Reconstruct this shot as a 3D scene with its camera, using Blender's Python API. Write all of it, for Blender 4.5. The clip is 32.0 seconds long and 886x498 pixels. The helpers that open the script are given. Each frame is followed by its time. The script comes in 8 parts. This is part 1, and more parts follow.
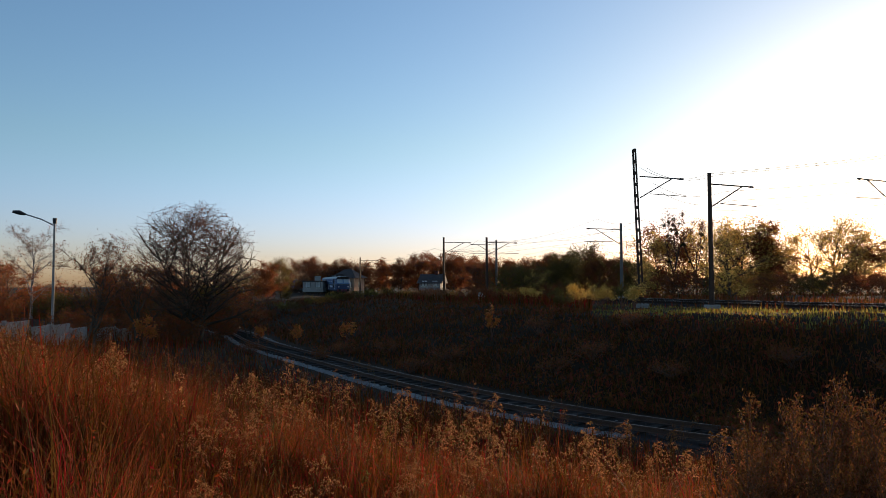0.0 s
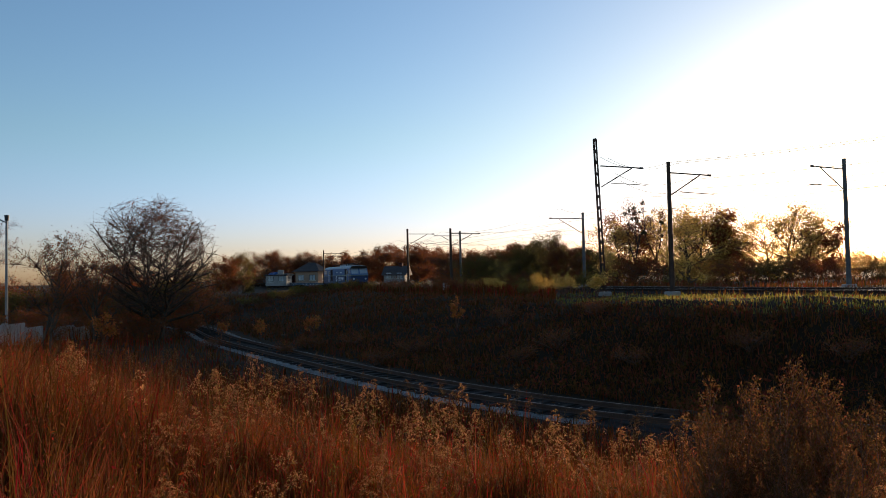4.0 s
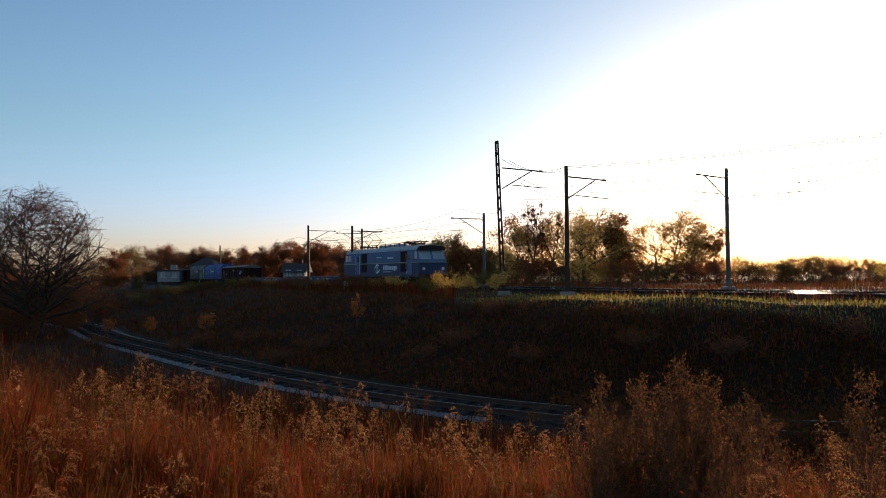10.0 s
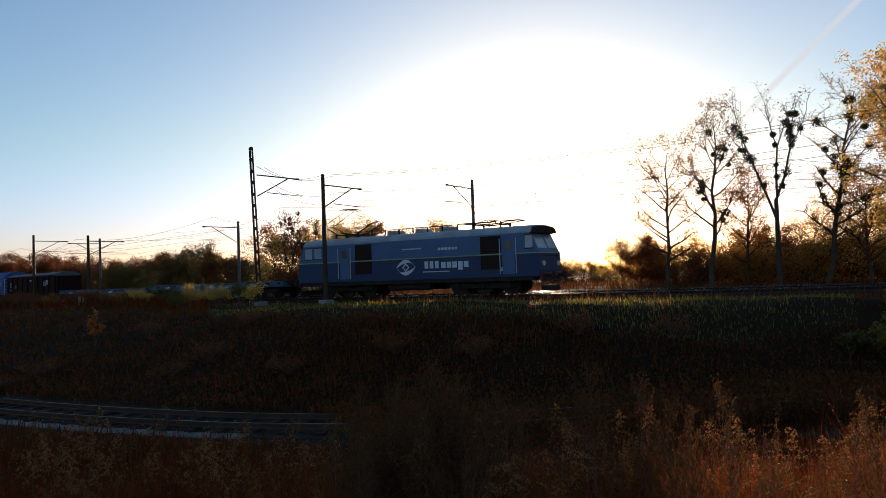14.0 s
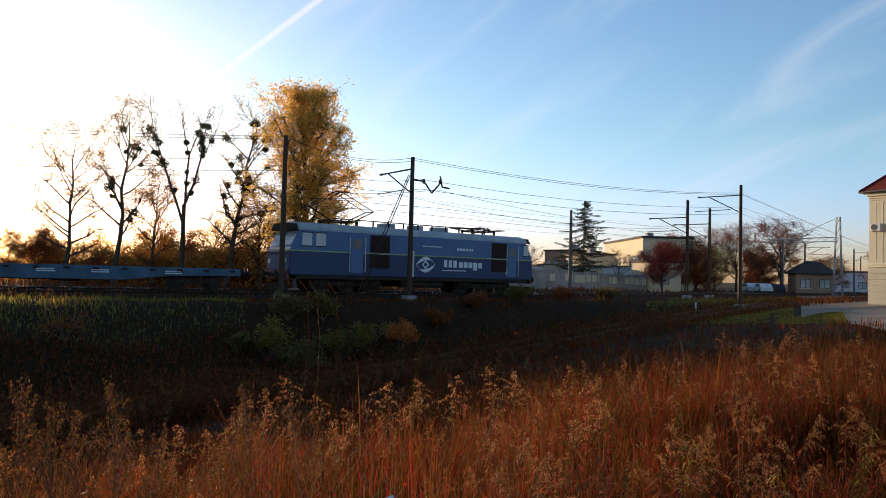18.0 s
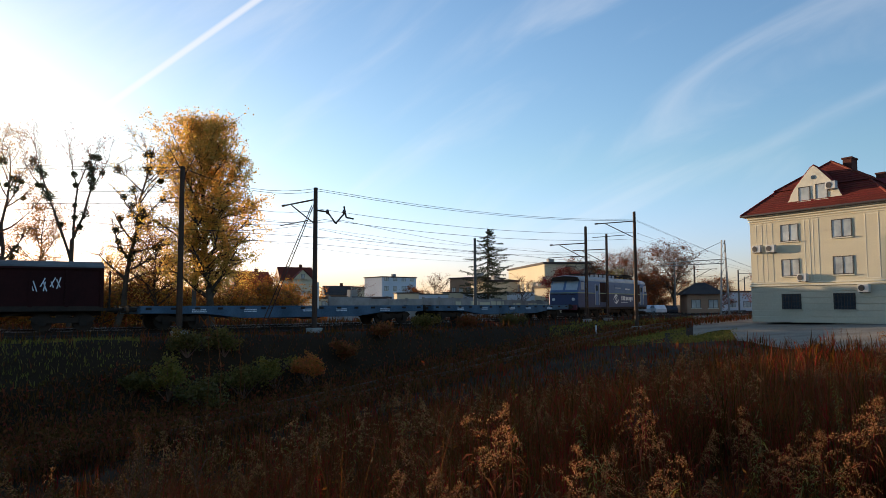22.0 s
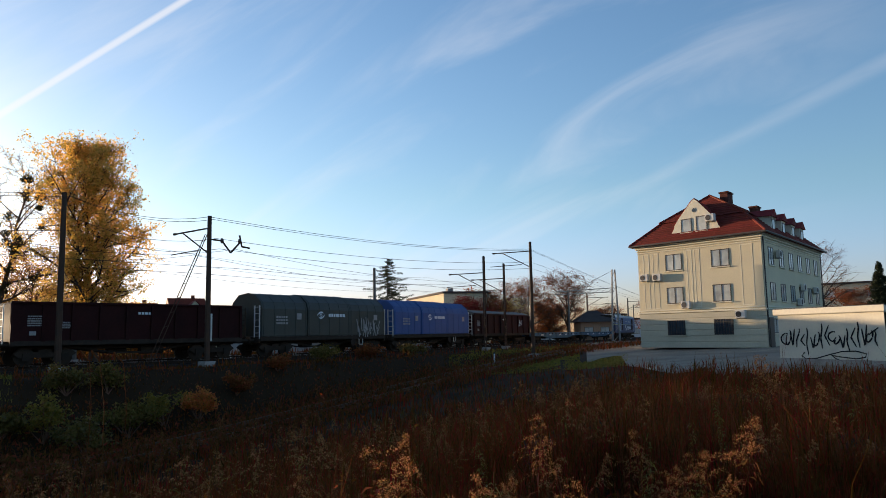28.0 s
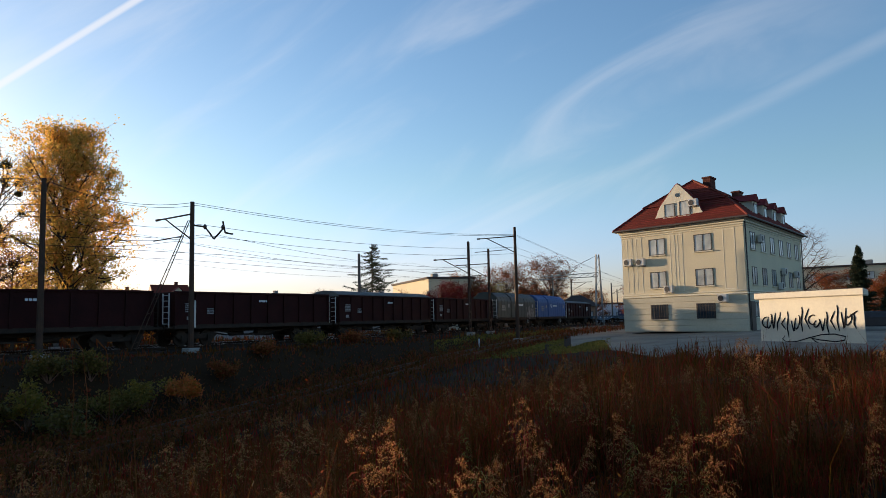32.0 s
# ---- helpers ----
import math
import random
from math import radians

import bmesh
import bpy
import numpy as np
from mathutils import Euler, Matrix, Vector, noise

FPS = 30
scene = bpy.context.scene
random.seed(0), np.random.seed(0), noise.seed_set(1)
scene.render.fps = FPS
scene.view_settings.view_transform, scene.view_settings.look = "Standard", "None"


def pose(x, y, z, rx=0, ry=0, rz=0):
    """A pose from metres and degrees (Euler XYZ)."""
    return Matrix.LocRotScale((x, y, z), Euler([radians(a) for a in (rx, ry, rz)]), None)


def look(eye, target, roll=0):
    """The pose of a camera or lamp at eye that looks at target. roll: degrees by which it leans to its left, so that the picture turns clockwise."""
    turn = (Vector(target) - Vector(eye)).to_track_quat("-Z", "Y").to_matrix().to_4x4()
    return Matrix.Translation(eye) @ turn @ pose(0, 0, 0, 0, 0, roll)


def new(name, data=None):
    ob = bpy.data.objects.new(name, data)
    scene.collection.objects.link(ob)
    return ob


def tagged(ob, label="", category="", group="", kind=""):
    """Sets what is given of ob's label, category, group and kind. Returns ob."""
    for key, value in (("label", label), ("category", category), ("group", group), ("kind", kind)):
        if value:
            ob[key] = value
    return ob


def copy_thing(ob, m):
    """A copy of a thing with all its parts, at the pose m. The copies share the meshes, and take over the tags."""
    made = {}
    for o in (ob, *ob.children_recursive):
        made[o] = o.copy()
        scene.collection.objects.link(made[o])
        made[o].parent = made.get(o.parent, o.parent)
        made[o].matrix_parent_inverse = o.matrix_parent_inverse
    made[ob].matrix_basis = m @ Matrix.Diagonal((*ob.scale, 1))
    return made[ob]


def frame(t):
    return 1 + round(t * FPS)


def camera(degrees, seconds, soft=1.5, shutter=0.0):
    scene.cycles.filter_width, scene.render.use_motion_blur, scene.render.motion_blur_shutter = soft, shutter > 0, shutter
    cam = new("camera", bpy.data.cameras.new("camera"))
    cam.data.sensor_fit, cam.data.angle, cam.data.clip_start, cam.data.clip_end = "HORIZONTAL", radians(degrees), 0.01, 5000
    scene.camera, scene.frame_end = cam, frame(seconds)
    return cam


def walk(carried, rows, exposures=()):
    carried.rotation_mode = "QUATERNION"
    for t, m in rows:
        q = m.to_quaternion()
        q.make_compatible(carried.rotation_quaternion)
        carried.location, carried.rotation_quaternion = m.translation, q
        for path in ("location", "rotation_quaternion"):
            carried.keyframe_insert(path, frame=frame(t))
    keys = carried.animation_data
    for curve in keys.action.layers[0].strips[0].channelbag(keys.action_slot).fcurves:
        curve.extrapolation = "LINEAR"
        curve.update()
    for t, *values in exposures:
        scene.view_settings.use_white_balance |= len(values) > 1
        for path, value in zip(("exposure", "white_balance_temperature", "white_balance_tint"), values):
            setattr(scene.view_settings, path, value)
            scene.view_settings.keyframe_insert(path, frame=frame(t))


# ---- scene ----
cam = camera(62.2, 32.0, soft=0.7)
EYE = 1.65
# seconds, yaw, pitch, roll
PATH = [
    (0, 5.37, 2.83, 0.22), (0.5, 5.04, 2.53, 0.21), (1, 4.79, 2.61, 0.67), (1.5, 4.21, 2.52, 0.66), (2, 3.37, 2.25, 1.11),
    (2.5, 2.96, 2.09, 1.21), (4.5, 2.20, 2.13, 1.25), (5, 1.03, 1.94, 1.01), (5.5, 0.56, 2.10, 0.76), (6, 0.39, 1.95, 0.54),
    (6.5, -0.13, 1.81, 0.92), (7, -0.88, 2.19, 1.20), (7.5, -1.41, 2.03, 0.79), (8, -1.97, 1.66, 0.60), (8.5, -2.32, 1.52, 0.49),
    (9, -2.69, 1.53, 0.46), (9.5, -3.83, 1.64, 0.62), (10, -5.08, 1.89, 0.45), (10.5, -6.38, 2.21, 0.49), (11, -8.12, 2.02, 0.43),
    (11.5, -9.40, 2.29, 1.08), (12, -10.79, 2.32, 1.24), (12.5, -13.36, 2.38, 1.26), (13, -15.57, 2.36, 1.98), (13.5, -19.26, 2.44, 1.56),
    (14, -23.78, 2.14, 1.94), (14.5, -29.55, 2.59, 1.62), (15, -37.61, 2.67, 0.87), (15.5, -44.09, 3.33, -1.76), (17.5, -65.83, 1.14, -1.64),
    (18, -68.00, 2.05, -1.47), (18.5, -69.56, 3.04, -1.24), (19, -72.31, 3.41, -0.77), (19.5, -74.56, 2.95, -0.71), (20, -75.92, 3.67, 0.08),
    (20.5, -75.80, 3.64, -0.00), (21, -75.16, 4.11, 0.16), (21.5, -75.10, 4.20, -0.01), (22, -75.29, 4.43, 0.22), (22.5, -75.35, 4.53, 0.34),
    (23, -75.47, 4.59, 0.40), (23.5, -75.59, 4.78, 0.83), (24, -75.72, 4.93, 0.83), (24.5, -75.78, 4.91, 0.67), (26.5, -79.06, 7.81, 0.79),
    (27, -79.43, 7.07, 1.44), (27.5, -82.34, 5.46, -0.19), (28, -83.07, 6.66, 1.00), (28.5, -84.29, 6.56, 0.44), (29, -84.60, 5.92, 1.49),
    (29.5, -84.83, 5.61, 1.30), (30, -85.27, 5.44, 1.65), (30.5, -84.82, 5.51, 1.36), (31, -84.07, 5.21, 1.15), (31.5, -83.87, 5.76, 1.83),
    (32, -84.24, 5.50, 1.29),
]
EXPOSURE = [(0, 0.43), (9, 0.40), (10.8, 0.28), (13, -0.02), (14, 0.18), (15, 0.40), (18, 0.73), (24.5, 0.73), (26.7, 0.48), (27.2, 0.50), (28, 0.68), (32, 0.68)]
walk(cam, [(t, pose(0, 0, EYE, 90 + p, r, y)) for t, y, p, r in PATH], EXPOSURE)

# ---- light ----
SUN_YAW, SUN_EL = -31.5, 4.4
SUN_DIR = Vector((-math.sin(radians(SUN_YAW)) * math.cos(radians(SUN_EL)), math.cos(radians(SUN_YAW)) * math.cos(radians(SUN_EL)), math.sin(radians(SUN_EL))))
world = bpy.data.worlds.new("world")
scene.world = world
world.use_nodes = True
wt = world.node_tree
sky = wt.nodes.new("ShaderNodeTexSky")
sky.sky_type, sky.sun_disc = "NISHITA", False
sky.sun_elevation, sky.sun_rotation = radians(SUN_EL), radians(-SUN_YAW)
sky.air_density, sky.dust_density, sky.ozone_density = 1.0, 0.8, 2.2
SKY_STRENGTH = 0.20


def sky_nodes():
    """Cool the sky, and lay thin cirrus and one straight vapour trail over it."""
    n, l = wt.nodes, wt.links
    tint = n.new("ShaderNodeMix")
    tint.data_type, tint.blend_type = "RGBA", "MULTIPLY"
    tint.inputs["Factor"].default_value = 1.0
    l.new(sky.outputs[0], tint.inputs["A"])
    hue = n.new("ShaderNodeMix")
    hue.data_type = "RGBA"
    hue.inputs["A"].default_value, hue.inputs["B"].default_value = (0.92, 1.0, 1.14, 1), (0.90, 0.94, 1.80, 1)
    l.new(hue.outputs["Result"], tint.inputs["B"])
    way = n.new("ShaderNodeTexCoord").outputs["Generated"]
    norm = n.new("ShaderNodeVectorMath")
    norm.operation = "NORMALIZE"
    l.new(way, norm.inputs[0])

    def dot(v):
        d = n.new("ShaderNodeVectorMath")
        d.operation = "DOT_PRODUCT"
        l.new(norm.outputs[0], d.inputs[0])
        d.inputs[1].default_value = v
        return d.outputs["Value"]

    def ramp(x, a, b, c=0.0, e=1.0):
        r = n.new("ShaderNodeMapRange")
        r.interpolation_type = "SMOOTHSTEP"
        for k, v in zip(("From Min", "From Max", "To Min", "To Max"), (a, b, c, e)):
            r.inputs[k].default_value = v
        l.new(x, r.inputs["Value"])
        return r.outputs[0]

    def math_node(op, a, b):
        m = n.new("ShaderNodeMath")
        m.operation = op
        for i, q in enumerate((a, b)):
            if isinstance(q, (int, float)):
                m.inputs[i].default_value = q
            else:
                l.new(q, m.inputs[i])
        return m.outputs[0]

    def toward(az, el):
        return Vector((-math.sin(radians(az)) * math.cos(radians(el)), math.cos(radians(az)) * math.cos(radians(el)), math.sin(radians(el))))

    # low haze takes the yellow out of the band over the horizon
    l.new(ramp(dot(Vector((0, 0, 1))), 0.20, 0.0), hue.inputs["Factor"])
    a, b = toward(-51.8, 15.4), toward(-63.2, 24.3)
    across = a.cross(b).normalized()
    off = math_node("ABSOLUTE", dot(across), 0)
    trail = math_node("MULTIPLY", ramp(off, 0.0065, 0.001), ramp(dot(toward(-57, 19)), 0.955, 0.985))
    along = (b - a).normalized()
    stretch = n.new("ShaderNodeCombineXYZ")
    for name, v in (("X", along * 1.3), ("Y", across * 7.0), ("Z", along.cross(across) * 2.2)):
        l.new(dot(v), stretch.inputs[name])
    cn = n.new("ShaderNodeTexNoise")
    cn.inputs["Scale"].default_value, cn.inputs["Detail"].default_value, cn.inputs["Roughness"].default_value, cn.inputs["Distortion"].default_value = 1.6, 6, 0.55, 0.6
    l.new(stretch.outputs[0], cn.inputs["Vector"])
    cirrus = math_node("MULTIPLY", ramp(cn.outputs[0], 0.46, 0.74, 0.0, 0.22), ramp(dot(toward(-75, 30)), 0.72, 0.95))
    c, e = toward(-97.6, 10.4), toward(-114.6, 17.2)
    off2 = math_node("ABSOLUTE", dot(c.cross(e).normalized()), 0)
    streak = math_node("MULTIPLY", math_node("MULTIPLY", ramp(off2, 0.016, 0.0), ramp(dot(toward(-107, 14.5)), 0.955, 0.995)), ramp(cn.outputs[0], 0.35, 0.65, 0.03, 0.15))
    cover = math_node("MAXIMUM", math_node("MAXIMUM", math_node("MULTIPLY", trail, 0.6), cirrus), streak)
    cloud = n.new("ShaderNodeMix")
    cloud.data_type = "RGBA"
    cloud.inputs["B"].default_value = (3.2, 3.1, 3.1, 1)
    l.new(cover, cloud.inputs["Factor"])
    l.new(tint.outputs["Result"], cloud.inputs["A"])
    l.new(cloud.outputs["Result"], n["Background"].inputs["Color"])
    n["Background"].inputs["Strength"].default_value = SKY_STRENGTH


sky_nodes()
sun_data = bpy.data.lights.new("sun", "SUN")
sun_data.energy, sun_data.angle, sun_data.color = 5.0, radians(0.6), (1.0, 0.74, 0.49)
sun = new("sun", sun_data)
sun.matrix_world = look((0, 0, 60), Vector((0, 0, 60)) - SUN_DIR)


# ---- materials ----
def material(name, color, color2=None, rough=0.8, metal=0.0, scale=3.0, fine=40.0, bump=0.15, mix_low=0.35, mix_high=0.65, vary=0.0, island=False, coords="Object", translucent=0.0):
    """A surface with two scales of colour variation, relief, and variation from object to object (or island to island)."""
    m = bpy.data.materials.new(name)
    m.use_nodes = True
    nt = m.node_tree
    n, l = nt.nodes, nt.links
    b = n["Principled BSDF"]
    b.inputs["Roughness"].default_value, b.inputs["Metallic"].default_value = rough, metal
    if rough >= 0.65:
        b.inputs["Specular IOR Level"].default_value = 0.08
    tc = n.new("ShaderNodeTexCoord")
    src = tc.outputs[coords]
    n1 = n.new("ShaderNodeTexNoise")
    n1.inputs["Scale"].default_value, n1.inputs["Detail"].default_value = scale, 5
    n2 = n.new("ShaderNodeTexNoise")
    n2.inputs["Scale"].default_value, n2.inputs["Detail"].default_value = fine, 3
    l.new(src, n1.inputs["Vector"])
    l.new(src, n2.inputs["Vector"])
    add = n.new("ShaderNodeMath")
    add.operation = "MULTIPLY_ADD"
    add.inputs[1].default_value = 0.35
    l.new(n2.outputs[0], add.inputs[0])
    mu = n.new("ShaderNodeMath")
    mu.operation = "MULTIPLY"
    mu.inputs[1].default_value = 0.65
    l.new(n1.outputs[0], mu.inputs[0])
    l.new(mu.outputs[0], add.inputs[2])
    ramp = n.new("ShaderNodeMapRange")
    ramp.inputs["From Min"].default_value, ramp.inputs["From Max"].default_value = mix_low, mix_high
    l.new(add.outputs[0], ramp.inputs["Value"])
    mix = n.new("ShaderNodeMix")
    mix.data_type = "RGBA"
    c2 = color2 or [c * 0.7 for c in color]
    mix.inputs["A"].default_value, mix.inputs["B"].default_value = (*color, 1), (*c2, 1)
    l.new(ramp.outputs[0], mix.inputs["Factor"])
    out = mix.outputs["Result"]
    if vary:
        if island:
            rnd = n.new("ShaderNodeNewGeometry").outputs["Random Per Island"]
        else:
            rnd = n.new("ShaderNodeObjectInfo").outputs["Random"]
        mr = n.new("ShaderNodeMapRange")
        mr.inputs["To Min"].default_value, mr.inputs["To Max"].default_value = 1 - vary, 1 + vary
        l.new(rnd, mr.inputs["Value"])
        hsv = n.new("ShaderNodeHueSaturation")
        l.new(mr.outputs[0], hsv.inputs["Value"])
        mh = n.new("ShaderNodeMapRange")
        mh.inputs["To Min"].default_value, mh.inputs["To Max"].default_value = 0.5 + 0.06 * vary, 0.5 - 0.06 * vary
        l.new(rnd, mh.inputs["Value"])
        l.new(mh.outputs[0], hsv.inputs["Hue"])
        l.new(out, hsv.inputs["Color"])
        out = hsv.outputs["Color"]
    l.new(out, b.inputs["Base Color"])
    if bump:
        bp = n.new("ShaderNodeBump")
        bp.inputs["Strength"].default_value, bp.inputs["Distance"].default_value = bump, 0.02
        l.new(n2.outputs[0], bp.inputs["Height"])
        l.new(bp.outputs[0], b.inputs["Normal"])
    if translucent:
        tr = n.new("ShaderNodeBsdfTranslucent")
        l.new(out, tr.inputs["Color"])
        ms = n.new("ShaderNodeMixShader")
        ms.inputs["Fac"].default_value = translucent
        l.new(b.outputs[0], ms.inputs[1])
        l.new(tr.outputs[0], ms.inputs[2])
        l.new(ms.outputs[0], n["Material Output"].inputs["Surface"])
    return m


# soil kept near black: the shade between grass tufts is in its colour
M_EARTH = material("gap_shaded_earth_and_litter", (0.026, 0.013, 0.006), (0.038, 0.021, 0.010), 0.95, 0, 0.25, 6, 0.5)
M_GRASS = material("dry_red_grass", (0.23, 0.060, 0.010), (0.085, 0.024, 0.005), 0.7, 0, 0.5, 4, 0, vary=0.7, island=True, translucent=0.5)
M_STRAW = material("straw_stems", (0.21, 0.084, 0.022), (0.10, 0.037, 0.010), 0.7, 0, 0.5, 4, 0, vary=0.6, island=True, translucent=0.45)
M_GREEN = material("late_green_leaves", (0.105, 0.076, 0.010), (0.16, 0.104, 0.015), 0.6, 0, 0.5, 4, 0, vary=0.4, island=True, translucent=0.4)
M_WEED = material("green_weed_leaves", (0.17, 0.130, 0.014), (0.27, 0.175, 0.022), 0.6, 0, 0.5, 4, 0, vary=0.4, island=True, translucent=0.5)
M_SLOPE = material("dull_slope_grass", (0.20, 0.070, 0.018), (0.10, 0.038, 0.011), 0.8, 0, 0.5, 4, 0, vary=0.6, island=True, translucent=0.35)
M_TURF = material("short_turf", (0.19, 0.18, 0.034), (0.26, 0.19, 0.045), 0.8, 0, 0.5, 4, 0, vary=0.4, island=True, translucent=0.65)
M_PLUME = material("seed_plumes", (0.42, 0.20, 0.075), (0.23, 0.10, 0.034), 0.9, 0, 2, 8, 0, vary=0.4, island=True, translucent=0.45)
M_LEAF_GOLD = material("golden_leaves", (0.82, 0.54, 0.12), (0.62, 0.35, 0.06), 0.6, 0, 0.4, 3, 0, vary=0.3, island=True, translucent=0.7)
M_LEAF_OCHRE = material("ochre_leaves", (0.50, 0.24, 0.045), (0.34, 0.15, 0.03), 0.7, 0, 0.4, 3, 0, vary=0.4, island=True, translucent=0.5)
M_LEAF_RUST = material("rust_leaves", (0.29, 0.095, 0.028), (0.17, 0.06, 0.02), 0.7, 0, 0.4, 3, 0, vary=0.4, island=True, translucent=0.45)
M_LEAF_RED = material("crimson_leaves", (0.22, 0.03, 0.02), (0.13, 0.025, 0.02), 0.7, 0, 0.4, 3, 0, vary=0.4, island=True, translucent=0.35)
M_LEAF_OLIVE = material("olive_leaves", (0.12, 0.1, 0.025), (0.18, 0.11, 0.025), 0.7, 0, 0.4, 3, 0, vary=0.4, island=True, translucent=0.35)
M_ORANGE = material("orange_leaves", (0.62, 0.20, 0.03), (0.42, 0.12, 0.02), 0.6, 0, 0.8, 5, 0, vary=0.35, island=True, translucent=0.5)
M_NEEDLE = material("dark_needles", (0.028, 0.042, 0.022), (0.045, 0.05, 0.025), 0.7, 0, 0.6, 5, 0, vary=0.3, island=True, translucent=0.15)
M_BARK = material("grey_brown_bark", (0.11, 0.08, 0.055), (0.06, 0.042, 0.03), 0.9, 0, 2, 18, 0.4)
M_TWIG = material("russet_twigs", (0.20, 0.10, 0.065), (0.12, 0.062, 0.042), 0.9, 0, 1, 10, 0, vary=0.3, island=True)
M_BIRCH = material("pale_birch_bark", (0.42, 0.38, 0.34), (0.16, 0.13, 0.11), 0.8, 0, 1.5, 9, 0.2)
M_MUGWORT = material("faded_mugwort", (0.14, 0.062, 0.020), (0.08, 0.042, 0.014), 0.8, 0, 1.5, 8, 0, vary=0.5, island=True, translucent=0.45)
M_MISTLE = material("mistletoe", (0.06, 0.065, 0.025), (0.04, 0.045, 0.02), 0.7, 0, 1, 9, 0, vary=0.25, island=True, translucent=0.2)
M_BALLAST = material("grey_ballast", (0.42, 0.38, 0.35), (0.18, 0.15, 0.135), 0.9, 0, 1.2, 14, 0.6, vary=0.35)
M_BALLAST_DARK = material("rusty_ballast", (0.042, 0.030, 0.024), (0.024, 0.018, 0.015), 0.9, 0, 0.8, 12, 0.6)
M_RAIL = material("worn_rail_steel", (0.34, 0.30, 0.27), (0.20, 0.15, 0.12), 0.28, 0.9, 2, 30, 0.05)
M_RAIL_RUST = material("rusty_rail", (0.14, 0.07, 0.04), (0.09, 0.045, 0.03), 0.6, 0.4, 2, 30, 0.1)
M_SLEEPER = material("weathered_sleeper", (0.060, 0.046, 0.037), (0.032, 0.025, 0.021), 0.9, 0, 2, 25, 0.4, vary=0.25)
M_CONCRETE = material("grey_concrete", (0.36, 0.34, 0.31), (0.22, 0.20, 0.18), 0.9, 0, 0.8, 14, 0.3)
M_MAST = material("dark_mast_steel", (0.060, 0.042, 0.034), (0.10, 0.055, 0.035), 0.7, 0.3, 2, 25, 0.2)
M_GALV = material("galvanised_steel", (0.30, 0.30, 0.30), (0.18, 0.17, 0.16), 0.5, 0.6, 2, 25, 0.1)
M_POST = material("grey_mast_concrete", (0.17, 0.155, 0.14), (0.10, 0.09, 0.08), 0.85, 0, 2, 25, 0.2)
M_WIRE = material("dark_wire", (0.05, 0.045, 0.04), None, 0.6, 0.4, 2, 20, 0)
M_INSUL = material("brown_porcelain", (0.10, 0.05, 0.035), None, 0.25, 0, 4, 20, 0)
M_LOCO_LIGHT = material("faded_blue_paint", (0.085, 0.150, 0.285), (0.062, 0.112, 0.22), 0.6, 0, 0.7, 12, 0.04)
M_LOCO_DARK = material("navy_paint", (0.026, 0.044, 0.112), (0.020, 0.034, 0.088), 0.6, 0, 0.7, 12, 0.04)
M_LOCO_ROOF = material("grey_roof_paint", (0.42, 0.45, 0.46), (0.26, 0.27, 0.27), 0.6, 0, 1, 14, 0.1)
M_YELLOW = material("pale_yellow_stripe", (0.34, 0.40, 0.20), None, 0.5, 0, 2, 20, 0)
M_UNDER = material("grimy_running_gear", (0.030, 0.024, 0.020), (0.055, 0.038, 0.028), 0.85, 0.1, 2, 20, 0.3)
M_GRILLE = material("dark_grille", (0.03, 0.028, 0.03), None, 0.6, 0.2, 3, 30, 0)
M_VENT = material("maroon_vent", (0.052, 0.020, 0.018), (0.034, 0.015, 0.014), 0.7, 0, 3, 30, 0)
M_RAIL_SIDE = material("dull_rail_side", (0.045, 0.028, 0.020), (0.028, 0.018, 0.014), 0.85, 0, 2, 30, 0.1)
M_WHITE = material("white_lettering", (0.70, 0.72, 0.74), (0.55, 0.57, 0.6), 0.6, 0, 3, 30, 0)
M_DIM = material("faded_white_lettering", (0.36, 0.34, 0.33), (0.25, 0.23, 0.22), 0.7, 0, 3, 30, 0)
M_GLASS = material("dark_window_glass", (0.06, 0.075, 0.09), (0.03, 0.04, 0.05), 0.04, 0, 0.3, 3, 0)
# pale curtains, with the bright sky reflection painted into the same colour
M_PANE = material("curtain_and_sky_pane", (0.62, 0.63, 0.58), (0.22, 0.24, 0.24), 0.06, 0, 0.45, 1.2, 0)
# base colour lightened to carry the sky's reflection in the cab windows
M_CAB_GLASS = material("sky_pale_cab_glass", (0.42, 0.46, 0.48), (0.28, 0.32, 0.34), 0.05, 0, 0.5, 3, 0)
M_FLAT_BLUE = material("worn_blue_wagon_paint", (0.090, 0.145, 0.20), (0.048, 0.080, 0.115), 0.7, 0, 1.2, 12, 0.1)
M_BROWN = material("oxide_brown_wagon", (0.036, 0.009, 0.008), (0.022, 0.007, 0.0065), 0.65, 0, 0.8, 10, 0.15)
M_TARP_BLUE = material("royal_blue_hood", (0.018, 0.075, 0.25), (0.015, 0.058, 0.19), 0.6, 0, 0.6, 9, 0.08)
M_TARP_GREEN = material("grey_green_hood", (0.042, 0.044, 0.035), (0.027, 0.029, 0.023), 0.55, 0, 0.6, 9, 0.1)
M_TARP_TOP = material("dull_tarpaulin", (0.16, 0.16, 0.155), (0.10, 0.10, 0.095), 0.7, 0, 0.6, 8, 0.2)
M_RED_PAINT = material("red_buffer_beam", (0.13, 0.022, 0.032), None, 0.5, 0, 2, 15, 0)
M_RENDER = material("cream_render", (0.66, 0.58, 0.40), (0.58, 0.51, 0.36), 0.9, 0, 0.35, 8, 0.12)
M_RENDER_GREY = material("grey_rustication", (0.54, 0.49, 0.37), (0.46, 0.42, 0.32), 0.9, 0, 0.5, 8, 0.12)
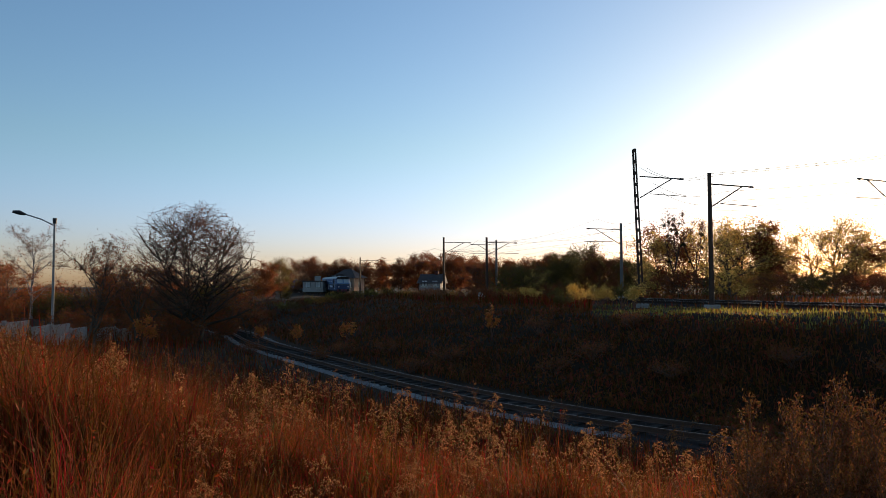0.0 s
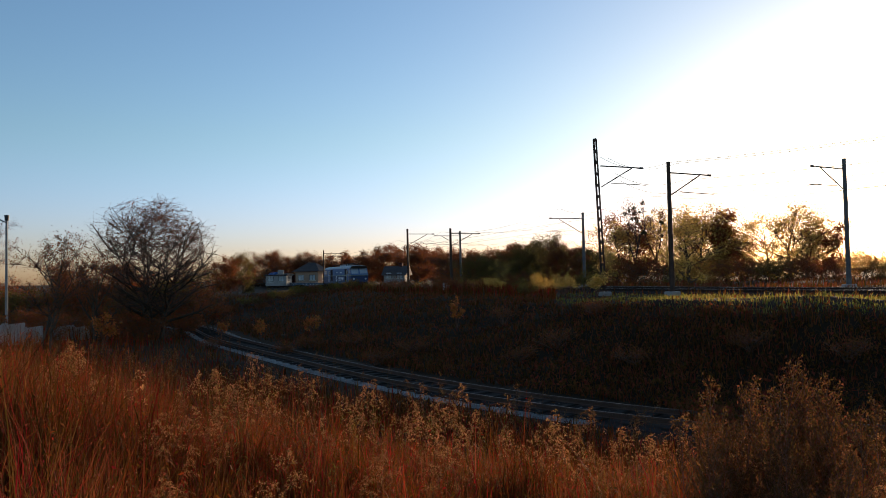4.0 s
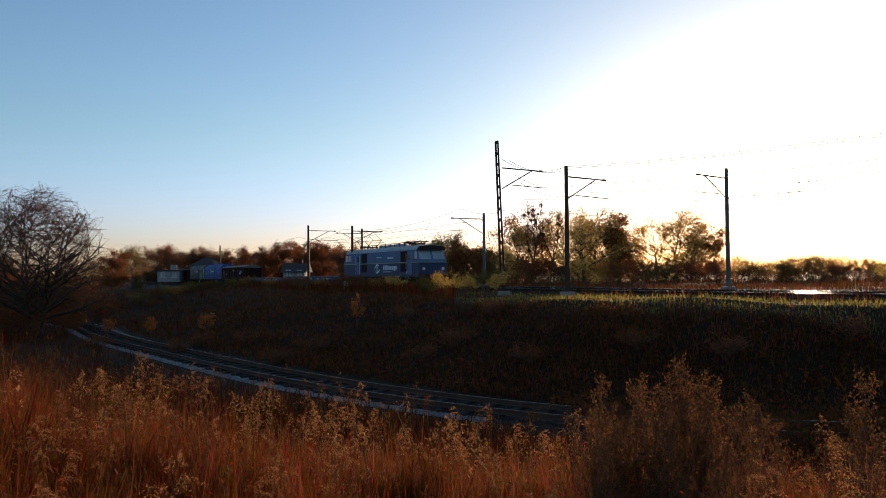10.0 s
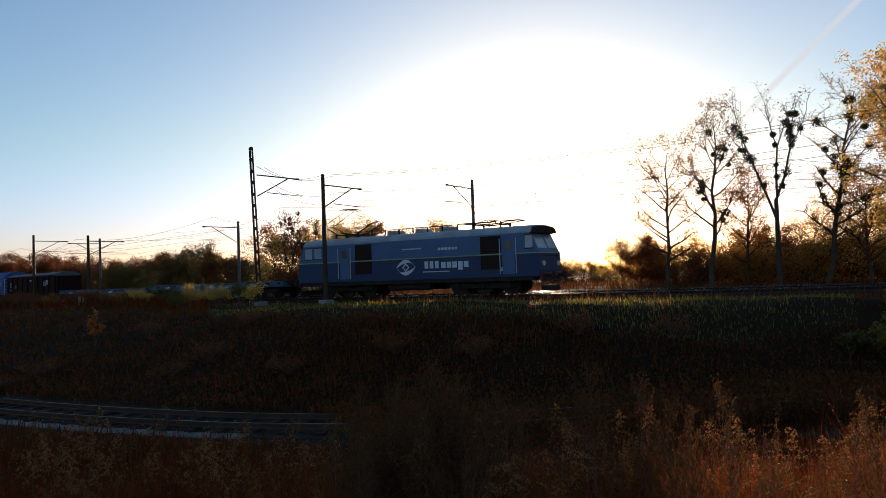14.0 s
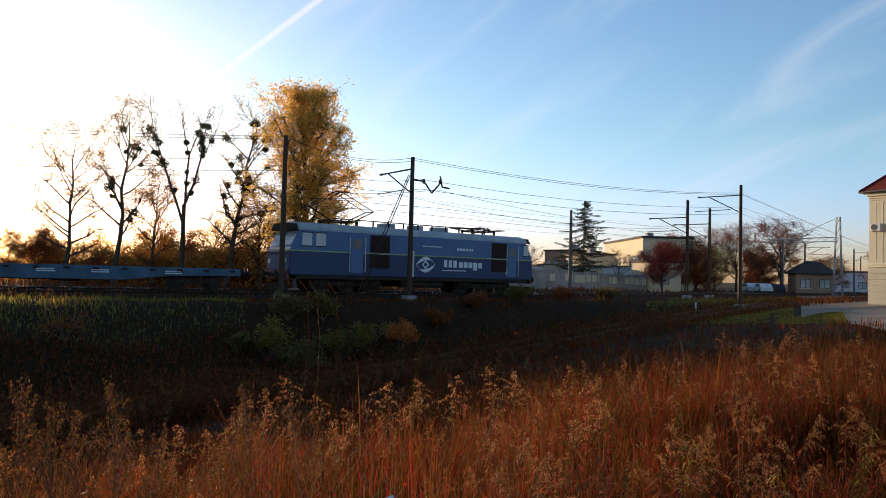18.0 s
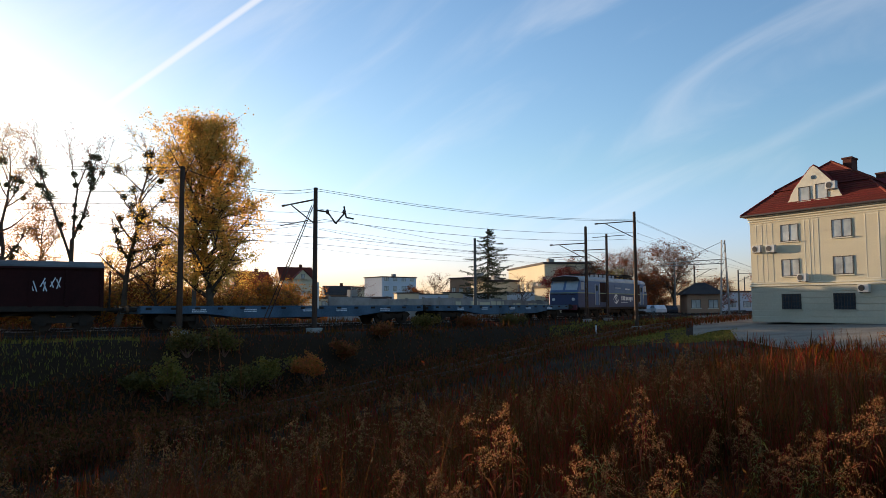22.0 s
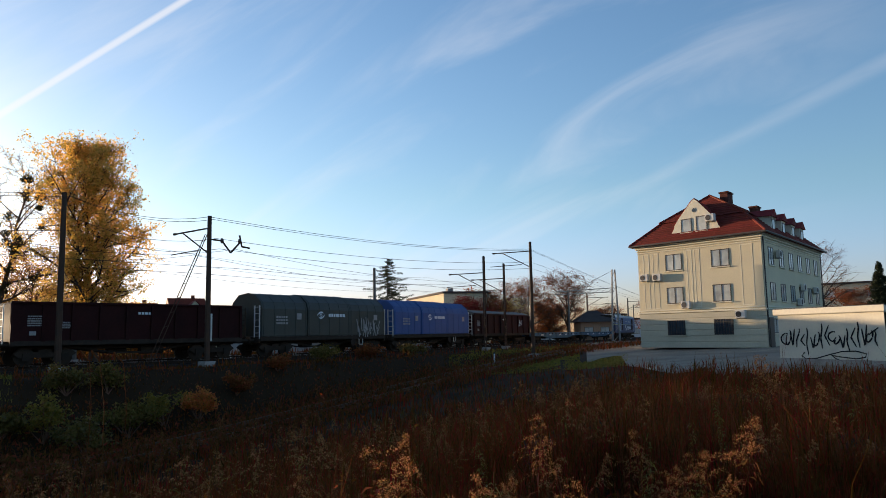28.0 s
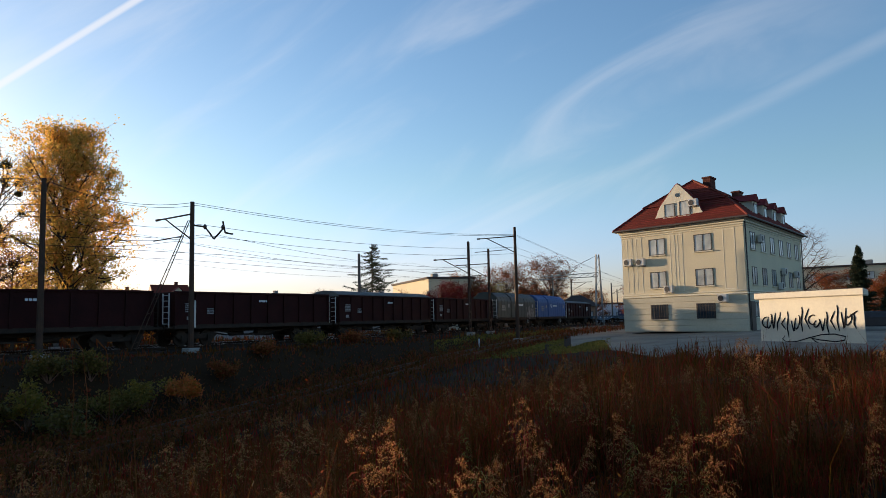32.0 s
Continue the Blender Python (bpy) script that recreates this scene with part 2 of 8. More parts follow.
M_TRIM = material("pale_trim", (0.74, 0.68, 0.52), (0.64, 0.59, 0.46), 0.85, 0, 0.6, 10, 0.08)
M_TILE = material("red_roof_tiles", (0.19, 0.032, 0.022), (0.12, 0.024, 0.018), 0.7, 0, 0.8, 10, 0.3, vary=0.2)
M_BRICK = material("chimney_brick", (0.13, 0.045, 0.032), (0.085, 0.035, 0.026), 0.85, 0, 2, 12, 0.3)
M_FRAME = material("dark_brown_frame", (0.045, 0.032, 0.026), None, 0.5, 0, 2, 20, 0)
M_AC = material("off_white_casing", (0.62, 0.60, 0.55), (0.5, 0.48, 0.44), 0.5, 0, 2, 14, 0.04)
M_SHED = material("pale_shed_render", (0.62, 0.57, 0.45), (0.52, 0.48, 0.40), 0.9, 0, 0.8, 9, 0.15)
M_SPRAY = material("black_spray_paint", (0.018, 0.016, 0.018), None, 0.7, 0, 4, 30, 0)
M_PAVE = material("worn_concrete_paving", (0.29, 0.25, 0.195), (0.16, 0.135, 0.105), 0.9, 0, 0.3, 6, 0.3)
M_OFFICE = material("cream_office_render", (0.60, 0.52, 0.36), (0.52, 0.45, 0.32), 0.9, 0, 0.2, 3, 0.1)
M_BLOCK = material("white_panel_block", (0.60, 0.63, 0.66), (0.5, 0.53, 0.56), 0.9, 0, 0.2, 3, 0.05)
M_OLDHOUSE = material("old_brick_house", (0.40, 0.26, 0.17), (0.30, 0.18, 0.12), 0.9, 0, 0.4, 6, 0.1)
M_PATCH = material("pale_patch_paint", (0.60, 0.56, 0.38), (0.50, 0.47, 0.33), 0.9, 0, 0.8, 9, 0)
M_ROOF_DARK = material("dark_roofing", (0.06, 0.05, 0.048), (0.09, 0.07, 0.06), 0.8, 0, 0.5, 6, 0.2)
M_CAR_WHITE = material("white_car_paint", (0.7, 0.7, 0.7), None, 0.25, 0, 2, 20, 0)
M_CAR_DARK = material("dark_car_paint", (0.03, 0.035, 0.045), None, 0.2, 0.2, 2, 20, 0)
M_TYRE = material("tyre_rubber", (0.02, 0.02, 0.02), None, 0.9, 0, 2, 20, 0)


# ---- mesh builder ----
class Build:
    """Collects vertices and faces of one mesh."""

    def __init__(self):
        self.v, self.f = [], []

    def add(self, verts, faces):
        o = len(self.v)
        self.v += [tuple(p) for p in verts]
        self.f += [tuple(i + o for i in q) for q in faces]
        return self

    def box(self, cx, cy, cz, sx, sy, sz, turn=0.0):
        """A box by its centre and sizes, turned about z (degrees)."""
        c, s = math.cos(radians(turn)), math.sin(radians(turn))
        vs = []
        for dz in (-0.5, 0.5):
            for dx, dy in ((-0.5, -0.5), (0.5, -0.5), (0.5, 0.5), (-0.5, 0.5)):
                x, y = dx * sx, dy * sy
                vs.append((cx + c * x - s * y, cy + s * x + c * y, cz + dz * sz))
        return self.add(vs, [(3, 2, 1, 0), (4, 5, 6, 7), (0, 1, 5, 4), (1, 2, 6, 5), (2, 3, 7, 6), (3, 0, 4, 7)])

    def beam(self, a, b, w, h=None):
        """A square bar from a to b."""
        a, b = Vector(a), Vector(b)
        d = (b - a).normalized()
        u = d.cross(Vector((0, 0, 1)))
        if u.length < 1e-3:
            u = Vector((1, 0, 0))
        u.normalize()
        n = d.cross(u)
        u, n = u * w / 2, n * (h or w) / 2
        vs = [p + i * u + j * n for p in (a, b) for i, j in ((-1, -1), (1, -1), (1, 1), (-1, 1))]
        return self.add(vs, [(0, 1, 2, 3), (7, 6, 5, 4), (0, 4, 5, 1), (1, 5, 6, 2), (2, 6, 7, 3), (3, 7, 4, 0)])

    def tube(self, pts, radii, n=6, caps=True):
        pts = [Vector(p) for p in pts]
        if not hasattr(radii, "__len__"):
            radii = [radii] * len(pts)
        vs, fs = [], []
        for i, p in enumerate(pts):
            d = (pts[min(i + 1, len(pts) - 1)] - pts[max(i - 1, 0)]).normalized()
            u = d.cross(Vector((0.31, 0.17, 0.93) if abs(d.z) < 0.9 else (1, 0.1, 0)))
            u.normalize()
            w = d.cross(u)
            for k in range(n):
                a = 2 * math.pi * k / n
                vs.append(p + (u * math.cos(a) + w * math.sin(a)) * radii[i])
        for i in range(len(pts) - 1):
            for k in range(n):
                fs.append((i * n + k, i * n + (k + 1) % n, (i + 1) * n + (k + 1) % n, (i + 1) * n + k))
        if caps:
            fs.append(tuple(range(n - 1, -1, -1)))
            fs.append(tuple((len(pts) - 1) * n + k for k in range(n)))
        return self.add(vs, fs)

    def prism(self, outline, a, b, axis="x"):
        """A closed outline of (u, w), extruded along an axis from a to b. On x: (y, z); on y: (x, z); on z: (x, y)."""
        n = len(outline)
        put = {"x": lambda t, u, w: (t, u, w), "y": lambda t, u, w: (u, t, w), "z": lambda t, u, w: (u, w, t)}[axis]
        vs = [put(a, u, w) for u, w in outline] + [put(b, u, w) for u, w in outline]
        fs = [tuple(range(n - 1, -1, -1)), tuple(range(n, 2 * n))]
        fs += [(i, (i + 1) % n, n + (i + 1) % n, n + i) for i in range(n)]
        return self.add(vs, fs)

    def wheel(self, c, r, w, n=20):
        x, y, z = c
        return self.prism([(x + r * math.cos(2 * math.pi * k / n), z + r * math.sin(2 * math.pi * k / n)) for k in range(n)], y - w / 2, y + w / 2, "y")

    def mesh(self, name, mat, smooth=False, bevel=0.0):
        me = bpy.data.meshes.new(name)
        me.from_pydata([tuple(p) for p in self.v], [], self.f)
        bm = bmesh.new()
        bm.from_mesh(me)
        if bevel:
            bmesh.ops.remove_doubles(bm, verts=bm.verts, dist=1e-5)
        bmesh.ops.recalc_face_normals(bm, faces=bm.faces)
        if bevel:
            es = [e for e in bm.edges if len(e.link_faces) == 2 and e.calc_face_angle() > 0.6]
            bmesh.ops.bevel(bm, geom=es, offset=bevel, segments=1, affect="EDGES", clamp_overlap=True)
        bm.to_mesh(me)
        bm.free()
        me.materials.append(mat)
        if smooth:
            me.shade_smooth()
        return me


def part(name, b, mat, parent, label="", smooth=False, bevel=0.0):
    ob = new(name, b.mesh(name, mat, smooth, bevel))
    ob.parent = parent
    if label:
        tagged(ob, label)
    return ob


def thing(name, label, category, group="", kind="", at=None):
    ob = new(name)
    tagged(ob, label, category, group, kind)
    if at is not None:
        ob.matrix_basis = at
    return ob


def solid(name, b, mat, label, category, group="", kind="", smooth=False, bevel=0.0, at=None):
    ob = new(name, b.mesh(name, mat, smooth, bevel))
    tagged(ob, label, category, group, kind)
    if at is not None:
        ob.matrix_basis = at
    return ob


def array_mesh(name, verts, tris, mat):
    """A mesh from numpy arrays of vertices and triangles."""
    me = bpy.data.meshes.new(name)
    me.vertices.add(len(verts))
    me.vertices.foreach_set("co", np.ascontiguousarray(verts, dtype=np.float32).ravel())
    me.loops.add(tris.size)
    me.loops.foreach_set("vertex_index", np.ascontiguousarray(tris, dtype=np.int32).ravel())
    me.polygons.add(len(tris))
    me.polygons.foreach_set("loop_start", np.arange(0, tris.size, 3, dtype=np.int32))
    me.update(calc_edges=True)
    me.materials.append(mat)
    return me


def polar(az, d, z=0.0):
    """A place by its bearing (degrees, left positive), distance and height."""
    return Vector((-math.sin(radians(az)) * d, math.cos(radians(az)) * d, z))


# ---- plan: main line, siding, ground ----
HEAD_S = [-420, -260, -180, -120, -80, -50, -25, 0, 25, 50, 80, 130, 200, 400]
HEAD_A = [-67.4, -67.4, -66.9, -64.0, -65.1, -65.6, -63.7, -48.2, -28.5, -21.35, -18.96, -16.6, -16.1, -16.1]
LS = np.arange(-420, 400.5, 0.5)
LH = np.interp(LS, HEAD_S, HEAD_A)
LX = np.concatenate([[0], np.cumsum(np.cos(np.radians(LH)) * 0.5)[:-1]])
LY = np.concatenate([[0], np.cumsum(np.sin(np.radians(LH)) * 0.5)[:-1]])
i0 = int(np.searchsorted(LS, 0))
LX, LY = LX - LX[i0] + 25.52, LY - LY[i0] + 33.36
LZ = np.interp(LS, [-120, -35], [-0.35, 0.46])


def rail_z(s):
    """Height of the rails: the line falls gently away to the west."""
    return float(np.interp(s, LS, LZ))


def line_at(s, off=0.0):
    """Place and heading on the main line at s metres, off metres to the side away from the camera."""
    h = float(np.interp(s, LS, LH))
    x, y = float(np.interp(s, LS, LX)), float(np.interp(s, LS, LY))
    return x - math.sin(radians(h)) * off, y + math.cos(radians(h)) * off, h


SIDING = [(-95, 100), (-66, 95), (-44, 86), (-29, 72), (-18.7, 54), (-11.2, 42.5), (-4.4, 32.6), (0.4, 26.8), (5.0, 22.6), (10.5, 19.4), (17, 17.6), (26.7, 13.6), (40, 8.6), (55, 3.0), (75, -5.0), (110, -19.5), (160, -39.5), (240, -71.5)]
SIDING_Z = [-2.3, -2.4, -2.5, -2.55, -2.55, -2.55, -2.55, -2.55, -2.55, -2.55, -2.5, -2.2, -1.4, -0.6, 0.15, 0.3, 0.3, 0.3]


def smooth_line(pts, zs, step=0.5):
    """A Catmull-Rom line through the points, sampled about every step metres."""
    out = []
    p = [np.array((*a, z)) for a, z in zip(pts, zs)]
    p = [2 * p[0] - p[1]] + p + [2 * p[-1] - p[-2]]
    for i in range(1, len(p) - 2):
        n = max(2, int(np.linalg.norm(p[i + 1] - p[i]) / step))
        for k in range(n):
            t = k / n
            out.append(0.5 * (2 * p[i] + (p[i + 1] - p[i - 1]) * t + (2 * p[i - 1] - 5 * p[i] + 4 * p[i + 1] - p[i + 2]) * t * t + (3 * p[i] - p[i - 1] - 3 * p[i + 1] + p[i + 2]) * t ** 3))
    return np.array(out)


SID = smooth_line(SIDING, SIDING_Z)
SID_T = np.gradient(SID[:, :2], axis=0)
SID_T /= np.linalg.norm(SID_T, axis=1)[:, None]
MAIN = np.stack([LX, LY], -1)


def sstep(a, b, x):
    t = np.clip((x - a) / (b - a), 0, 1)
    return t * t * (3 - 2 * t)


def bumps(x, y):
    return 0.10 * np.sin(x * 0.71 + 1.3 * np.sin(y * 0.37)) * np.cos(y * 0.83) + 0.05 * np.sin(x * 2.1 + y * 1.7) + 0.22 * np.sin(x * 0.13 + 0.4) * np.cos(y * 0.17 + 0.9)


def ground_z(x, y):
    """Height of the ground at arrays x, y."""
    x, y = np.atleast_1d(np.asarray(x, float)), np.atleast_1d(np.asarray(y, float))
    z = np.zeros(x.shape)
    for lo in range(0, x.size, 4000):
        sl = slice(lo, lo + 4000)
        px, py = x.ravel()[sl], y.ravel()[sl]
        d2 = (px[:, None] - SID[None, ::2, 0]) ** 2 + (py[:, None] - SID[None, ::2, 1]) ** 2
        k = d2.argmin(1) * 2
        u = np.sqrt(d2.min(1))
        side = SID_T[k, 0] * (py - SID[k, 1]) - SID_T[k, 1] * (px - SID[k, 0])
        m2 = (px[:, None] - MAIN[None, ::3, 0]) ** 2 + (py[:, None] - MAIN[None, ::3, 1]) ** 2
        km = m2.argmin(1) * 3
        w = np.sqrt(m2.min(1))
        mside = np.cos(np.radians(LH[km])) * (py - LY[km]) - np.sin(np.radians(LH[km])) * (px - LX[km])
        zs = SID[k, 2] - 0.28
        field = 0.05 - 1.25 * sstep(12, 45, py) * sstep(-6, -30, px) + 0.15 * sstep(30, 70, px)
        near = zs + (field - zs) * np.clip((u - 2.2) / 17.0, 0, 1) ** 1.5
        wc = np.maximum(w - 3.2, 0)
        r = np.maximum(u - 2.2, 0) / (np.maximum(u - 2.2, 0) + wc + 1e-6)
        far = zs + (LZ[km] - 0.33 - zs) * sstep(0.0, 0.72, r)
        h = np.where(side > 0, far, near)
        h = np.where(mside > 0, LZ[km] - 0.33, h)
        yard = (np.degrees(np.arctan2(-px, py)) < -92) & (np.hypot(px, py) > 27) & (py < 40)
        b = bumps(px, py) * np.clip((u - 1.8) / 3, 0, 1) * np.clip((w - 3.5) / 3, 0, 1) * np.where(yard, 0.1, 1.0)
        z.ravel()[sl] = h + b
    return z


def gz(x, y):
    return float(ground_z(x, y)[0])


def ground_sheet():
    rad = np.concatenate([np.linspace(0.0, 12, 40), np.geomspace(12.4, 140, 130), np.geomspace(150, 4500, 24)])
    ang = np.radians(np.concatenate([np.arange(-150, 60, 0.7), np.arange(60, 210, 3.0)]))
    R, A = np.meshgrid(rad, ang, indexing="ij")
    X, Y = -np.sin(A) * R, np.cos(A) * R
    Z = ground_z(X, Y).reshape(X.shape)
    na, nr = len(ang), len(rad)
    v = np.stack([X.ravel(), Y.ravel(), Z.ravel()], -1)
    i, j = np.meshgrid(np.arange(nr - 1), np.arange(na), indexing="ij")
    a, b = (i * na + j).ravel(), (i * na + (j + 1) % na).ravel()
    c, d = ((i + 1) * na + (j + 1) % na).ravel(), ((i + 1) * na + j).ravel()
    tris = np.concatenate([np.stack([a, b, c], -1), np.stack([a, c, d], -1)])
    tris = tris[:, ::-1]
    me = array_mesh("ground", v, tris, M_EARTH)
    me.shade_smooth()
    tagged(new("ground", me), "earth bank and field with dry litter, grass-gap shade in its colour", "ground", kind="structure")


ground_sheet()


# ---- tracks ----
RAIL_OUT = [(-0.065, -0.17), (0.065, -0.17), (0.065, -0.155), (0.012, -0.135), (0.012, -0.04), (0.035, -0.03), (0.035, -0.004), (0.028, 0.0), (-0.028, 0.0), (-0.035, -0.004), (-0.035, -0.03), (-0.012, -0.04), (-0.012, -0.135), (-0.065, -0.155)]


def sweep(pts, outline, side=0.0):
    """Sweep an outline (across, up) along a line of (x, y, z), side metres to its left."""
    b = Build()
    pts = np.asarray(pts)
    t = np.gradient(pts[:, :2], axis=0)
    t /= np.linalg.norm(t, axis=1)[:, None]
    n = len(outline)
    vs, fs = [], []
    for (x, y, z), (tx, ty) in zip(pts, t):
        for u, w in outline:
            vs.append((x - ty * (side + u), y + tx * (side + u), z + w))
    for i in range(len(pts) - 1):
        for k in range(n):
            a, c = i * n + k, i * n + (k + 1) % n
            fs.append((a, c, c + n, a + n))
    fs.append(tuple(range(n - 1, -1, -1)))
    fs.append(tuple((len(pts) - 1) * n + k for k in range(n)))
    return b.add(vs, fs)


def main_line(off, s0, s1, label):
    t = thing("railway_track", label, "railway track", "main line tracks", "structure")
    pts = [(*line_at(s, off)[:2], rail_z(s)) for s in np.arange(s0, s1, 2.0)]
    for side in (-0.7525, 0.7525):
        rl = part("rail", sweep(pts, RAIL_OUT, side), M_RAIL_SIDE, t, "running rail with rusty flanks")
        part("rail_head", sweep(pts, [(-0.030, -0.006), (0.030, -0.006), (0.026, 0.004), (-0.026, 0.004)], side), M_RAIL, rl, "polished rail head")
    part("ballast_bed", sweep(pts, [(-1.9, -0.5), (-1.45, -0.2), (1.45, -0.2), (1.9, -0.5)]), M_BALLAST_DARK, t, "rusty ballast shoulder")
    b = Build()
    for s in np.arange(-70, 110, 0.65):
        x, y, h = line_at(s, off)
        b.box(x, y, rail_z(s) - 0.235, 0.26, 2.5, 0.13, h)
    tagged(part("sleeper_row", b, M_SLEEPER, t, "dark sleepers bedded in ballast"), kind="stuff")
    return t


main_line(0.0, -400, 390, "main line track on rusty ballast, polished rails")
main_line(4.5, -400, 390, "second main line track beyond the first")


def siding():
    t = thing("siding_track", "curved siding with rusty rails on pale ballast", "railway track", "", "structure")
    pts = SID[2:-2:3]
    for side in (-0.7525, 0.7525):
        part("rail", sweep(pts, RAIL_OUT, side), M_RAIL_RUST, t, "rusty siding rail")
    cut = int(np.argmin(np.abs(pts[:, 0] - 4.0)))
    bed = [(-2.3, -0.62), (-1.6, -0.24), (1.6, -0.24), (2.3, -0.62)]
    part("ballast_bed", sweep(pts[: cut + 1], bed), M_BALLAST, t, "pale fresh ballast bed")
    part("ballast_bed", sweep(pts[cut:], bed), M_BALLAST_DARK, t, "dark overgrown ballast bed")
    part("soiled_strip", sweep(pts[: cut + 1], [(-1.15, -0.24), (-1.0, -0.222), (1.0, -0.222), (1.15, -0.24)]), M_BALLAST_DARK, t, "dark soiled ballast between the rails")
    rnd = random.Random(5)
    me = Build().box(0, 0, 0, 0.25, 2.5, 0.14).mesh("sleeper", M_SLEEPER, bevel=0.015)
    run, last = 0.0, SID[0]
    for k in range(1, len(SID)):
        run += float(np.linalg.norm(SID[k, :2] - last[:2]))
        last = SID[k]
        if run >= 0.62 and -34 < SID[k, 0] < 40:
            run = 0.0
            ob = new("sleeper", me)
            ob.parent = t
            ob.matrix_basis = pose(SID[k, 0], SID[k, 1], SID[k, 2] - 0.235, 0, 0, math.degrees(math.atan2(SID_T[k, 1], SID_T[k, 0])) + rnd.uniform(-1.5, 1.5))
    # loose stones on the shoulders
    b = Build()
    for _ in range(5200):
        k = rnd.randrange(60, 330)
        if SID[k, 0] > 4.5:
            continue
        u = rnd.choice((-1, 1)) * abs(rnd.gauss(1.55, 0.6))
        if abs(u) > 3.2 or 0.66 < abs(u) < 0.84:
            continue
        x, y = SID[k, 0] - SID_T[k, 1] * u, SID[k, 1] + SID_T[k, 0] * u
        z = SID[k, 2] - 0.24 - max(0, abs(u) - 1.6) * 0.5
        r = rnd.uniform(0.03, 0.085)
        vs = [(x + r * rnd.uniform(0.6, 1.2) * dx, y + r * rnd.uniform(0.6, 1.2) * dy, z + r * rnd.uniform(0.5, 1) * dz) for dx, dy, dz in ((1, 0, 0), (-1, 0, 0), (0, 1, 0), (0, -1, 0), (0, 0, 1))]
        b.add(vs, [(0, 2, 4), (2, 1, 4), (1, 3, 4), (3, 0, 4)])
    tagged(part("stone_scatter", b, M_BALLAST, t, "loose pale ballast stones"), kind="stuff")


siding()


# ---- train ----
def bogie(parent, x, wheelbase, r, axles=2):
    b = Build()
    for sy in (-1, 1):
        b.prism([(x - wheelbase / 2 - 0.55, 0.62), (x - wheelbase / 2 - 0.3, 0.42), (x + wheelbase / 2 + 0.3, 0.42), (x + wheelbase / 2 + 0.55, 0.62), (x + wheelbase / 2 + 0.3, 0.80), (x, 0.62), (x - wheelbase / 2 - 0.3, 0.80)], sy * 0.98 - 0.07, sy * 0.98 + 0.07, "y")
        for k in range(axles):
            ax = x - wheelbase / 2 + wheelbase * k / (axles - 1)
            b.box(ax, sy * 1.07, r, 0.34, 0.16, 0.34)
    b.box(x, 0, 0.66, 0.6, 1.9, 0.3)
    bo = part("bogie", b, M_UNDER, parent, "grimy cast bogie frame")
    for k in range(axles):
        ax = x - wheelbase / 2 + wheelbase * k / (axles - 1)
        w = Build().wheel((ax, -0.75, r), r, 0.14).wheel((ax, 0.75, r), r, 0.14)
        w.tube([(ax, -0.7, r), (ax, 0.7, r)], 0.08, 8)
        part("wheelset", w, M_UNDER, bo, "steel wheels with worn treads")


def under_gear(parent, half):
    """Centre sill, brake rigging and tanks below a wagon's floor."""
    part("centre_sill", Build().box(0, 0, 0.92, half * 2, 0.5, 0.3), M_UNDER, parent)
    for sy in (-0.75, 0.75):
        part("truss_bar", Build().beam((-half * 0.55, sy, 0.95), (-half * 0.15, sy, 0.55), 0.09).beam((-half * 0.15, sy, 0.55), (half * 0.15, sy, 0.55), 0.09).beam((half * 0.15, sy, 0.55), (half * 0.55, sy, 0.95), 0.09), M_UNDER, parent)
    part("brake_cylinder", Build().tube([(-0.9, 0.45, 0.68), (0.1, 0.45, 0.68)], 0.2, 10), M_UNDER, parent)
    part("air_tank", Build().tube([(0.5, -0.4, 0.66), (1.8, -0.4, 0.66)], 0.22, 10), M_UNDER, parent)


def buffers(parent, x, d):
    for sy in (-0.875, 0.875):
        b = Build().tube([(x, sy, 1.05), (x + d * 0.42, sy, 1.05)], 0.09, 10)
        b.tube([(x + d * 0.42, sy, 1.05), (x + d * 0.47, sy, 1.05)], [0.24, 0.22], 14)
        part("buffer", b, M_UNDER, parent)
    part("coupling", Build().beam((x, 0, 1.0), (x + d * 0.45, 0, 0.92), 0.1), M_UNDER, parent)


def bars(parent, name, x, z, w, h, rows, side_y, mat, label, seed=0):
    """Unreadable writing: short plain bars in rows on a side wall."""
    rnd = random.Random(seed)
    b = Build()
    sy = -1 if side_y < 0 else 1
    for r in range(rows):
        zz = z + h * (0.5 - (r + 0.5) / rows)
        u = -w / 2
        while u < w / 2 - 0.04:
            k = min(rnd.uniform(0.25, 0.55) * h / rows * 1.6, w / 2 - u)
            b.box(x + u + k / 2, side_y + sy * 0.006, zz, k, 0.012, h / rows * 0.62)
            u += k + h / rows * 0.22
    return tagged(part(name, b, mat, parent, label), kind="stuff")


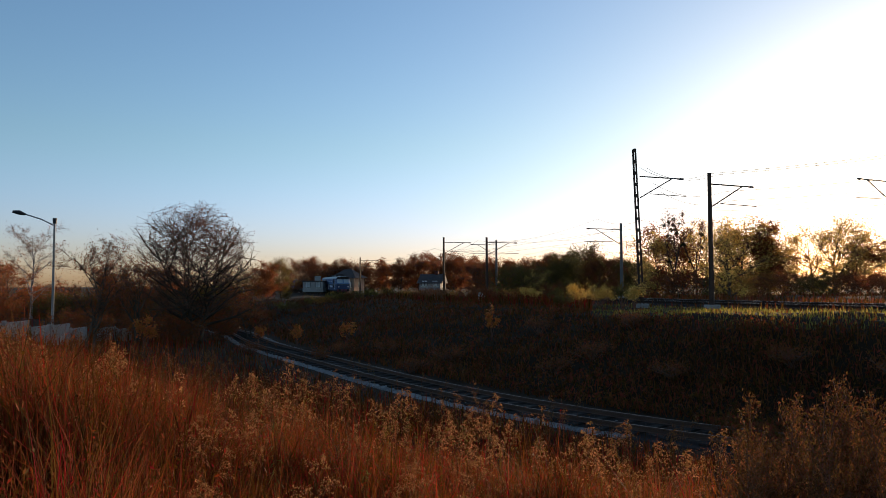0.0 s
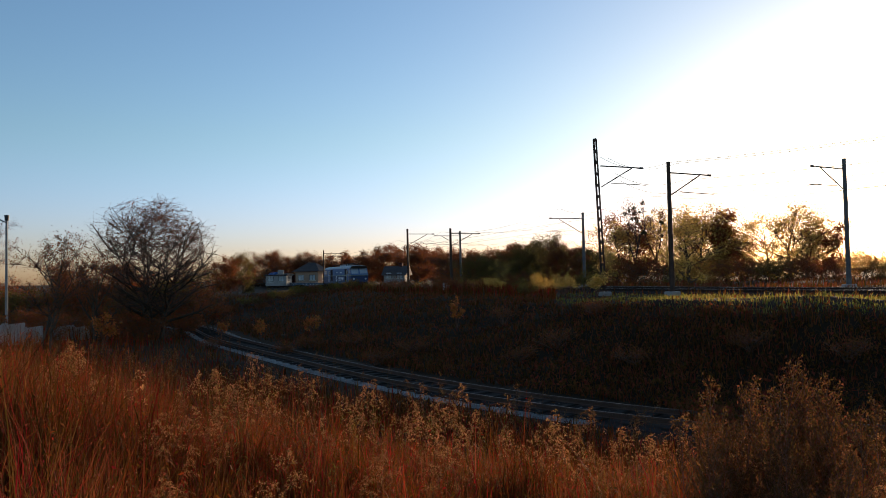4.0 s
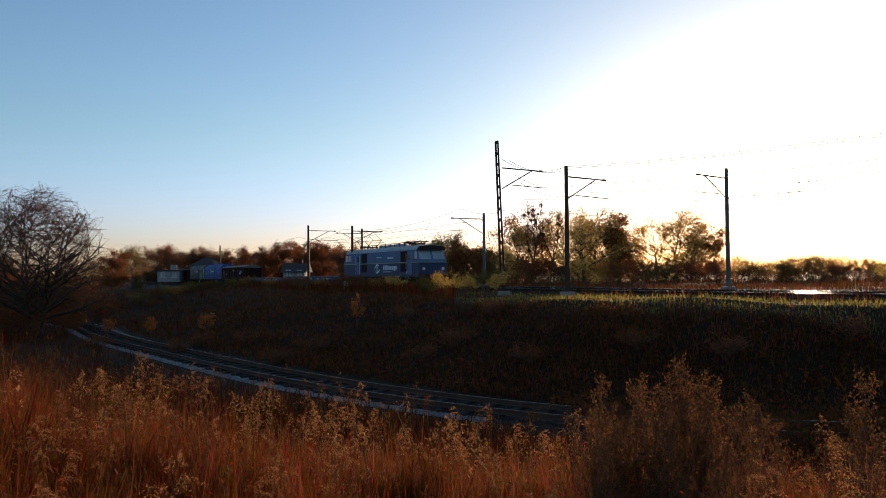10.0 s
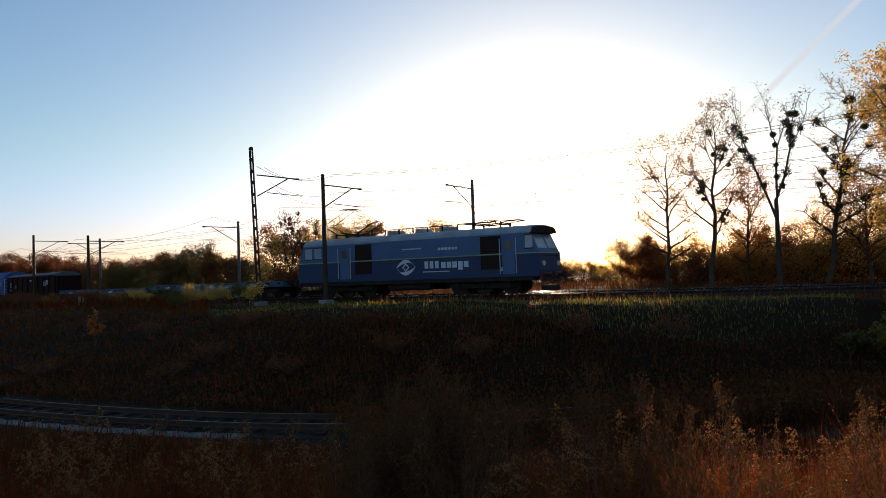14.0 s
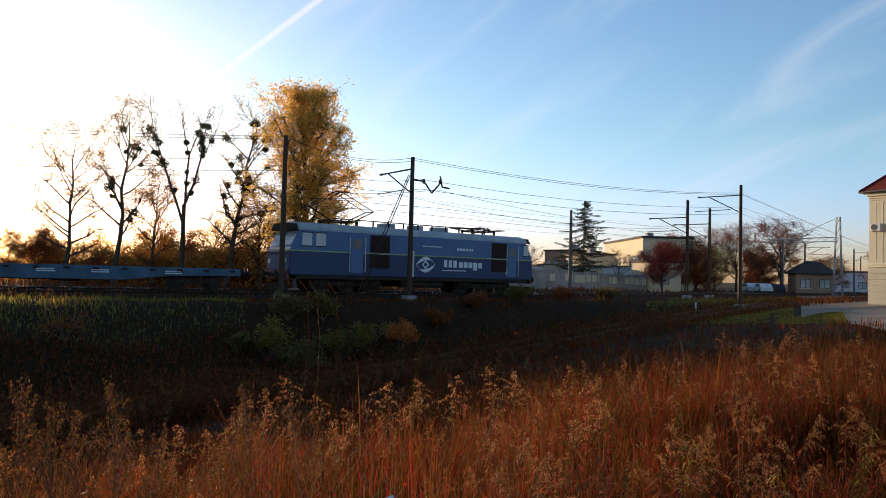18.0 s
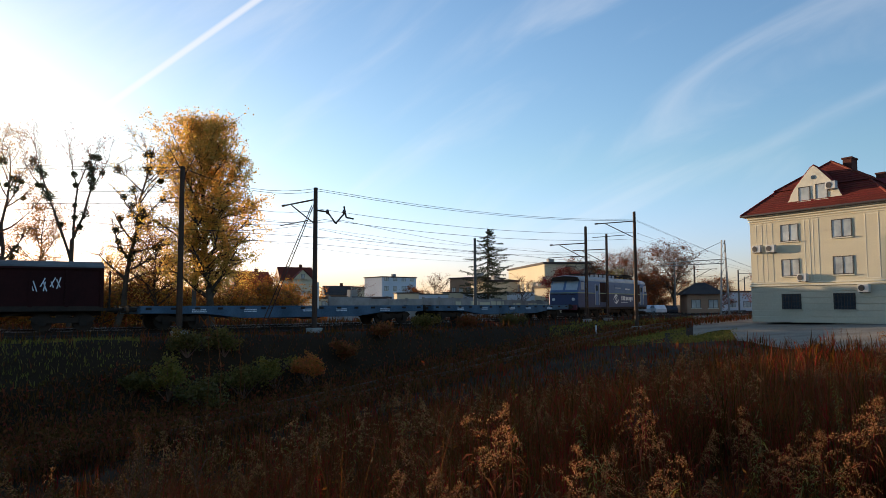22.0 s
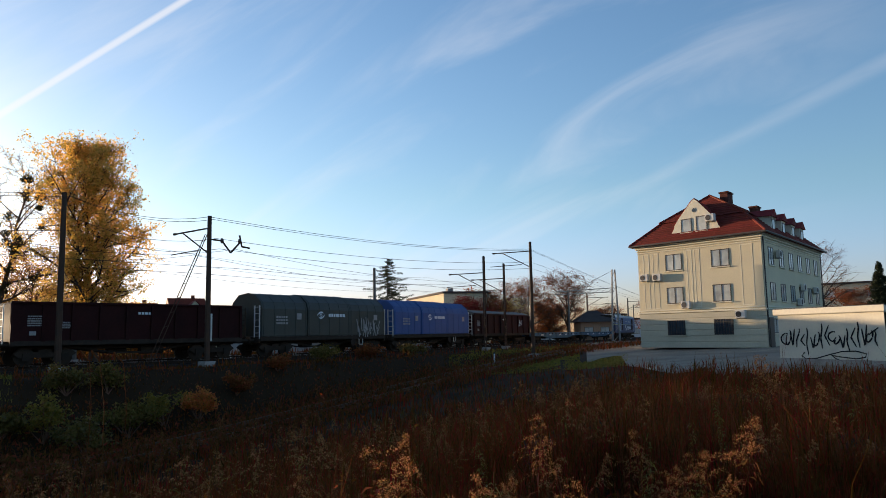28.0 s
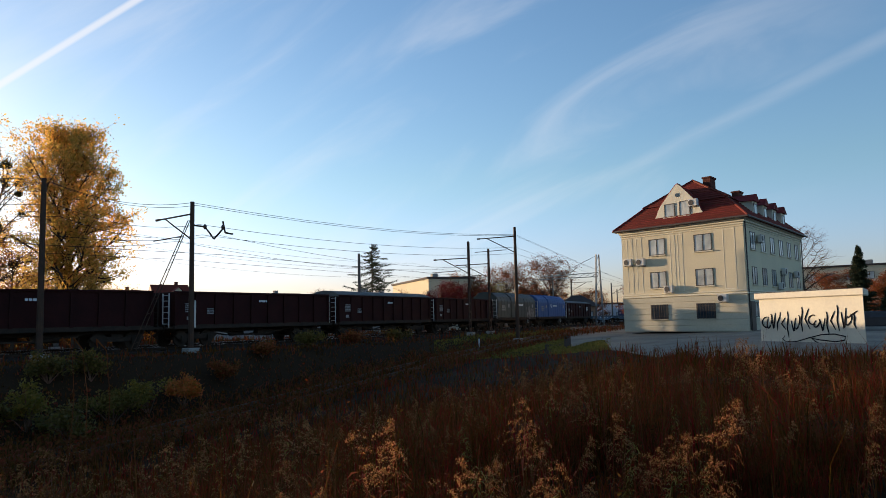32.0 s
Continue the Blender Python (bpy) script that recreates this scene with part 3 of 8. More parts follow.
def eye_mark(parent, x, z, w, side_y, mat):
    """A plain two-part lens shape in place of a company mark."""
    sy = -1 if side_y < 0 else 1
    b = Build()
    n = 12
    y = side_y + sy * 0.008

    def band(outer, inner):
        for k in range(len(outer) - 1):
            b.add([(outer[k][0], y, outer[k][1]), (outer[k + 1][0], y, outer[k + 1][1]), (inner[k + 1][0], y, inner[k + 1][1]), (inner[k][0], y, inner[k][1])], [(0, 1, 2, 3)])

    for q in (1, -1):
        # two swept crescents, each from one corner of the eye over the middle
        f = [k / n for k in range(n + 1)]
        outer = [(x + q * w * (u - 0.5), z + q * 0.34 * w * math.sin(math.pi * u) ** 0.9) for u in f]
        inner = [(x + q * w * (u - 0.5) * 0.98, z + q * w * (0.34 * math.sin(math.pi * u) ** 0.9 - 0.15 * math.sin(math.pi * min(1, u * 1.25)) ** 0.8 - 0.012)) for u in f]
        band(outer, inner)
    r0, r1 = 0.19 * w, 0.11 * w
    band([(x + r0 * c, z + r0 * e) for c, e in ((1, 0), (0, 1), (-1, 0), (0, -1), (1, 0))], [(x + r1 * c, z + r1 * e) for c, e in ((1, 0), (0, 1), (-1, 0), (0, -1), (1, 0))])
    return part("mark", b, mat, parent, "white lens-shaped company mark")


def locomotive():
    t = thing("electric_locomotive", "blue electric locomotive with pale stripe hauling wagons on the main line", "locomotive")
    lo = [(-9.05, 1.0), (9.05, 1.0), (9.15, 1.35), (9.12, 2.35), (-9.12, 2.35), (-9.15, 1.35)]
    part("lower_body", Build().prism(lo, -1.48, 1.48, "y"), M_LOCO_DARK, t, "navy blue lower body side", bevel=0.05)
    up = [(-9.12, 2.36), (9.12, 2.36), (8.98, 2.62), (8.55, 3.52), (-8.55, 3.52), (-8.98, 2.62)]
    part("upper_body", Build().prism(up, -1.47, 1.47, "y"), M_LOCO_LIGHT, t, "faded light blue upper body side", bevel=0.05)
    b = Build().box(0, 0, 2.36, 18.28, 2.985, 0.07)
    part("stripe", b, M_YELLOW, t, "pale yellow waist stripe")
    roof = [(-1.46, 3.50), (-1.40, 3.68), (-1.15, 3.86), (-0.6, 3.98), (0, 4.02), (0.6, 3.98), (1.15, 3.86), (1.40, 3.68), (1.46, 3.50)]
    part("roof", Build().prism(roof, -8.62, 8.62, "x"), M_LOCO_ROOF, t, "weathered grey roof", bevel=0.03)
    for d in (-1, 1):
        part("roof_visor", Build().prism([(-1.44, 3.50), (-1.2, 3.84), (0, 3.95), (1.2, 3.84), (1.44, 3.50)], d * 8.55, d * 8.95, "x"), M_UNDER, t, "dark cab roof end")
        # windscreens lie on the raked cab front
        for sy in (-0.72, 0.72):
            w = Build()
            p0, p1 = (d * 9.0, 2.62), (d * 8.6, 3.44)
            w.add([(p0[0] + d * 0.012, sy - 0.6, p0[1]), (p0[0] + d * 0.012, sy + 0.6, p0[1]), (p1[0] + d * 0.012, sy + 0.6, p1[1]), (p1[0] + d * 0.012, sy - 0.6, p1[1]),
                   (p0[0] - d * 0.05, sy - 0.6, p0[1]), (p0[0] - d * 0.05, sy + 0.6, p0[1]), (p1[0] - d * 0.05, sy + 0.6, p1[1]), (p1[0] - d * 0.05, sy - 0.6, p1[1])],
                  [(0, 1, 2, 3), (7, 6, 5, 4), (0, 4, 5, 1), (1, 5, 6, 2), (2, 6, 7, 3), (3, 7, 4, 0)])
            part("windscreen", w, M_CAB_GLASS, t, "cab windscreen")
            part("headlight", Build().tube([(d * 9.1, sy * 1.4, 1.75), (d * 9.22, sy * 1.4, 1.75)], [0.15, 0.14], 14), M_AC, t, "round headlight")
        part("buffer_beam", Build().box(d * 9.12, 0, 1.0, 0.16, 2.7, 0.5), M_RED_PAINT, t, "red-purple buffer beam", bevel=0.02)
        buffers(t, d * 9.2, d)
        for sy in (-0.9, 0, 0.9):
            part("handrail", Build().beam((d * 9.17, sy - 0.35, 2.2), (d * 9.17, sy + 0.35, 2.2), 0.04), M_UNDER, t)
        part("rail_guard", Build().beam((d * 9.1, -1.25, 0.35), (d * 9.1, 1.25, 0.35), 0.08, 0.35), M_UNDER, t)
    for sy in (-1, 1):
        y = sy * 1.475
        # on either side: windows, door and grille of the rear end, then of the front end
        for panes, dx, vx in ((((-8.1, 0.6), (-7.25, 0.62)), -4.9, -3.35), (((8.5, 0.45),), 7.2, 6.05)):
            for x, w in panes:
                wd = part("cab_window", Build().box(-sy * x, y, 3.0, w, 0.05, 0.72), M_CAB_GLASS, t, "cab side window", bevel=0.015)
                for zf in (2.62, 3.38):
                    part("window_bar", Build().box(-sy * x, y, zf, w + 0.1, 0.07, 0.05), M_UNDER, wd)
            dr = part("door", Build().box(-sy * dx, sy * 1.49, 2.25, 0.8, 0.03, 2.1), M_LOCO_LIGHT, t, "cab door with grab rails", bevel=0.012)
            part("door_window", Build().box(-sy * dx, sy * 1.503, 2.85, 0.46, 0.02, 0.5), M_GLASS, dr)
            part("door_step", Build().box(-sy * dx, sy * 1.5, 0.8, 0.7, 0.12, 0.05), M_UNDER, dr)
            for q in (-0.52, 0.52):
                part("grab_rail", Build().tube([(-sy * dx + q, sy * 1.56, 1.25), (-sy * dx + q, sy * 1.56, 3.25)], 0.025, 6), M_AC, dr, "upright pale grab rail")
            for z0, z1 in ((1.5, 2.30), (2.42, 3.42)):
                g = part("grille", Build().box(-sy * vx, sy * 1.487, (z0 + z1) / 2, 1.35, 0.03, z1 - z0), M_VENT, t, "maroon ventilation grille")
                k = z0 + 0.06
                while k < z1 - 0.03:
                    part("louvre", Build().box(-sy * vx, sy * 1.508, k, 1.3, 0.02, 0.035), M_UNDER, g)
                    k += 0.1
        for x in (-1.2, 0.2, 1.6):
            part("side_panel", Build().box(x, sy * 1.476, 2.98, 1.1, 0.02, 0.62), M_LOCO_LIGHT, t, "bolted side panel", bevel=0.008)
        eye_mark(t, 0.0, 1.82, 1.45, sy * 1.482, M_WHITE)
        for x, w, h in ((1.55, 0.26, 0.44), (1.93, 0.26, 0.44), (2.31, 0.26, 0.44)):
            part("letter", Build().box(sy * -x, sy * 1.489, 1.92, w, 0.012, h), M_WHITE, t, "narrow white letter as a bar")
        for k, h in enumerate((0.36, 0.36, 0.36, 0.5, 0.36)):
            part("letter", Build().box(sy * -(2.78 + k * 0.4), sy * 1.489, 1.88 - (h - 0.36) / 2, 0.31, 0.012, h), M_WHITE, t, "bold white letter as a bar")
        bars(t, "lettering", sy * -2.25, 1.5, 1.9, 0.1, 1, sy * 1.482, M_WHITE, "thin white lettering as bars", 4)
        bars(t, "number", sy * -3.1, 2.86, 1.35, 0.25, 1, sy * 1.49, M_WHITE, "white number as bars", 5)
        bars(t, "number", sy * -0.5, 2.95, 1.5, 0.12, 1, sy * 1.49, M_WHITE, "white number as bars", 6)
        part("plate", Build().box(6.9, sy * 1.487, 1.5, 0.55, 0.02, 0.2), M_WHITE, t, "white data plate")
        part("side_skirt", Build().box(0, sy * 1.40, 0.92, 17.4, 0.06, 0.22), M_UNDER, t, "grimy side sill")
        # running boards and air pipes
        part("air_tank", Build().tube([(-1.6, sy * 1.0, 0.62), (1.6, sy * 1.0, 0.62)], 0.24, 10), M_UNDER, t)
    for x in (-5.2, 5.2):
        bogie(t, x, 3.5, 0.6, 3)
    # roof gear
    for x, w in ((-1.9, 0.8), (0.3, 0.7), (2.2, 0.9)):
        part("roof_box", Build().box(x, 0.2, 4.14, w, 0.9, 0.3), M_LOCO_ROOF, t, "roof equipment housing", bevel=0.03)
    b = Build().tube([(-6, -0.55, 4.32), (6, -0.55, 4.32)], 0.03, 6)
    for x in np.arange(-5.5, 6, 1.1):
        b.tube([(x, -0.55, 4.0), (x, -0.55, 4.3)], 0.05, 6)
    part("busbar", b, M_UNDER, t, "roof busbar on insulators")
    for d, up_z in ((-1, 5.95), (1, 4.45)):
        x = d * 5.4
        b = Build()
        for sy in (-0.6, 0.6):
            b.beam((x - 1.0, sy, 4.2), (x + 1.0, sy, 4.2), 0.08)
            for q in (-0.9, 0.9):
                b.tube([(x + q, sy, 3.9), (x + q, sy, 4.2)], 0.07, 8)
        b.beam((x - 0.95, -0.65, 4.22), (x - 0.95, 0.65, 4.22), 0.07)
        b.beam((x + 0.95, -0.65, 4.22), (x + 0.95, 0.65, 4.22), 0.07)
        pan = part("pantograph", b, M_UNDER, t, "raised pantograph" if up_z > 5 else "folded pantograph")
        mid = (4.25 + up_z) / 2
        for e in (-1, 1):
            k = x + e * (2.15 if up_z > 5 else 2.0)
            zk = mid - 0.2 if up_z > 5 else 4.36
            for sy in (-0.55, 0.55):
                part("lower_arm", Build().tube([(x + e * 0.85, sy, 4.26), (k, sy * 0.9, zk)], 0.035, 6), M_UNDER, pan)
                part("upper_arm", Build().tube([(k, sy * 0.9, zk), (x + e * 0.12, sy * 0.7, up_z - 0.08)], 0.022, 6), M_UNDER, pan)
            part("cross_bar", Build().tube([(k, -0.5, zk), (k, 0.5, zk)], 0.03, 6), M_UNDER, pan)
        for e in (-0.2, 0.2):
            part("contact_strip", Build().tube([(x + e, -0.95, up_z - 0.12), (x + e, -0.6, up_z), (x + e, 0.6, up_z), (x + e, 0.95, up_z - 0.12)], 0.03, 6), M_UNDER, pan)
    return t


def flat_wagon():
    t = thing("flat_wagon", "empty worn blue flat wagon with fish-belly sills", "flat wagon", "train wagons")
    for sy in (-1.32, 1.32):
        o = [(-9.5, 1.24), (-9.5, 0.86), (-5.9, 0.80), (-3.9, 0.56), (3.9, 0.56), (5.9, 0.80), (9.5, 0.86), (9.5, 1.24)]
        part("side_sill", Build().prism(o, sy - 0.09, sy + 0.09, "y"), M_FLAT_BLUE, t, "worn blue fish-belly sill", bevel=0.015)
        for k in range(15):
            part("lashing_bracket", Build().box(-9.1 + k * 1.3, sy + math.copysign(0.1, sy), 1.1, 0.28, 0.06, 0.12), M_UNDER, t)
        for k, x in enumerate((-6.4, -3.4, 0.4, 2.8, 6.2)):
            bars(t, "lettering", x, 0.98, 0.8, 0.2, 2, sy + math.copysign(0.09, sy), M_WHITE, "white lettering as bars", 20 + k)
    for k in range(31):
        part("plank", Build().box(-9.3 + k * 0.62, 0, 1.215, 0.6, 2.46, 0.05), M_SLEEPER, t)
    for d in (-1, 1):
        if d > 0:
            under_gear(t, 8.9)
        part("headstock", Build().box(d * 9.45, 0, 1.03, 0.14, 2.72, 0.4), M_FLAT_BLUE, t, bevel=0.015)
        buffers(t, d * 9.5, d)
        bogie(t, d * 7.2, 1.8, 0.46)
    return t


def brown_wagon(tarp, length):
    h = length / 2 - 0.45
    t = thing("goods_wagon", "oxide brown high-sided goods wagon" + (" with a dull tarpaulin top" if tarp else " with open top"), "goods wagon", "train wagons")
    part("body", Build().box(0, 0, 2.15, h * 2, 2.7, 1.9), M_BROWN, t, "oxide brown steel body", bevel=0.03)
    for sy in (-1, 1):
        n = 9
        for k in range(n + 1):
            x = -h + 0.08 + (2 * h - 0.16) * k / n
            part("rib", Build().prism([(x - 0.09, 1.2), (x + 0.09, 1.2), (x + 0.06, 3.05), (x - 0.06, 3.05)], sy * 1.35, sy * 1.44, "y"), M_BROWN, t)
        part("top_rail", Build().box(0, sy * 1.38, 3.08, h * 2, 0.14, 0.12), M_BROWN, t, bevel=0.02)
        part("sill", Build().box(0, sy * 1.36, 1.12, h * 2, 0.14, 0.24), M_UNDER, t)
        bars(t, "lettering", -h + 1.1, 2.2, 0.7, 0.55, 5, sy * 1.352, M_DIM, "small white lettering as bars", 31)
        bars(t, "lettering", -h + 2.5, 2.0, 0.5, 0.35, 4, sy * 1.352, M_DIM, "small white lettering as bars", 32)
        part("plate", Build().box(-h + 1.0, sy * 1.36, 1.6, 0.3, 0.03, 0.2), M_DIM, t, "white label plate")
        bars(t, "lettering", 0.3, 2.62, 0.75, 0.2, 1, sy * 1.352, M_WHITE, "white company lettering as bars", 33)
    for d in (-1, 1):
        b = Build()
        for y in (-1.3, -0.75):
            b.beam((d * (h + 0.3), y, 1.1), (d * (h + 0.3), y, 3.0), 0.05)
        for z in np.arange(1.3, 3.0, 0.32):
            b.beam((d * (h + 0.3), -1.3, z), (d * (h + 0.3), -0.75, z), 0.035)
        part("ladder", b, M_AC if d < 0 else M_UNDER, t, "pale end ladder" if d < 0 else "")
        part("platform", Build().box(d * (h + 0.22), 0, 1.08, 0.45, 2.6, 0.12), M_UNDER, t)
        buffers(t, d * (h + 0.35), d)
        bogie(t, d * (h - 1.75), 1.8, 0.46)
    under_gear(t, h)
    if tarp:
        o = [(-1.40, 3.02), (-1.30, 3.22), (-0.7, 3.42), (0, 3.5), (0.7, 3.42), (1.30, 3.22), (1.40, 3.02)]
        part("tarpaulin", Build().prism(o, -h - 0.02, h + 0.02, "x"), M_TARP_TOP, t, "dull grey tarpaulin", bevel=0.03)
    else:
        # the body is solid: a dark sheet on top imitates the shaded hollow
        part("interior_shade_sheet", Build().box(0, 0, 3.095, h * 2 - 0.3, 2.4, 0.012), M_UNDER, t, "dark sheet in place of the shaded open interior")
    return t


def hood_wagon(mat, label, graffiti):
    t = thing("hood_wagon", label, "hood wagon", "train wagons")
    prof = [(-1.42, 1.28), (-1.45, 3.0), (-1.30, 3.45), (-0.75, 3.92), (0, 4.02), (0.75, 3.92), (1.30, 3.45), (1.45, 3.0), (1.42, 1.28)]
    for x0, x1, g in ((-6.1, -2.15, 0.0), (-2.1, 2.1, 0.045), (2.15, 6.1, 0.0)):
        o = [(y * (1 + g * 0.7), z + (g if z > 3 else 0)) for y, z in prof]
        hd = part("hood_section", Build().prism(o, x0, x1, "x"), mat, t, "", bevel=0.03)
        b = Build()
        for k in range(5):
            x = x0 + 0.15 + (x1 - x0 - 0.3) * k / 4
            for i in range(len(o) - 1):
                b.beam((x, o[i][0] * 1.006, o[i][1] + 0.006), (x, o[i + 1][0] * 1.006, o[i + 1][1] + 0.006), 0.035, 0.02)
        part("seam", b, mat, hd)
    for sy in (-1, 1):
        part("sill", Build().box(0, sy * 1.36, 1.13, 12.4, 0.16, 0.28), M_UNDER, t, "dark side sill", bevel=0.015)
        y = sy * 1.487
        eye_mark(t, -0.9, 2.65, 0.75, y + sy * 0.02, M_WHITE)
        bars(t, "lettering", 0.7, 2.65, 1.7, 0.34, 1, y + sy * 0.02, M_WHITE, "white lettering as bars", 41)
        for x in (-2.9, 5.0):
            part("label_plate", Build().box(x, sy * 1.455, 2.55, 0.4, 0.02, 0.4), M_DIM, t, "white square label")
        bars(t, "lettering", -4.4, 2.3, 1.0, 0.6, 3, sy * 1.44, M_DIM, "small white lettering as bars", 42)
        b = Build().beam((3.1, sy * 1.47, 0.62), (3.5, sy * 1.47, 0.62), 0.04).beam((3.1, sy * 1.47, 0.62), (3.1, sy * 1.47, 1.0), 0.04).beam((3.5, sy * 1.47, 0.62), (3.5, sy * 1.47, 1.0), 0.04)
        part("step", b, M_AC, t, "pale step iron")
        part("hand_wheel", Build().wheel((2.5, sy * 1.42, 0.78), 0.26, 0.05, 16), M_UNDER, t)
    under_gear(t, 6.0)
    if graffiti:
        rnd = random.Random(9)
        b = Build()
        for k in range(26):
            x = 3.0 + k * 0.092
            z = 1.75 + 0.3 * math.sin(k * 1.9)
            b.beam((x, -1.462, z - rnd.uniform(0.1, 0.45)), (x + rnd.uniform(-0.25, 0.35), -1.462, z + rnd.uniform(0.15, 0.6)), 0.02, 0.07)
        tagged(part("graffiti", b, M_DIM, t, "pale spray-painted scrawl"), kind="stuff")
    for d in (-1, 1):
        for y in (0.9, 1.35):
            part("end_post", Build().beam((d * 6.22, y, 1.15), (d * 6.22, y, 3.2), 0.06), M_AC, t, "pale end post")
        e = Build()
        for y in (-1.35, -0.9):
            e.beam((d * 6.22, y, 1.15), (d * 6.22, y, 3.2), 0.06)
        for z in np.arange(1.5, 3.2, 0.4):
            e.beam((d * 6.22, -1.35, z), (d * 6.22, -0.9, z), 0.035)
        part("ladder", e, M_AC, t, "pale end ladder")
        part("headstock", Build().box(d * 6.2, 0, 1.05, 0.14, 2.7, 0.36), M_UNDER, t)
        buffers(t, d * 6.22, d)
        bogie(t, d * 4.5, 1.8, 0.46)
    return t


loco = locomotive()
flat = flat_wagon()
covered = brown_wagon(True, length=15.0)
covered["label"] = "oxide brown goods wagon with grey tarpaulin and pale scrawl"
scr = Build()
scr_r = random.Random(4)
for kk in range(9):
    xx = 4.0 + kk * 0.14
    scr.beam((xx, -1.37, 1.9 + scr_r.uniform(0, 0.3)), (xx + scr_r.uniform(-0.2, 0.3), -1.37, 2.3 + scr_r.uniform(0, 0.4)), 0.02, 0.05)
tagged(part("graffiti", scr, M_WHITE, covered, "pale spray-painted scrawl"), kind="stuff")
blue_hood = hood_wagon(M_TARP_BLUE, "royal blue hooded coil wagon with white markings", False)
green_hood = hood_wagon(M_TARP_GREEN, "grey-green hooded coil wagon with pale graffiti", True)
open_wagon = brown_wagon(False, length=13.5)
tarped_wagon = brown_wagon(True, length=13.5)
# each with its centre behind the locomotive's centre
TRAIN = [(loco, 0.0), (flat, -20.7), (copy_thing(flat, Matrix()), -40.8), (covered, -58.6), (blue_hood, -73.0), (green_hood, -86.4), (open_wagon, -100.2), (tarped_wagon, -113.9), (copy_thing(open_wagon, Matrix()), -127.5), (copy_thing(open_wagon, Matrix()), -141.1), (copy_thing(tarped_wagon, Matrix()), -154.7), (copy_thing(open_wagon, Matrix()), -168.3)]


# ---- overhead line ----
def place_on(az, d):
    p = polar(az, d)
    return p.x, p.y


def mast(az, d, top_el, style="lattice", arm=1, group="overhead line masts", arm_len=3.4, lean=0.0):
    """A mast at a bearing and distance, its top at an elevation from the eye; arm: +1 over the line away from the camera, -1 back towards it."""
    x, y = place_on(az, d)
    k = int(((MAIN - np.array((x, y))) ** 2).sum(1).argmin())
    h = LH[k]
    ax, ay = -math.sin(radians(h)) * arm, math.cos(radians(h)) * arm
    base = gz(x, y) - 0.15
    top = EYE + d * math.tan(radians(top_el))
    ht = top - base
    t = thing("overhead_mast", {"lattice": "dark steel lattice mast carrying overhead wires", "pole": "dark steel mast carrying overhead wires beside the line", "grey": "grey concrete mast carrying overhead wires beyond the line"}[style], "overhead mast", group, at=Matrix.Translation((x, y, base)))
    mat = M_POST if style == "grey" else M_MAST
    if style == "lattice":
        w0, w1 = 0.20, 0.13
        for sx in (-1, 1):
            b = Build()
            b.beam((sx * w0 * math.cos(radians(h)), sx * w0 * math.sin(radians(h)), 0), (sx * w1 * math.cos(radians(h)) + lean, sx * w1 * math.sin(radians(h)), ht), 0.09, 0.12)
            part("channel", b, mat, t, "riveted steel channel")
        n = int(ht / 0.75)
        for i in range(n + 1):
            z = ht * i / n
            w = w0 + (w1 - w0) * i / n
            b = Build().beam((-w * math.cos(radians(h)) + lean * i / n, -w * math.sin(radians(h)), z - (0.06 if i else -0.05)), (w * math.cos(radians(h)) + lean * i / n, w * math.sin(radians(h)), z - (0.06 if i else -0.05)), 0.05, 0.22)
            part("batten", b, mat, t)
    else:
        part("shaft", Build().tube([(0, 0, 0), (lean, 0, ht)], [0.17, 0.12], 8), mat, t)
    part("footing", Build().box(0, 0, 0.2, 0.7, 0.7, 0.5, h), M_CONCRETE, t, "concrete footing", bevel=0.03)
    if arm:
        za = ht - max(0.25, ht * 0.08) if style != "lattice" else ht * 0.83
        tipz = za
        L = arm_len
        b = Build().tube([(0, 0, za), (ax * L, ay * L, tipz)], 0.045, 6)
        b.tube([(0, 0, za - 1.45), (ax * L * 0.78, ay * L * 0.78, tipz - 0.05)], 0.04, 6)
        part("cantilever", b, mat, t, "cantilever arm with diagonal tube")
        b = Build().tube([(ax * L * 0.25, ay * L * 0.25, za - 1.15), (ax * L * 1.15, ay * L * 1.15, za - 1.2)], 0.03, 6)
        part("steady_arm", b, mat, t)
        b = Build()
        for q in (0.0, 0.07, 0.14, 0.21):
            b.tube([(ax * (L + q), ay * (L + q), tipz), (ax * (L + q + 0.04), ay * (L + q + 0.04), tipz)], 0.075, 8)
        part("insulator", b, M_INSUL, t, "ribbed porcelain insulator")
    return t, Vector((x, y, base)), ht, h


MASTS = [
    mast(11.8, 146.4, 2.2, "pole"),
    mast(5.3, 93.1, 3.75, "pole"), mast(1.95, 81.8, 3.72, "pole"),
    mast(-9.75, 51.2, 10.15, "lattice", lean=-0.35), mast(-14.7, 46.9, 8.15, "pole"),
    mast(-55.6, 40.2, 10.3, "pole", arm=0), mast(-65.4, 42.6, 9.1, "pole"),
    mast(-90.0, 65.0, 7.05, "pole", arm=1), mast(-86.35, 68.2, 6.0, "lattice"), mast(-87.9, 74.5, 5.4, "lattice"),
]
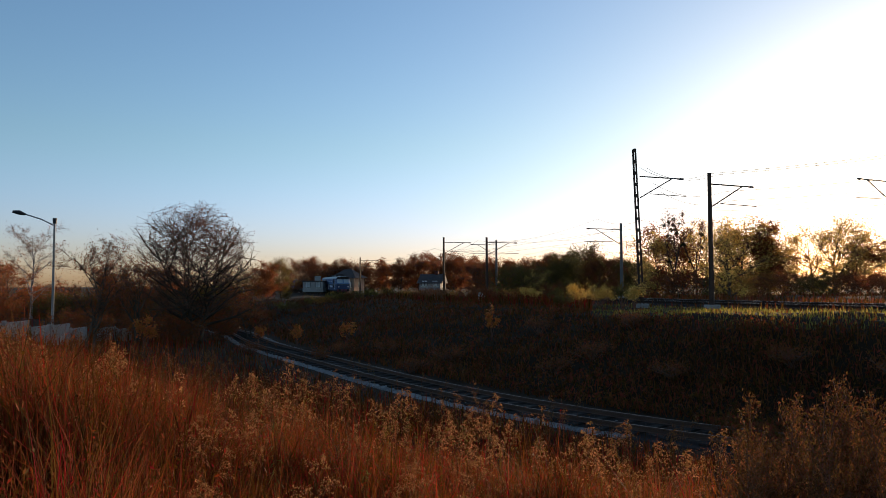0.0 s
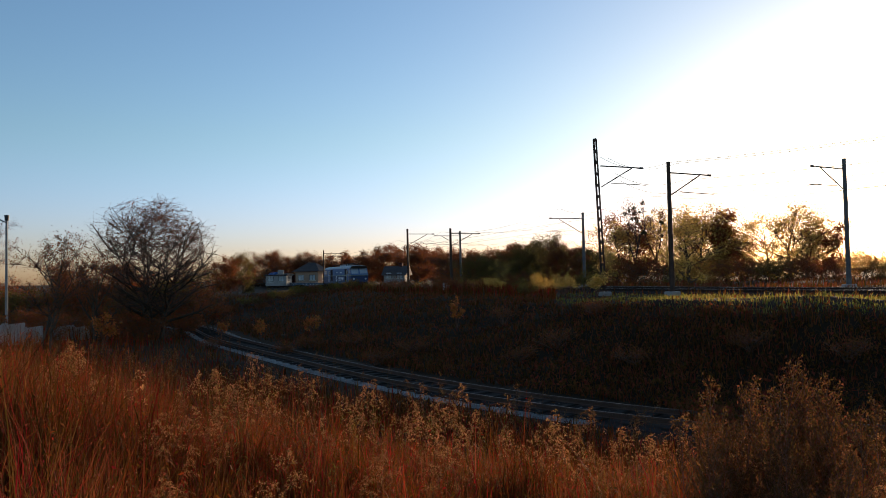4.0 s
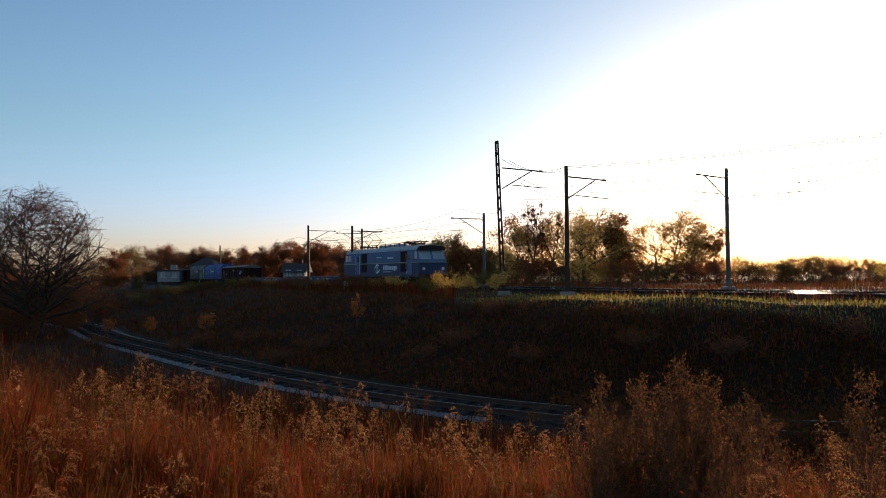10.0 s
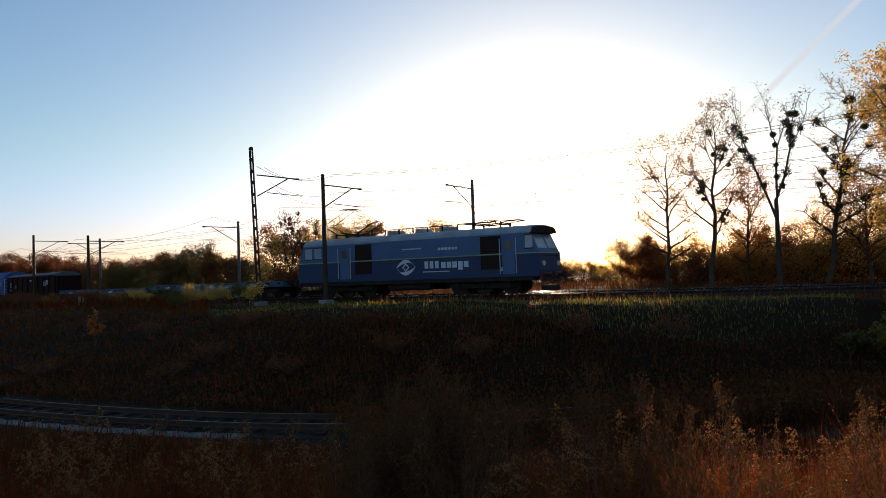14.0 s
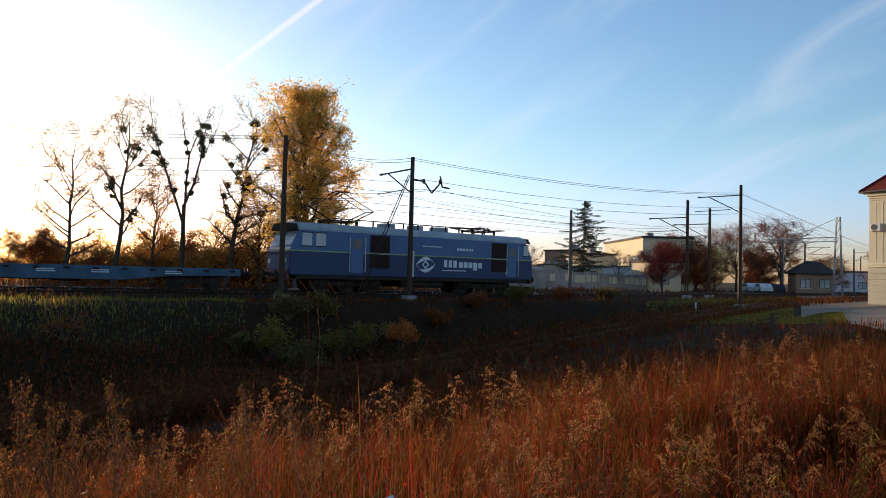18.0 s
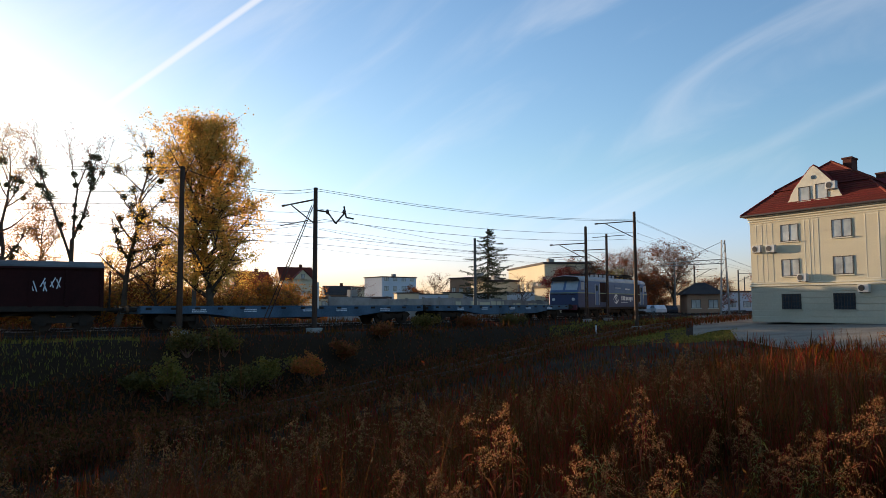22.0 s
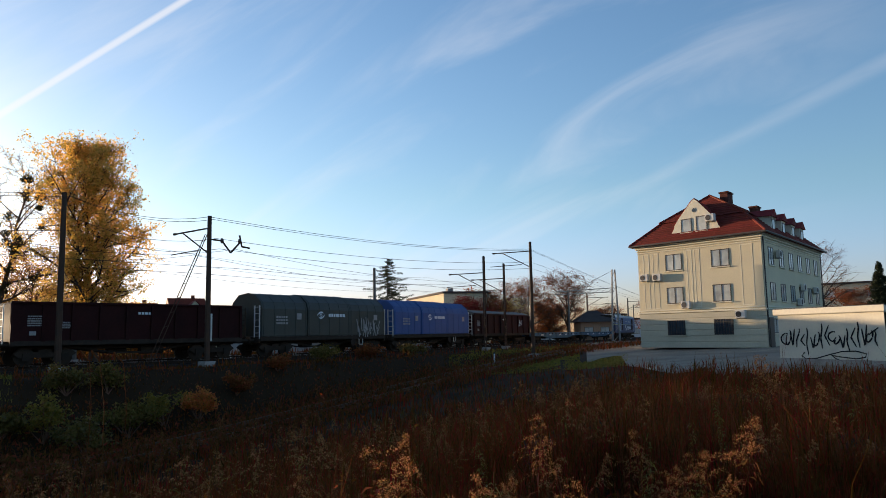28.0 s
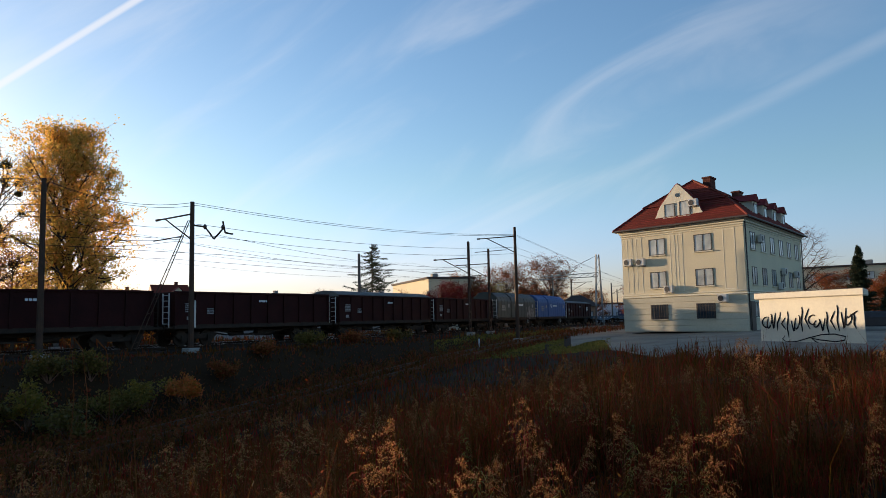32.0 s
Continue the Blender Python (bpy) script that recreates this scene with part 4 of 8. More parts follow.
FAR_MASTS = [
    mast(1.2, 97.7, 3.5, "grey", arm=-1), mast(-8.3, 70.5, 4.65, "grey", arm=-1), mast(-26.3, 55.8, 7.45, "grey", arm=-1),
    mast(-56.6, 55.4, 9.0, "grey", arm=0), mast(-77.8, 68.9, 5.25, "grey", arm=0),
    mast(-92.8, 120.1, 3.2, "grey", arm=0), mast(-94.2, 130.4, 2.9, "grey", arm=-1), mast(-97.2, 140.0, 2.5, "grey", arm=-1), mast(-97.6, 180.0, 2.0, "grey", arm=0),
]


# ---- wires ----
def wire_run(name, label, anchors, sag, r):
    b, pts = Build(), []
    for a, c in zip(anchors[:-1], anchors[1:]):
        a, c = Vector(a), Vector(c)
        n = 8
        pts += [a.lerp(c, k / n) - Vector((0, 0, sag * 4 * (k / n) * (1 - k / n))) for k in range(n)]
    b.tube(pts + [Vector(anchors[-1])], r, 4, caps=False)
    return solid(name, b, M_WIRE, label, "overhead wire", "overhead wires")


SUPPORTS = [-300, -240, -185, -130, -78, -62, -35, -26, 8, 24, 62, 105, 150, 200, 260, 330]
for off, nm in ((0.0, "near"), (4.5, "far")):
    wire_run("contact_wire", "thin dark contact wire over the track", [(*line_at(s, off)[:2], rail_z(s) + 5.55) for s in SUPPORTS], 0.02, 0.013)
    wire_run("messenger_wire", "thin dark messenger wire above the contact wire", [(*line_at(s, off)[:2], rail_z(s) + 6.75) for s in SUPPORTS], 0.75, 0.013)
top_c = MASTS[6][1] + Vector((0, 0, MASTS[6][2]))
top_d = MASTS[5][1] + Vector((0, 0, MASTS[5][2]))
top_1 = MASTS[3][1] + Vector((0, 0, MASTS[3][2]))
top_2 = MASTS[4][1] + Vector((0, 0, MASTS[4][2]))
top_f = MASTS[7][1] + Vector((0, 0, MASTS[7][2]))
top_g = MASTS[9][1] + Vector((0, 0, MASTS[9][2]))
for dz, dx in ((-0.05, 0.0), (-0.12, 0.5), (-1.15, 0.9), (-1.7, 1.3)):
    wire_run("feeder_wire", "slack feeder wire between mast tops", [top_1 + Vector((dx, 0, dz - 1.2)), top_2 + Vector((dx, 0, dz)), top_d + Vector((dx, 0, dz)), top_c + Vector((dx, 0, dz)), top_f + Vector((dx * 0.5, 0, dz - 0.6)), Vector((*line_at(180, -4)[:2], 7.5))], 0.55, 0.014)
for off, z in ((9.0, 7.6), (9.6, 6.9), (10.2, 6.1)):
    wire_run("line_wire", "thin line wire beyond the tracks", [(*line_at(s, off)[:2], rail_z(s) + z) for s in SUPPORTS[3:]], 0.5, 0.009)


def mast_extras():
    """The stay and the jumper bracket of the mast by the wagons, the box on its side."""
    t, base, ht, h = MASTS[6]
    ax, ay = -math.sin(radians(h)), math.cos(radians(h))
    tx, ty = math.cos(radians(h)), math.sin(radians(h))
    b = Build()
    for q in (-0.14, 0.14):
        b.beam((ax * 0.3 + tx * q * 0.4, ay * 0.3 + ty * q * 0.4, ht - 1.0), (ax * 2.0 + tx * (q - 2.2), ay * 2.0 + ty * (q - 2.2), 0.4), 0.045)
    for k in range(9):
        f = (k + 0.5) / 9
        p = Vector((ax * 0.3, ay * 0.3, ht - 1.0)).lerp(Vector((ax * 2.0 - tx * 2.2, ay * 2.0 - ty * 2.2, 0.4)), f)
        b.beam(p + Vector((-tx * 0.13, -ty * 0.13, -0.05)), p + Vector((tx * 0.13, ty * 0.13, 0.05)), 0.03)
    part("stay", b, M_MAST, t, "twin-bar raking stay")
    b = Build()
    for p, q in (((0, 0, ht - 1.3), (0.55, -0.5, ht - 1.35)), ((0.55, -0.5, ht - 1.35), (0.95, -0.85, ht - 2.0)), ((0.95, -0.85, ht - 2.0), (1.35, -1.2, ht - 1.4)), ((1.35, -1.2, ht - 0.95), (1.45, -1.3, ht - 1.6)), ((1.45, -1.3, ht - 1.6), (1.85, -1.6, ht - 1.65))):
        b.tube([p, q], 0.05, 6)
    part("jumper_bracket", b, M_MAST, t, "angled switch bracket with insulators")
    part("notice_plate", Build().box(0.16, -0.12, 2.3, 0.2, 0.06, 1.5), M_AC, t, "tall pale marker plate")
    for q in ((0.55, -0.5, ht - 1.35), (1.35, -1.2, ht - 1.3)):
        part("insulator", Build().tube([Vector(q) + Vector((0, 0, -0.14)), q, Vector(q) + Vector((0, 0, 0.14))], [0.06, 0.11, 0.06], 8), M_INSUL, t)


mast_extras()


def gantry():
    x, y = place_on(-96.25, 112)
    base = 0.1
    ht = EYE + 112 * math.tan(radians(4.7)) - base
    t = thing("signal_gantry", "steel lattice tower with a long boom over the tracks", "gantry", at=Matrix.Translation((x, y, base)))
    h = -21.8
    ax, ay = -math.sin(radians(h)), math.cos(radians(h))
    for sx in (-1, 1):
        for sy in (-1, 1):
            part("leg", Build().beam((sx * 0.55, sy * 0.55, 0), (sx * 0.2, sy * 0.2, ht), 0.12), M_GALV, t)
    n = 9
    for i in range(n):
        b = Build()
        z0, z1 = ht * i / n, ht * (i + 1) / n
        w0, w1 = 0.55 - 0.35 * i / n, 0.55 - 0.35 * (i + 1) / n
        b.beam((-w0, -w0, z0), (w1, -w1, z1), 0.06).beam((w0, -w0, z0), (-w1, -w1, z1), 0.06).beam((-w0, w0, z0), (-w1, -w1, z1), 0.06)
        part("lacing", b, M_GALV, t)
    zb = ht * 0.72
    for q in (-0.3, 0.3):
        part("boom_chord", Build().beam((0, 0, zb + q), (ax * 9.5, ay * 9.5, zb + q * 0.7 - 0.15), 0.1), M_GALV, t)
    for k in range(9):
        part("boom_lacing", Build().beam((ax * k, ay * k, zb + 0.3), (ax * (k + 1), ay * (k + 1), zb - 0.3), 0.05), M_GALV, t)
    part("stay_rod", Build().tube([(0, 0, ht - 0.1), (ax * 6, ay * 6, zb + 0.3)], 0.03, 5), M_GALV, t)


gantry()


# ---- the cream building ----
def window(parent, x, y, z, w, h, face, mullions=1, mat=M_PANE, recess=0.12, bars_on=False):
    """A framed window in a wall, with its pane and frame. face: 'y' for a wall in the plane y, 'x' for a wall in the plane x (its outside towards +x)."""
    def bx(b, u, dz, su, sz, out0, out1):
        mid, thick = (out0 + out1) / 2, abs(out1 - out0)
        if face == "y":
            return b.box(x + u, y - mid, z + dz, su, thick, sz)
        return b.box(x + mid, y + u, z + dz, thick, su, sz)
    fr = Build()
    k = 0.07
    bx(fr, 0, h / 2 - k / 2, w, k, -0.02, 0.05)
    bx(fr, 0, -h / 2 + k / 2, w, k, -0.02, 0.05)
    for s in (-1, 1):
        bx(fr, s * (w / 2 - k / 2), 0, k, h, -0.02, 0.05)
    for m in range(mullions):
        bx(fr, -w / 2 + w * (m + 1) / (mullions + 1), 0, 0.07, h, -0.02, 0.05)
    wd = part("window", fr, M_FRAME, parent, "dark-framed window")
    for m in range(mullions + 1):
        pw = w / (mullions + 1)
        part("pane", bx(Build(), -w / 2 + pw * (m + 0.5), 0, pw - 0.08, h - 0.12, 0.0, 0.02), M_GLASS if bars_on else mat, wd)
    part("sill", bx(Build(), 0, -h / 2 - 0.05, w + 0.2, 0.08, -0.02, 0.14), M_TRIM if not bars_on else M_RENDER_GREY, wd)
    if bars_on:
        g = Build()
        for i in range(7):
            bx(g, -w / 2 + w * (i + 0.5) / 7, 0, 0.03, h, 0.07, 0.10)
        for i in range(3):
            bx(g, 0, -h / 2 + h * (i + 0.5) / 3, w, 0.03, 0.07, 0.10)
        part("window_grille", g, M_FRAME, wd, "dark iron window grille")
    return wd


def ac_unit(parent_at, x, z, y=-0.3):
    t = thing("air_conditioner", "off-white outdoor air conditioner on the facade", "air conditioner", "outdoor air conditioners", at=parent_at @ Matrix.Translation((x, y, z)))
    part("casing", Build().box(0, 0, 0, 0.85, 0.34, 0.62), M_AC, t, bevel=0.03)
    part("fan_guard", Build().wheel((-0.12, -0.18, 0), 0.24, 0.03, 18), M_GRILLE, t, "round dark fan guard")
    for s in (-0.3, 0.3):
        part("bracket", Build().box(s, 0.12, -0.34, 0.05, 0.5, 0.05), M_GALV, t)
    return t


def cream_building():
    """A long three-storey block, its narrow gabled front towards the line and its long side running away from it."""
    W, D, H = 11.9, 21.0, 9.4
    skew = -0.22
    corner = polar(-98.1, 70.5)
    at = pose(corner.x, corner.y, 0.15, 0, 0, -133.8)
    t = thing("cream_building", "cream rendered three-storey building with red hipped tile roof", "building", at=at)
    part("wall", Build().box(W / 2, D / 2, 3.1 + (H - 3.1) / 2, W, D, H - 3.1), M_RENDER, t, "cream rendered upper walls")
    n = 6
    for i in range(n):
        z0 = 3.05 * i / n
        part("rustication_course", Build().box(W / 2, D / 2, z0 + 3.05 / n / 2, W + 0.14, D + 0.14, 3.05 / n - 0.05), M_RENDER_GREY, t, "", bevel=0.02)
    part("base_core", Build().box(W / 2, D / 2, 1.5, W + 0.06, D + 0.06, 3.0), M_RENDER_GREY, t, "grey rusticated base wall")
    part("belt_course", Build().box(W / 2, D / 2, 3.12, W + 0.34, D + 0.34, 0.14), M_TRIM, t, "pale belt course", bevel=0.03)
    part("belt_course", Build().box(W / 2, D / 2, 3.32, W + 0.2, D + 0.2, 0.12), M_TRIM, t, "", bevel=0.03)
    for z, k, hh in ((8.62, 0.12, 0.08), (8.82, 0.2, 0.12), (9.04, 0.34, 0.16), (9.24, 0.56, 0.18)):
        part("cornice", Build().box(W / 2, D / 2, z, W + k, D + k, hh), M_TRIM, t, "pale moulded cornice", bevel=0.03)
    # sunk panels edged by pilaster strips on the front
    for x0, x1 in ((0.6, 1.15), (1.6, 2.15), (5.1, 5.55), (5.85, 6.3), (10.1, 11.1)):
        for x in (x0, x1):
            part("pilaster_strip", Build().box(x, -0.004, 6.0, 0.07, 0.025, 5.0), M_TRIM, t, "", bevel=0.008)
        part("panel_field", Build().box((x0 + x1) / 2, 0.0, 6.0, x1 - x0 - 0.09, 0.01, 4.9), M_RENDER, t)
        for z in (3.52, 8.46):
            part("panel_cap", Build().box((x0 + x1) / 2, -0.005, z, x1 - x0 + 0.12, 0.03, 0.07), M_TRIM, t)
    for x in (3.75, 8.25):
        window(t, x, 0, 7.55, 1.65, 1.45, "y")
        window(t, x, 0, 4.6, 1.65, 1.45, "y")
        window(t, x, -0.07, 1.75, 1.75, 1.3, "y", bars_on=True)
    for k in range(6):
        y = 2.6 + k * 3.25
        window(t, W, y, 7.55, 1.5, 1.5, "x", 1)
        window(t, W, y, 4.6, 1.5, 1.5, "x", 1)
        if k not in (1, 3):
            window(t, W + 0.07, y, 1.75, 1.5, 1.2, "x")
    part("side_door", Build().box(W + 0.08, 1.2, 1.25, 0.12, 1.2, 2.4), M_FRAME, t, "dark side door", bevel=0.02)
    for x, y in ((W + 0.14, 0.14), (W + 0.14, D - 0.2)):
        part("drainpipe", Build().tube([(x, y, 0.1), (x, y, 9.0)], 0.06, 8), M_FRAME, t, "dark drainpipe")
    # roof: bell-cast lower slope, upper slope, long ridge
    o = 0.62
    e = [(-o, -o, 9.36), (W + o, -o, 9.36), (W + o, D + o, 9.36), (-o, D + o, 9.36)]
    q = [(1.9, 1.9, 11.5), (W - 1.9, 1.9, 11.5), (W - 1.9, D - 1.9, 11.5), (1.9, D - 1.9, 11.5)]
    q2 = [(1.7, 1.7, 11.47), (W - 1.7, 1.7, 11.47), (W - 1.7, D - 1.7, 11.47), (1.7, D - 1.7, 11.47)]
    r = [(W / 2, 4.6, 13.9), (W / 2, D - 4.6, 13.9)]
    lower = Build().add(e + q + [(x, y, 9.28) for x, y, z in e], [(0, 1, 5, 4), (1, 2, 6, 5), (2, 3, 7, 6), (3, 0, 4, 7), (4, 5, 6, 7), (11, 10, 9, 8), (0, 8, 9, 1), (1, 9, 10, 2), (2, 10, 11, 3), (3, 11, 8, 0)])
    rf = part("roof", lower, M_TILE, t, "red clay tile roof")
    upper = Build().add(q2 + r, [(0, 1, 4), (1, 2, 5, 4), (2, 3, 5), (3, 0, 4, 5), (3, 2, 1, 0)])
    part("upper_slope", upper, M_TILE, rf, "")
    part("ridge_cap", Build().tube([r[0], r[1]], 0.12, 8), M_TILE, rf)
    for a, c in ((0, 0), (1, 0)):
        part("hip_cap", Build().tube([q2[a], r[c]], 0.1, 6), M_TILE, rf)
        part("hip_cap", Build().tube([e[a], q[a]], 0.1, 6), M_TILE, rf)
    for k in range(1, 11):
        f = k / 11
        b = Build()
        ring = [Vector(a).lerp(Vector(c), f) + Vector((0, 0, 0.015)) for a, c in zip(e, q)]
        for a, c in ((3, 0), (0, 1), (1, 2)):
            b.beam(ring[a], ring[c], 0.06, 0.04)
        part("tile_course", b, M_TILE, rf)
        b = Build()
        ring = [Vector(a).lerp(Vector(c), f) + Vector((0, 0, 0.015)) for a, c in zip(q2[:3], (r[0], r[0], r[1]))]
        for a, c in ((0, 1), (1, 2)):
            b.beam(ring[a], ring[c], 0.06, 0.04)
        part("tile_course", b, M_TILE, rf)
    part("gutter", Build().tube([(-o, D + o, 9.3), (-o, -o, 9.3), (W + o, -o, 9.3), (W + o, D + o, 9.3)], 0.08, 8), M_FRAME, t, "dark eaves gutter")
    # curved gable dormer on the front
    gx = 5.95
    half = [(2.7, 10.0), (2.42, 10.12), (2.2, 10.4), (2.05, 10.8), (1.75, 11.25), (0.95, 12.1), (0.28, 12.8)]
    out = [(-u, w) for u, w in half] + [(0.0, 12.98)] + half[::-1]
    g = part("gable_dormer", Build().prism([(gx + u, w) for u, w in out], 0.35, 0.75, "y"), M_TRIM, t, "cream curved baroque gable")
    part("gable_coping", Build().tube([(gx + u, 0.5, w + 0.04) for u, w in out], 0.09, 6), M_TILE, g, "red tile coping along the gable")
    part("dormer_roof", Build().add([(gx - 1.72, 0.77, 11.2), (gx, 0.77, 12.9), (gx + 1.72, 0.77, 11.2), (gx - 1.72, 3.0, 11.2), (gx, 4.4, 12.9), (gx + 1.72, 3.0, 11.2)], [(0, 1, 4, 3), (1, 2, 5, 4), (0, 2, 1), (3, 4, 5), (0, 3, 5, 2)]), M_TILE, g, "red tile saddle roof")
    window(g, gx - 0.85, 0.35, 10.72, 1.05, 1.2, "y", 0)
    window(g, gx + 0.65, 0.35, 10.76, 1.05, 1.3, "y", 0)
    part("oculus", Build().tube([(gx - 0.05, 0.36, 12.0), (gx - 0.05, 0.31, 12.0)], 0.17, 12), M_GLASS, g, "small dark oval light")
    for x, y, z, s in ((W / 2 + 0.7, 7.4, 12.55, 1.5), (W / 2 + 1.0, 15.6, 12.2, 1.4)):
        c = part("chimney", Build().box(x, y, z + 0.75, 0.8, s, 2.1), M_BRICK, t, "red brick chimney", bevel=0.02)
        part("chimney_cap", Build().box(x, y, z + 1.84, 0.96, s + 0.16, 0.14), M_BRICK, c)
    for k in range(4):
        y = 5.6 + k * 3.4
        d = part("dormer", Build().box(W - 1.3, y, 10.5, 1.8, 1.5, 1.7), M_TRIM, t, "small cream dormer")
        part("dormer_roof", Build().add([(W - 0.2, y - 1.0, 11.25), (W - 0.2, y, 11.95), (W - 0.2, y + 1.0, 11.25), (W - 3.0, y - 1.0, 11.4), (W - 3.4, y, 12.0), (W - 3.0, y + 1.0, 11.4)], [(0, 1, 4, 3), (1, 2, 5, 4), (0, 2, 1), (3, 4, 5), (0, 3, 5, 2)]), M_TILE, d, "red tile dormer roof")
        window(d, W - 0.4, y, 10.5, 1.05, 1.15, "x", 0)
    for ob in t.children_recursive:
        ob.data.transform(Matrix(((1, skew, 0, 0), (0, 1, 0, 0), (0, 0, 1, 0), (0, 0, 0, 1))))
    for x, z, y in ((0.85, 6.35, -0.3), (2.2, 6.3, -0.3), (5.0, 3.72, -0.32), (10.0, 2.75, -0.36), (gx + 1.55, 11.1, 0.12)):
        ac_unit(at, x, z, y)
    lean = math.degrees(math.atan2(1, skew))
    for y, z in ((4.2, 7.8), (10.6, 3.9), (12.2, 5.3), (17.4, 5.2)):
        ac_unit(at @ pose(W, 0, 0, 0, 0, lean), y, z)


cream_building()


def paved_yard():
    azs = np.arange(-94.0, -140.1, -0.5)
    v, f = [], []
    for i, a in enumerate(azs):
        d0 = 43 + 6 * math.sin(a * 0.7) + (13 if a > -97 else 0)
        if a < -102.9:
            d0 = 28.6
        for d in np.geomspace(d0, 120, 22):
            p = polar(a, d)
            v.append((p.x, p.y, 0.0))
    zz = ground_z([p[0] for p in v], [p[1] for p in v])
    v = [(x, y, z + 0.07) for (x, y, _), z in zip(v, zz)]
    n = 22
    for i in range(len(azs) - 1):
        for j in range(n - 1):
            f.append((i * n + j, i * n + j + 1, (i + 1) * n + j + 1, (i + 1) * n + j))
    ob = new("pavement", Build().add(v, f).mesh("pavement", M_PAVE))
    tagged(ob, "worn pale concrete yard beside the building", "pavement", kind="structure")


paved_yard()


def kiosk():
    a, b = polar(-107.5, 36.2), polar(-114.0, 32.6)
    L = (b - a).length
    ang = math.degrees(math.atan2(b.y - a.y, b.x - a.x))
    z0 = min(gz(a.x, a.y), gz(b.x, b.y)) - 0.1
    t = thing("utility_kiosk", "pale rendered flat-roofed kiosk with black scrawl", "kiosk", at=pose(a.x, a.y, z0, 0, 0, ang))
    H = 2.25 - z0
    back = b.normalized() * 2.4
    back.rotate(Euler((0, 0, -radians(ang))))

    def plan(o):
        return [(-o, -o), (L + o, -o), (L + back.x + o, back.y + o), (back.x - o, back.y + o)]

    part("wall", Build().prism(plan(0.0), 0, H, "z"), M_SHED, t, "pale rendered wall", bevel=0.02)
    part("plinth", Build().prism(plan(0.03), 0, 0.44, "z"), M_CONCRETE, t)
    part("roof_slab", Build().prism(plan(0.14), H - 0.01, H + 0.25, "z"), M_SHED, t, "overhanging pale roof slab", bevel=0.03)
    part("roof_felt", Build().prism(plan(0.11), H + 0.254, H + 0.28, "z"), M_ROOF_DARK, t)
    # spray-painted loops, strokes that read as no letters
    rnd = random.Random(12)
    n = 19
    for i in range(n):
        u = 0.30 + i * (L - 0.75) / (n - 1)
        zc = H * (0.53 + 0.05 * math.sin(i * 0.9)) + 0.10 * i / n
        tall = rnd.uniform(0.30, 0.62)
        slant = rnd.uniform(-0.10, 0.22)
        kind = (2, 0, 3, 1, 4, 1, 3, 0, 1, 4)[i % 10]
        pts = []
        for f in np.linspace(0, 1, 15):
            if kind == 0:
                p = (0.15 * math.sin(5.4 * f + 0.6), tall * 0.55 * math.cos(5.4 * f))
            elif kind == 1:
                p = (slant * (1 - 2 * f) + 0.03 * math.sin(8 * f), tall * (1 - 1.9 * f))
            elif kind == 2:
                p = (0.17 * math.cos(7.5 * f), tall * (0.6 - 1.2 * f) + 0.1 * math.sin(7.5 * f))
            elif kind == 3:
                p = (0.24 * (f - 0.5) + slant * 0.4, tall * (abs(2.6 * (f - 0.45)) - 0.75))
            else:
                p = (0.22 * (2 * abs(f - 0.5) - 0.4), tall * (0.8 - 1.5 * f))
            pts.append((u + p[0], -0.010, zc + p[1]))
        part("scrawl_stroke", Build().tube(pts, [(0.012 + 0.024 * math.sin(math.pi * (0.12 + 0.8 * q / 14))) * rnd.uniform(0.75, 1.1) for q in range(15)], 5), M_SPRAY, t, "black spray-paint stroke")
    # the long underline that doubles back, and short rays at its end
    sweeps = [[(0.26, 0.30), (0.23, 0.24), (0.27, 0.185), (0.38, 0.20), (0.50, 0.27), (0.62, 0.33), (0.74, 0.34), (0.83, 0.30), (0.82, 0.24), (0.74, 0.21), (0.60, 0.235), (0.52, 0.26), (0.56, 0.20), (0.62, 0.16)]]
    sweeps += [[(0.86 + 0.02 * q, 0.62 + 0.03 * q), (0.90 + 0.022 * q, 0.66 + 0.035 * q)] for q in range(3)]
    for way in sweeps:
        part("scrawl_stroke", Build().tube([(p[0] * L, -0.010, p[1] * H) for p in way], 0.024, 5), M_SPRAY, t, "black spray-paint flourish")


kiosk()


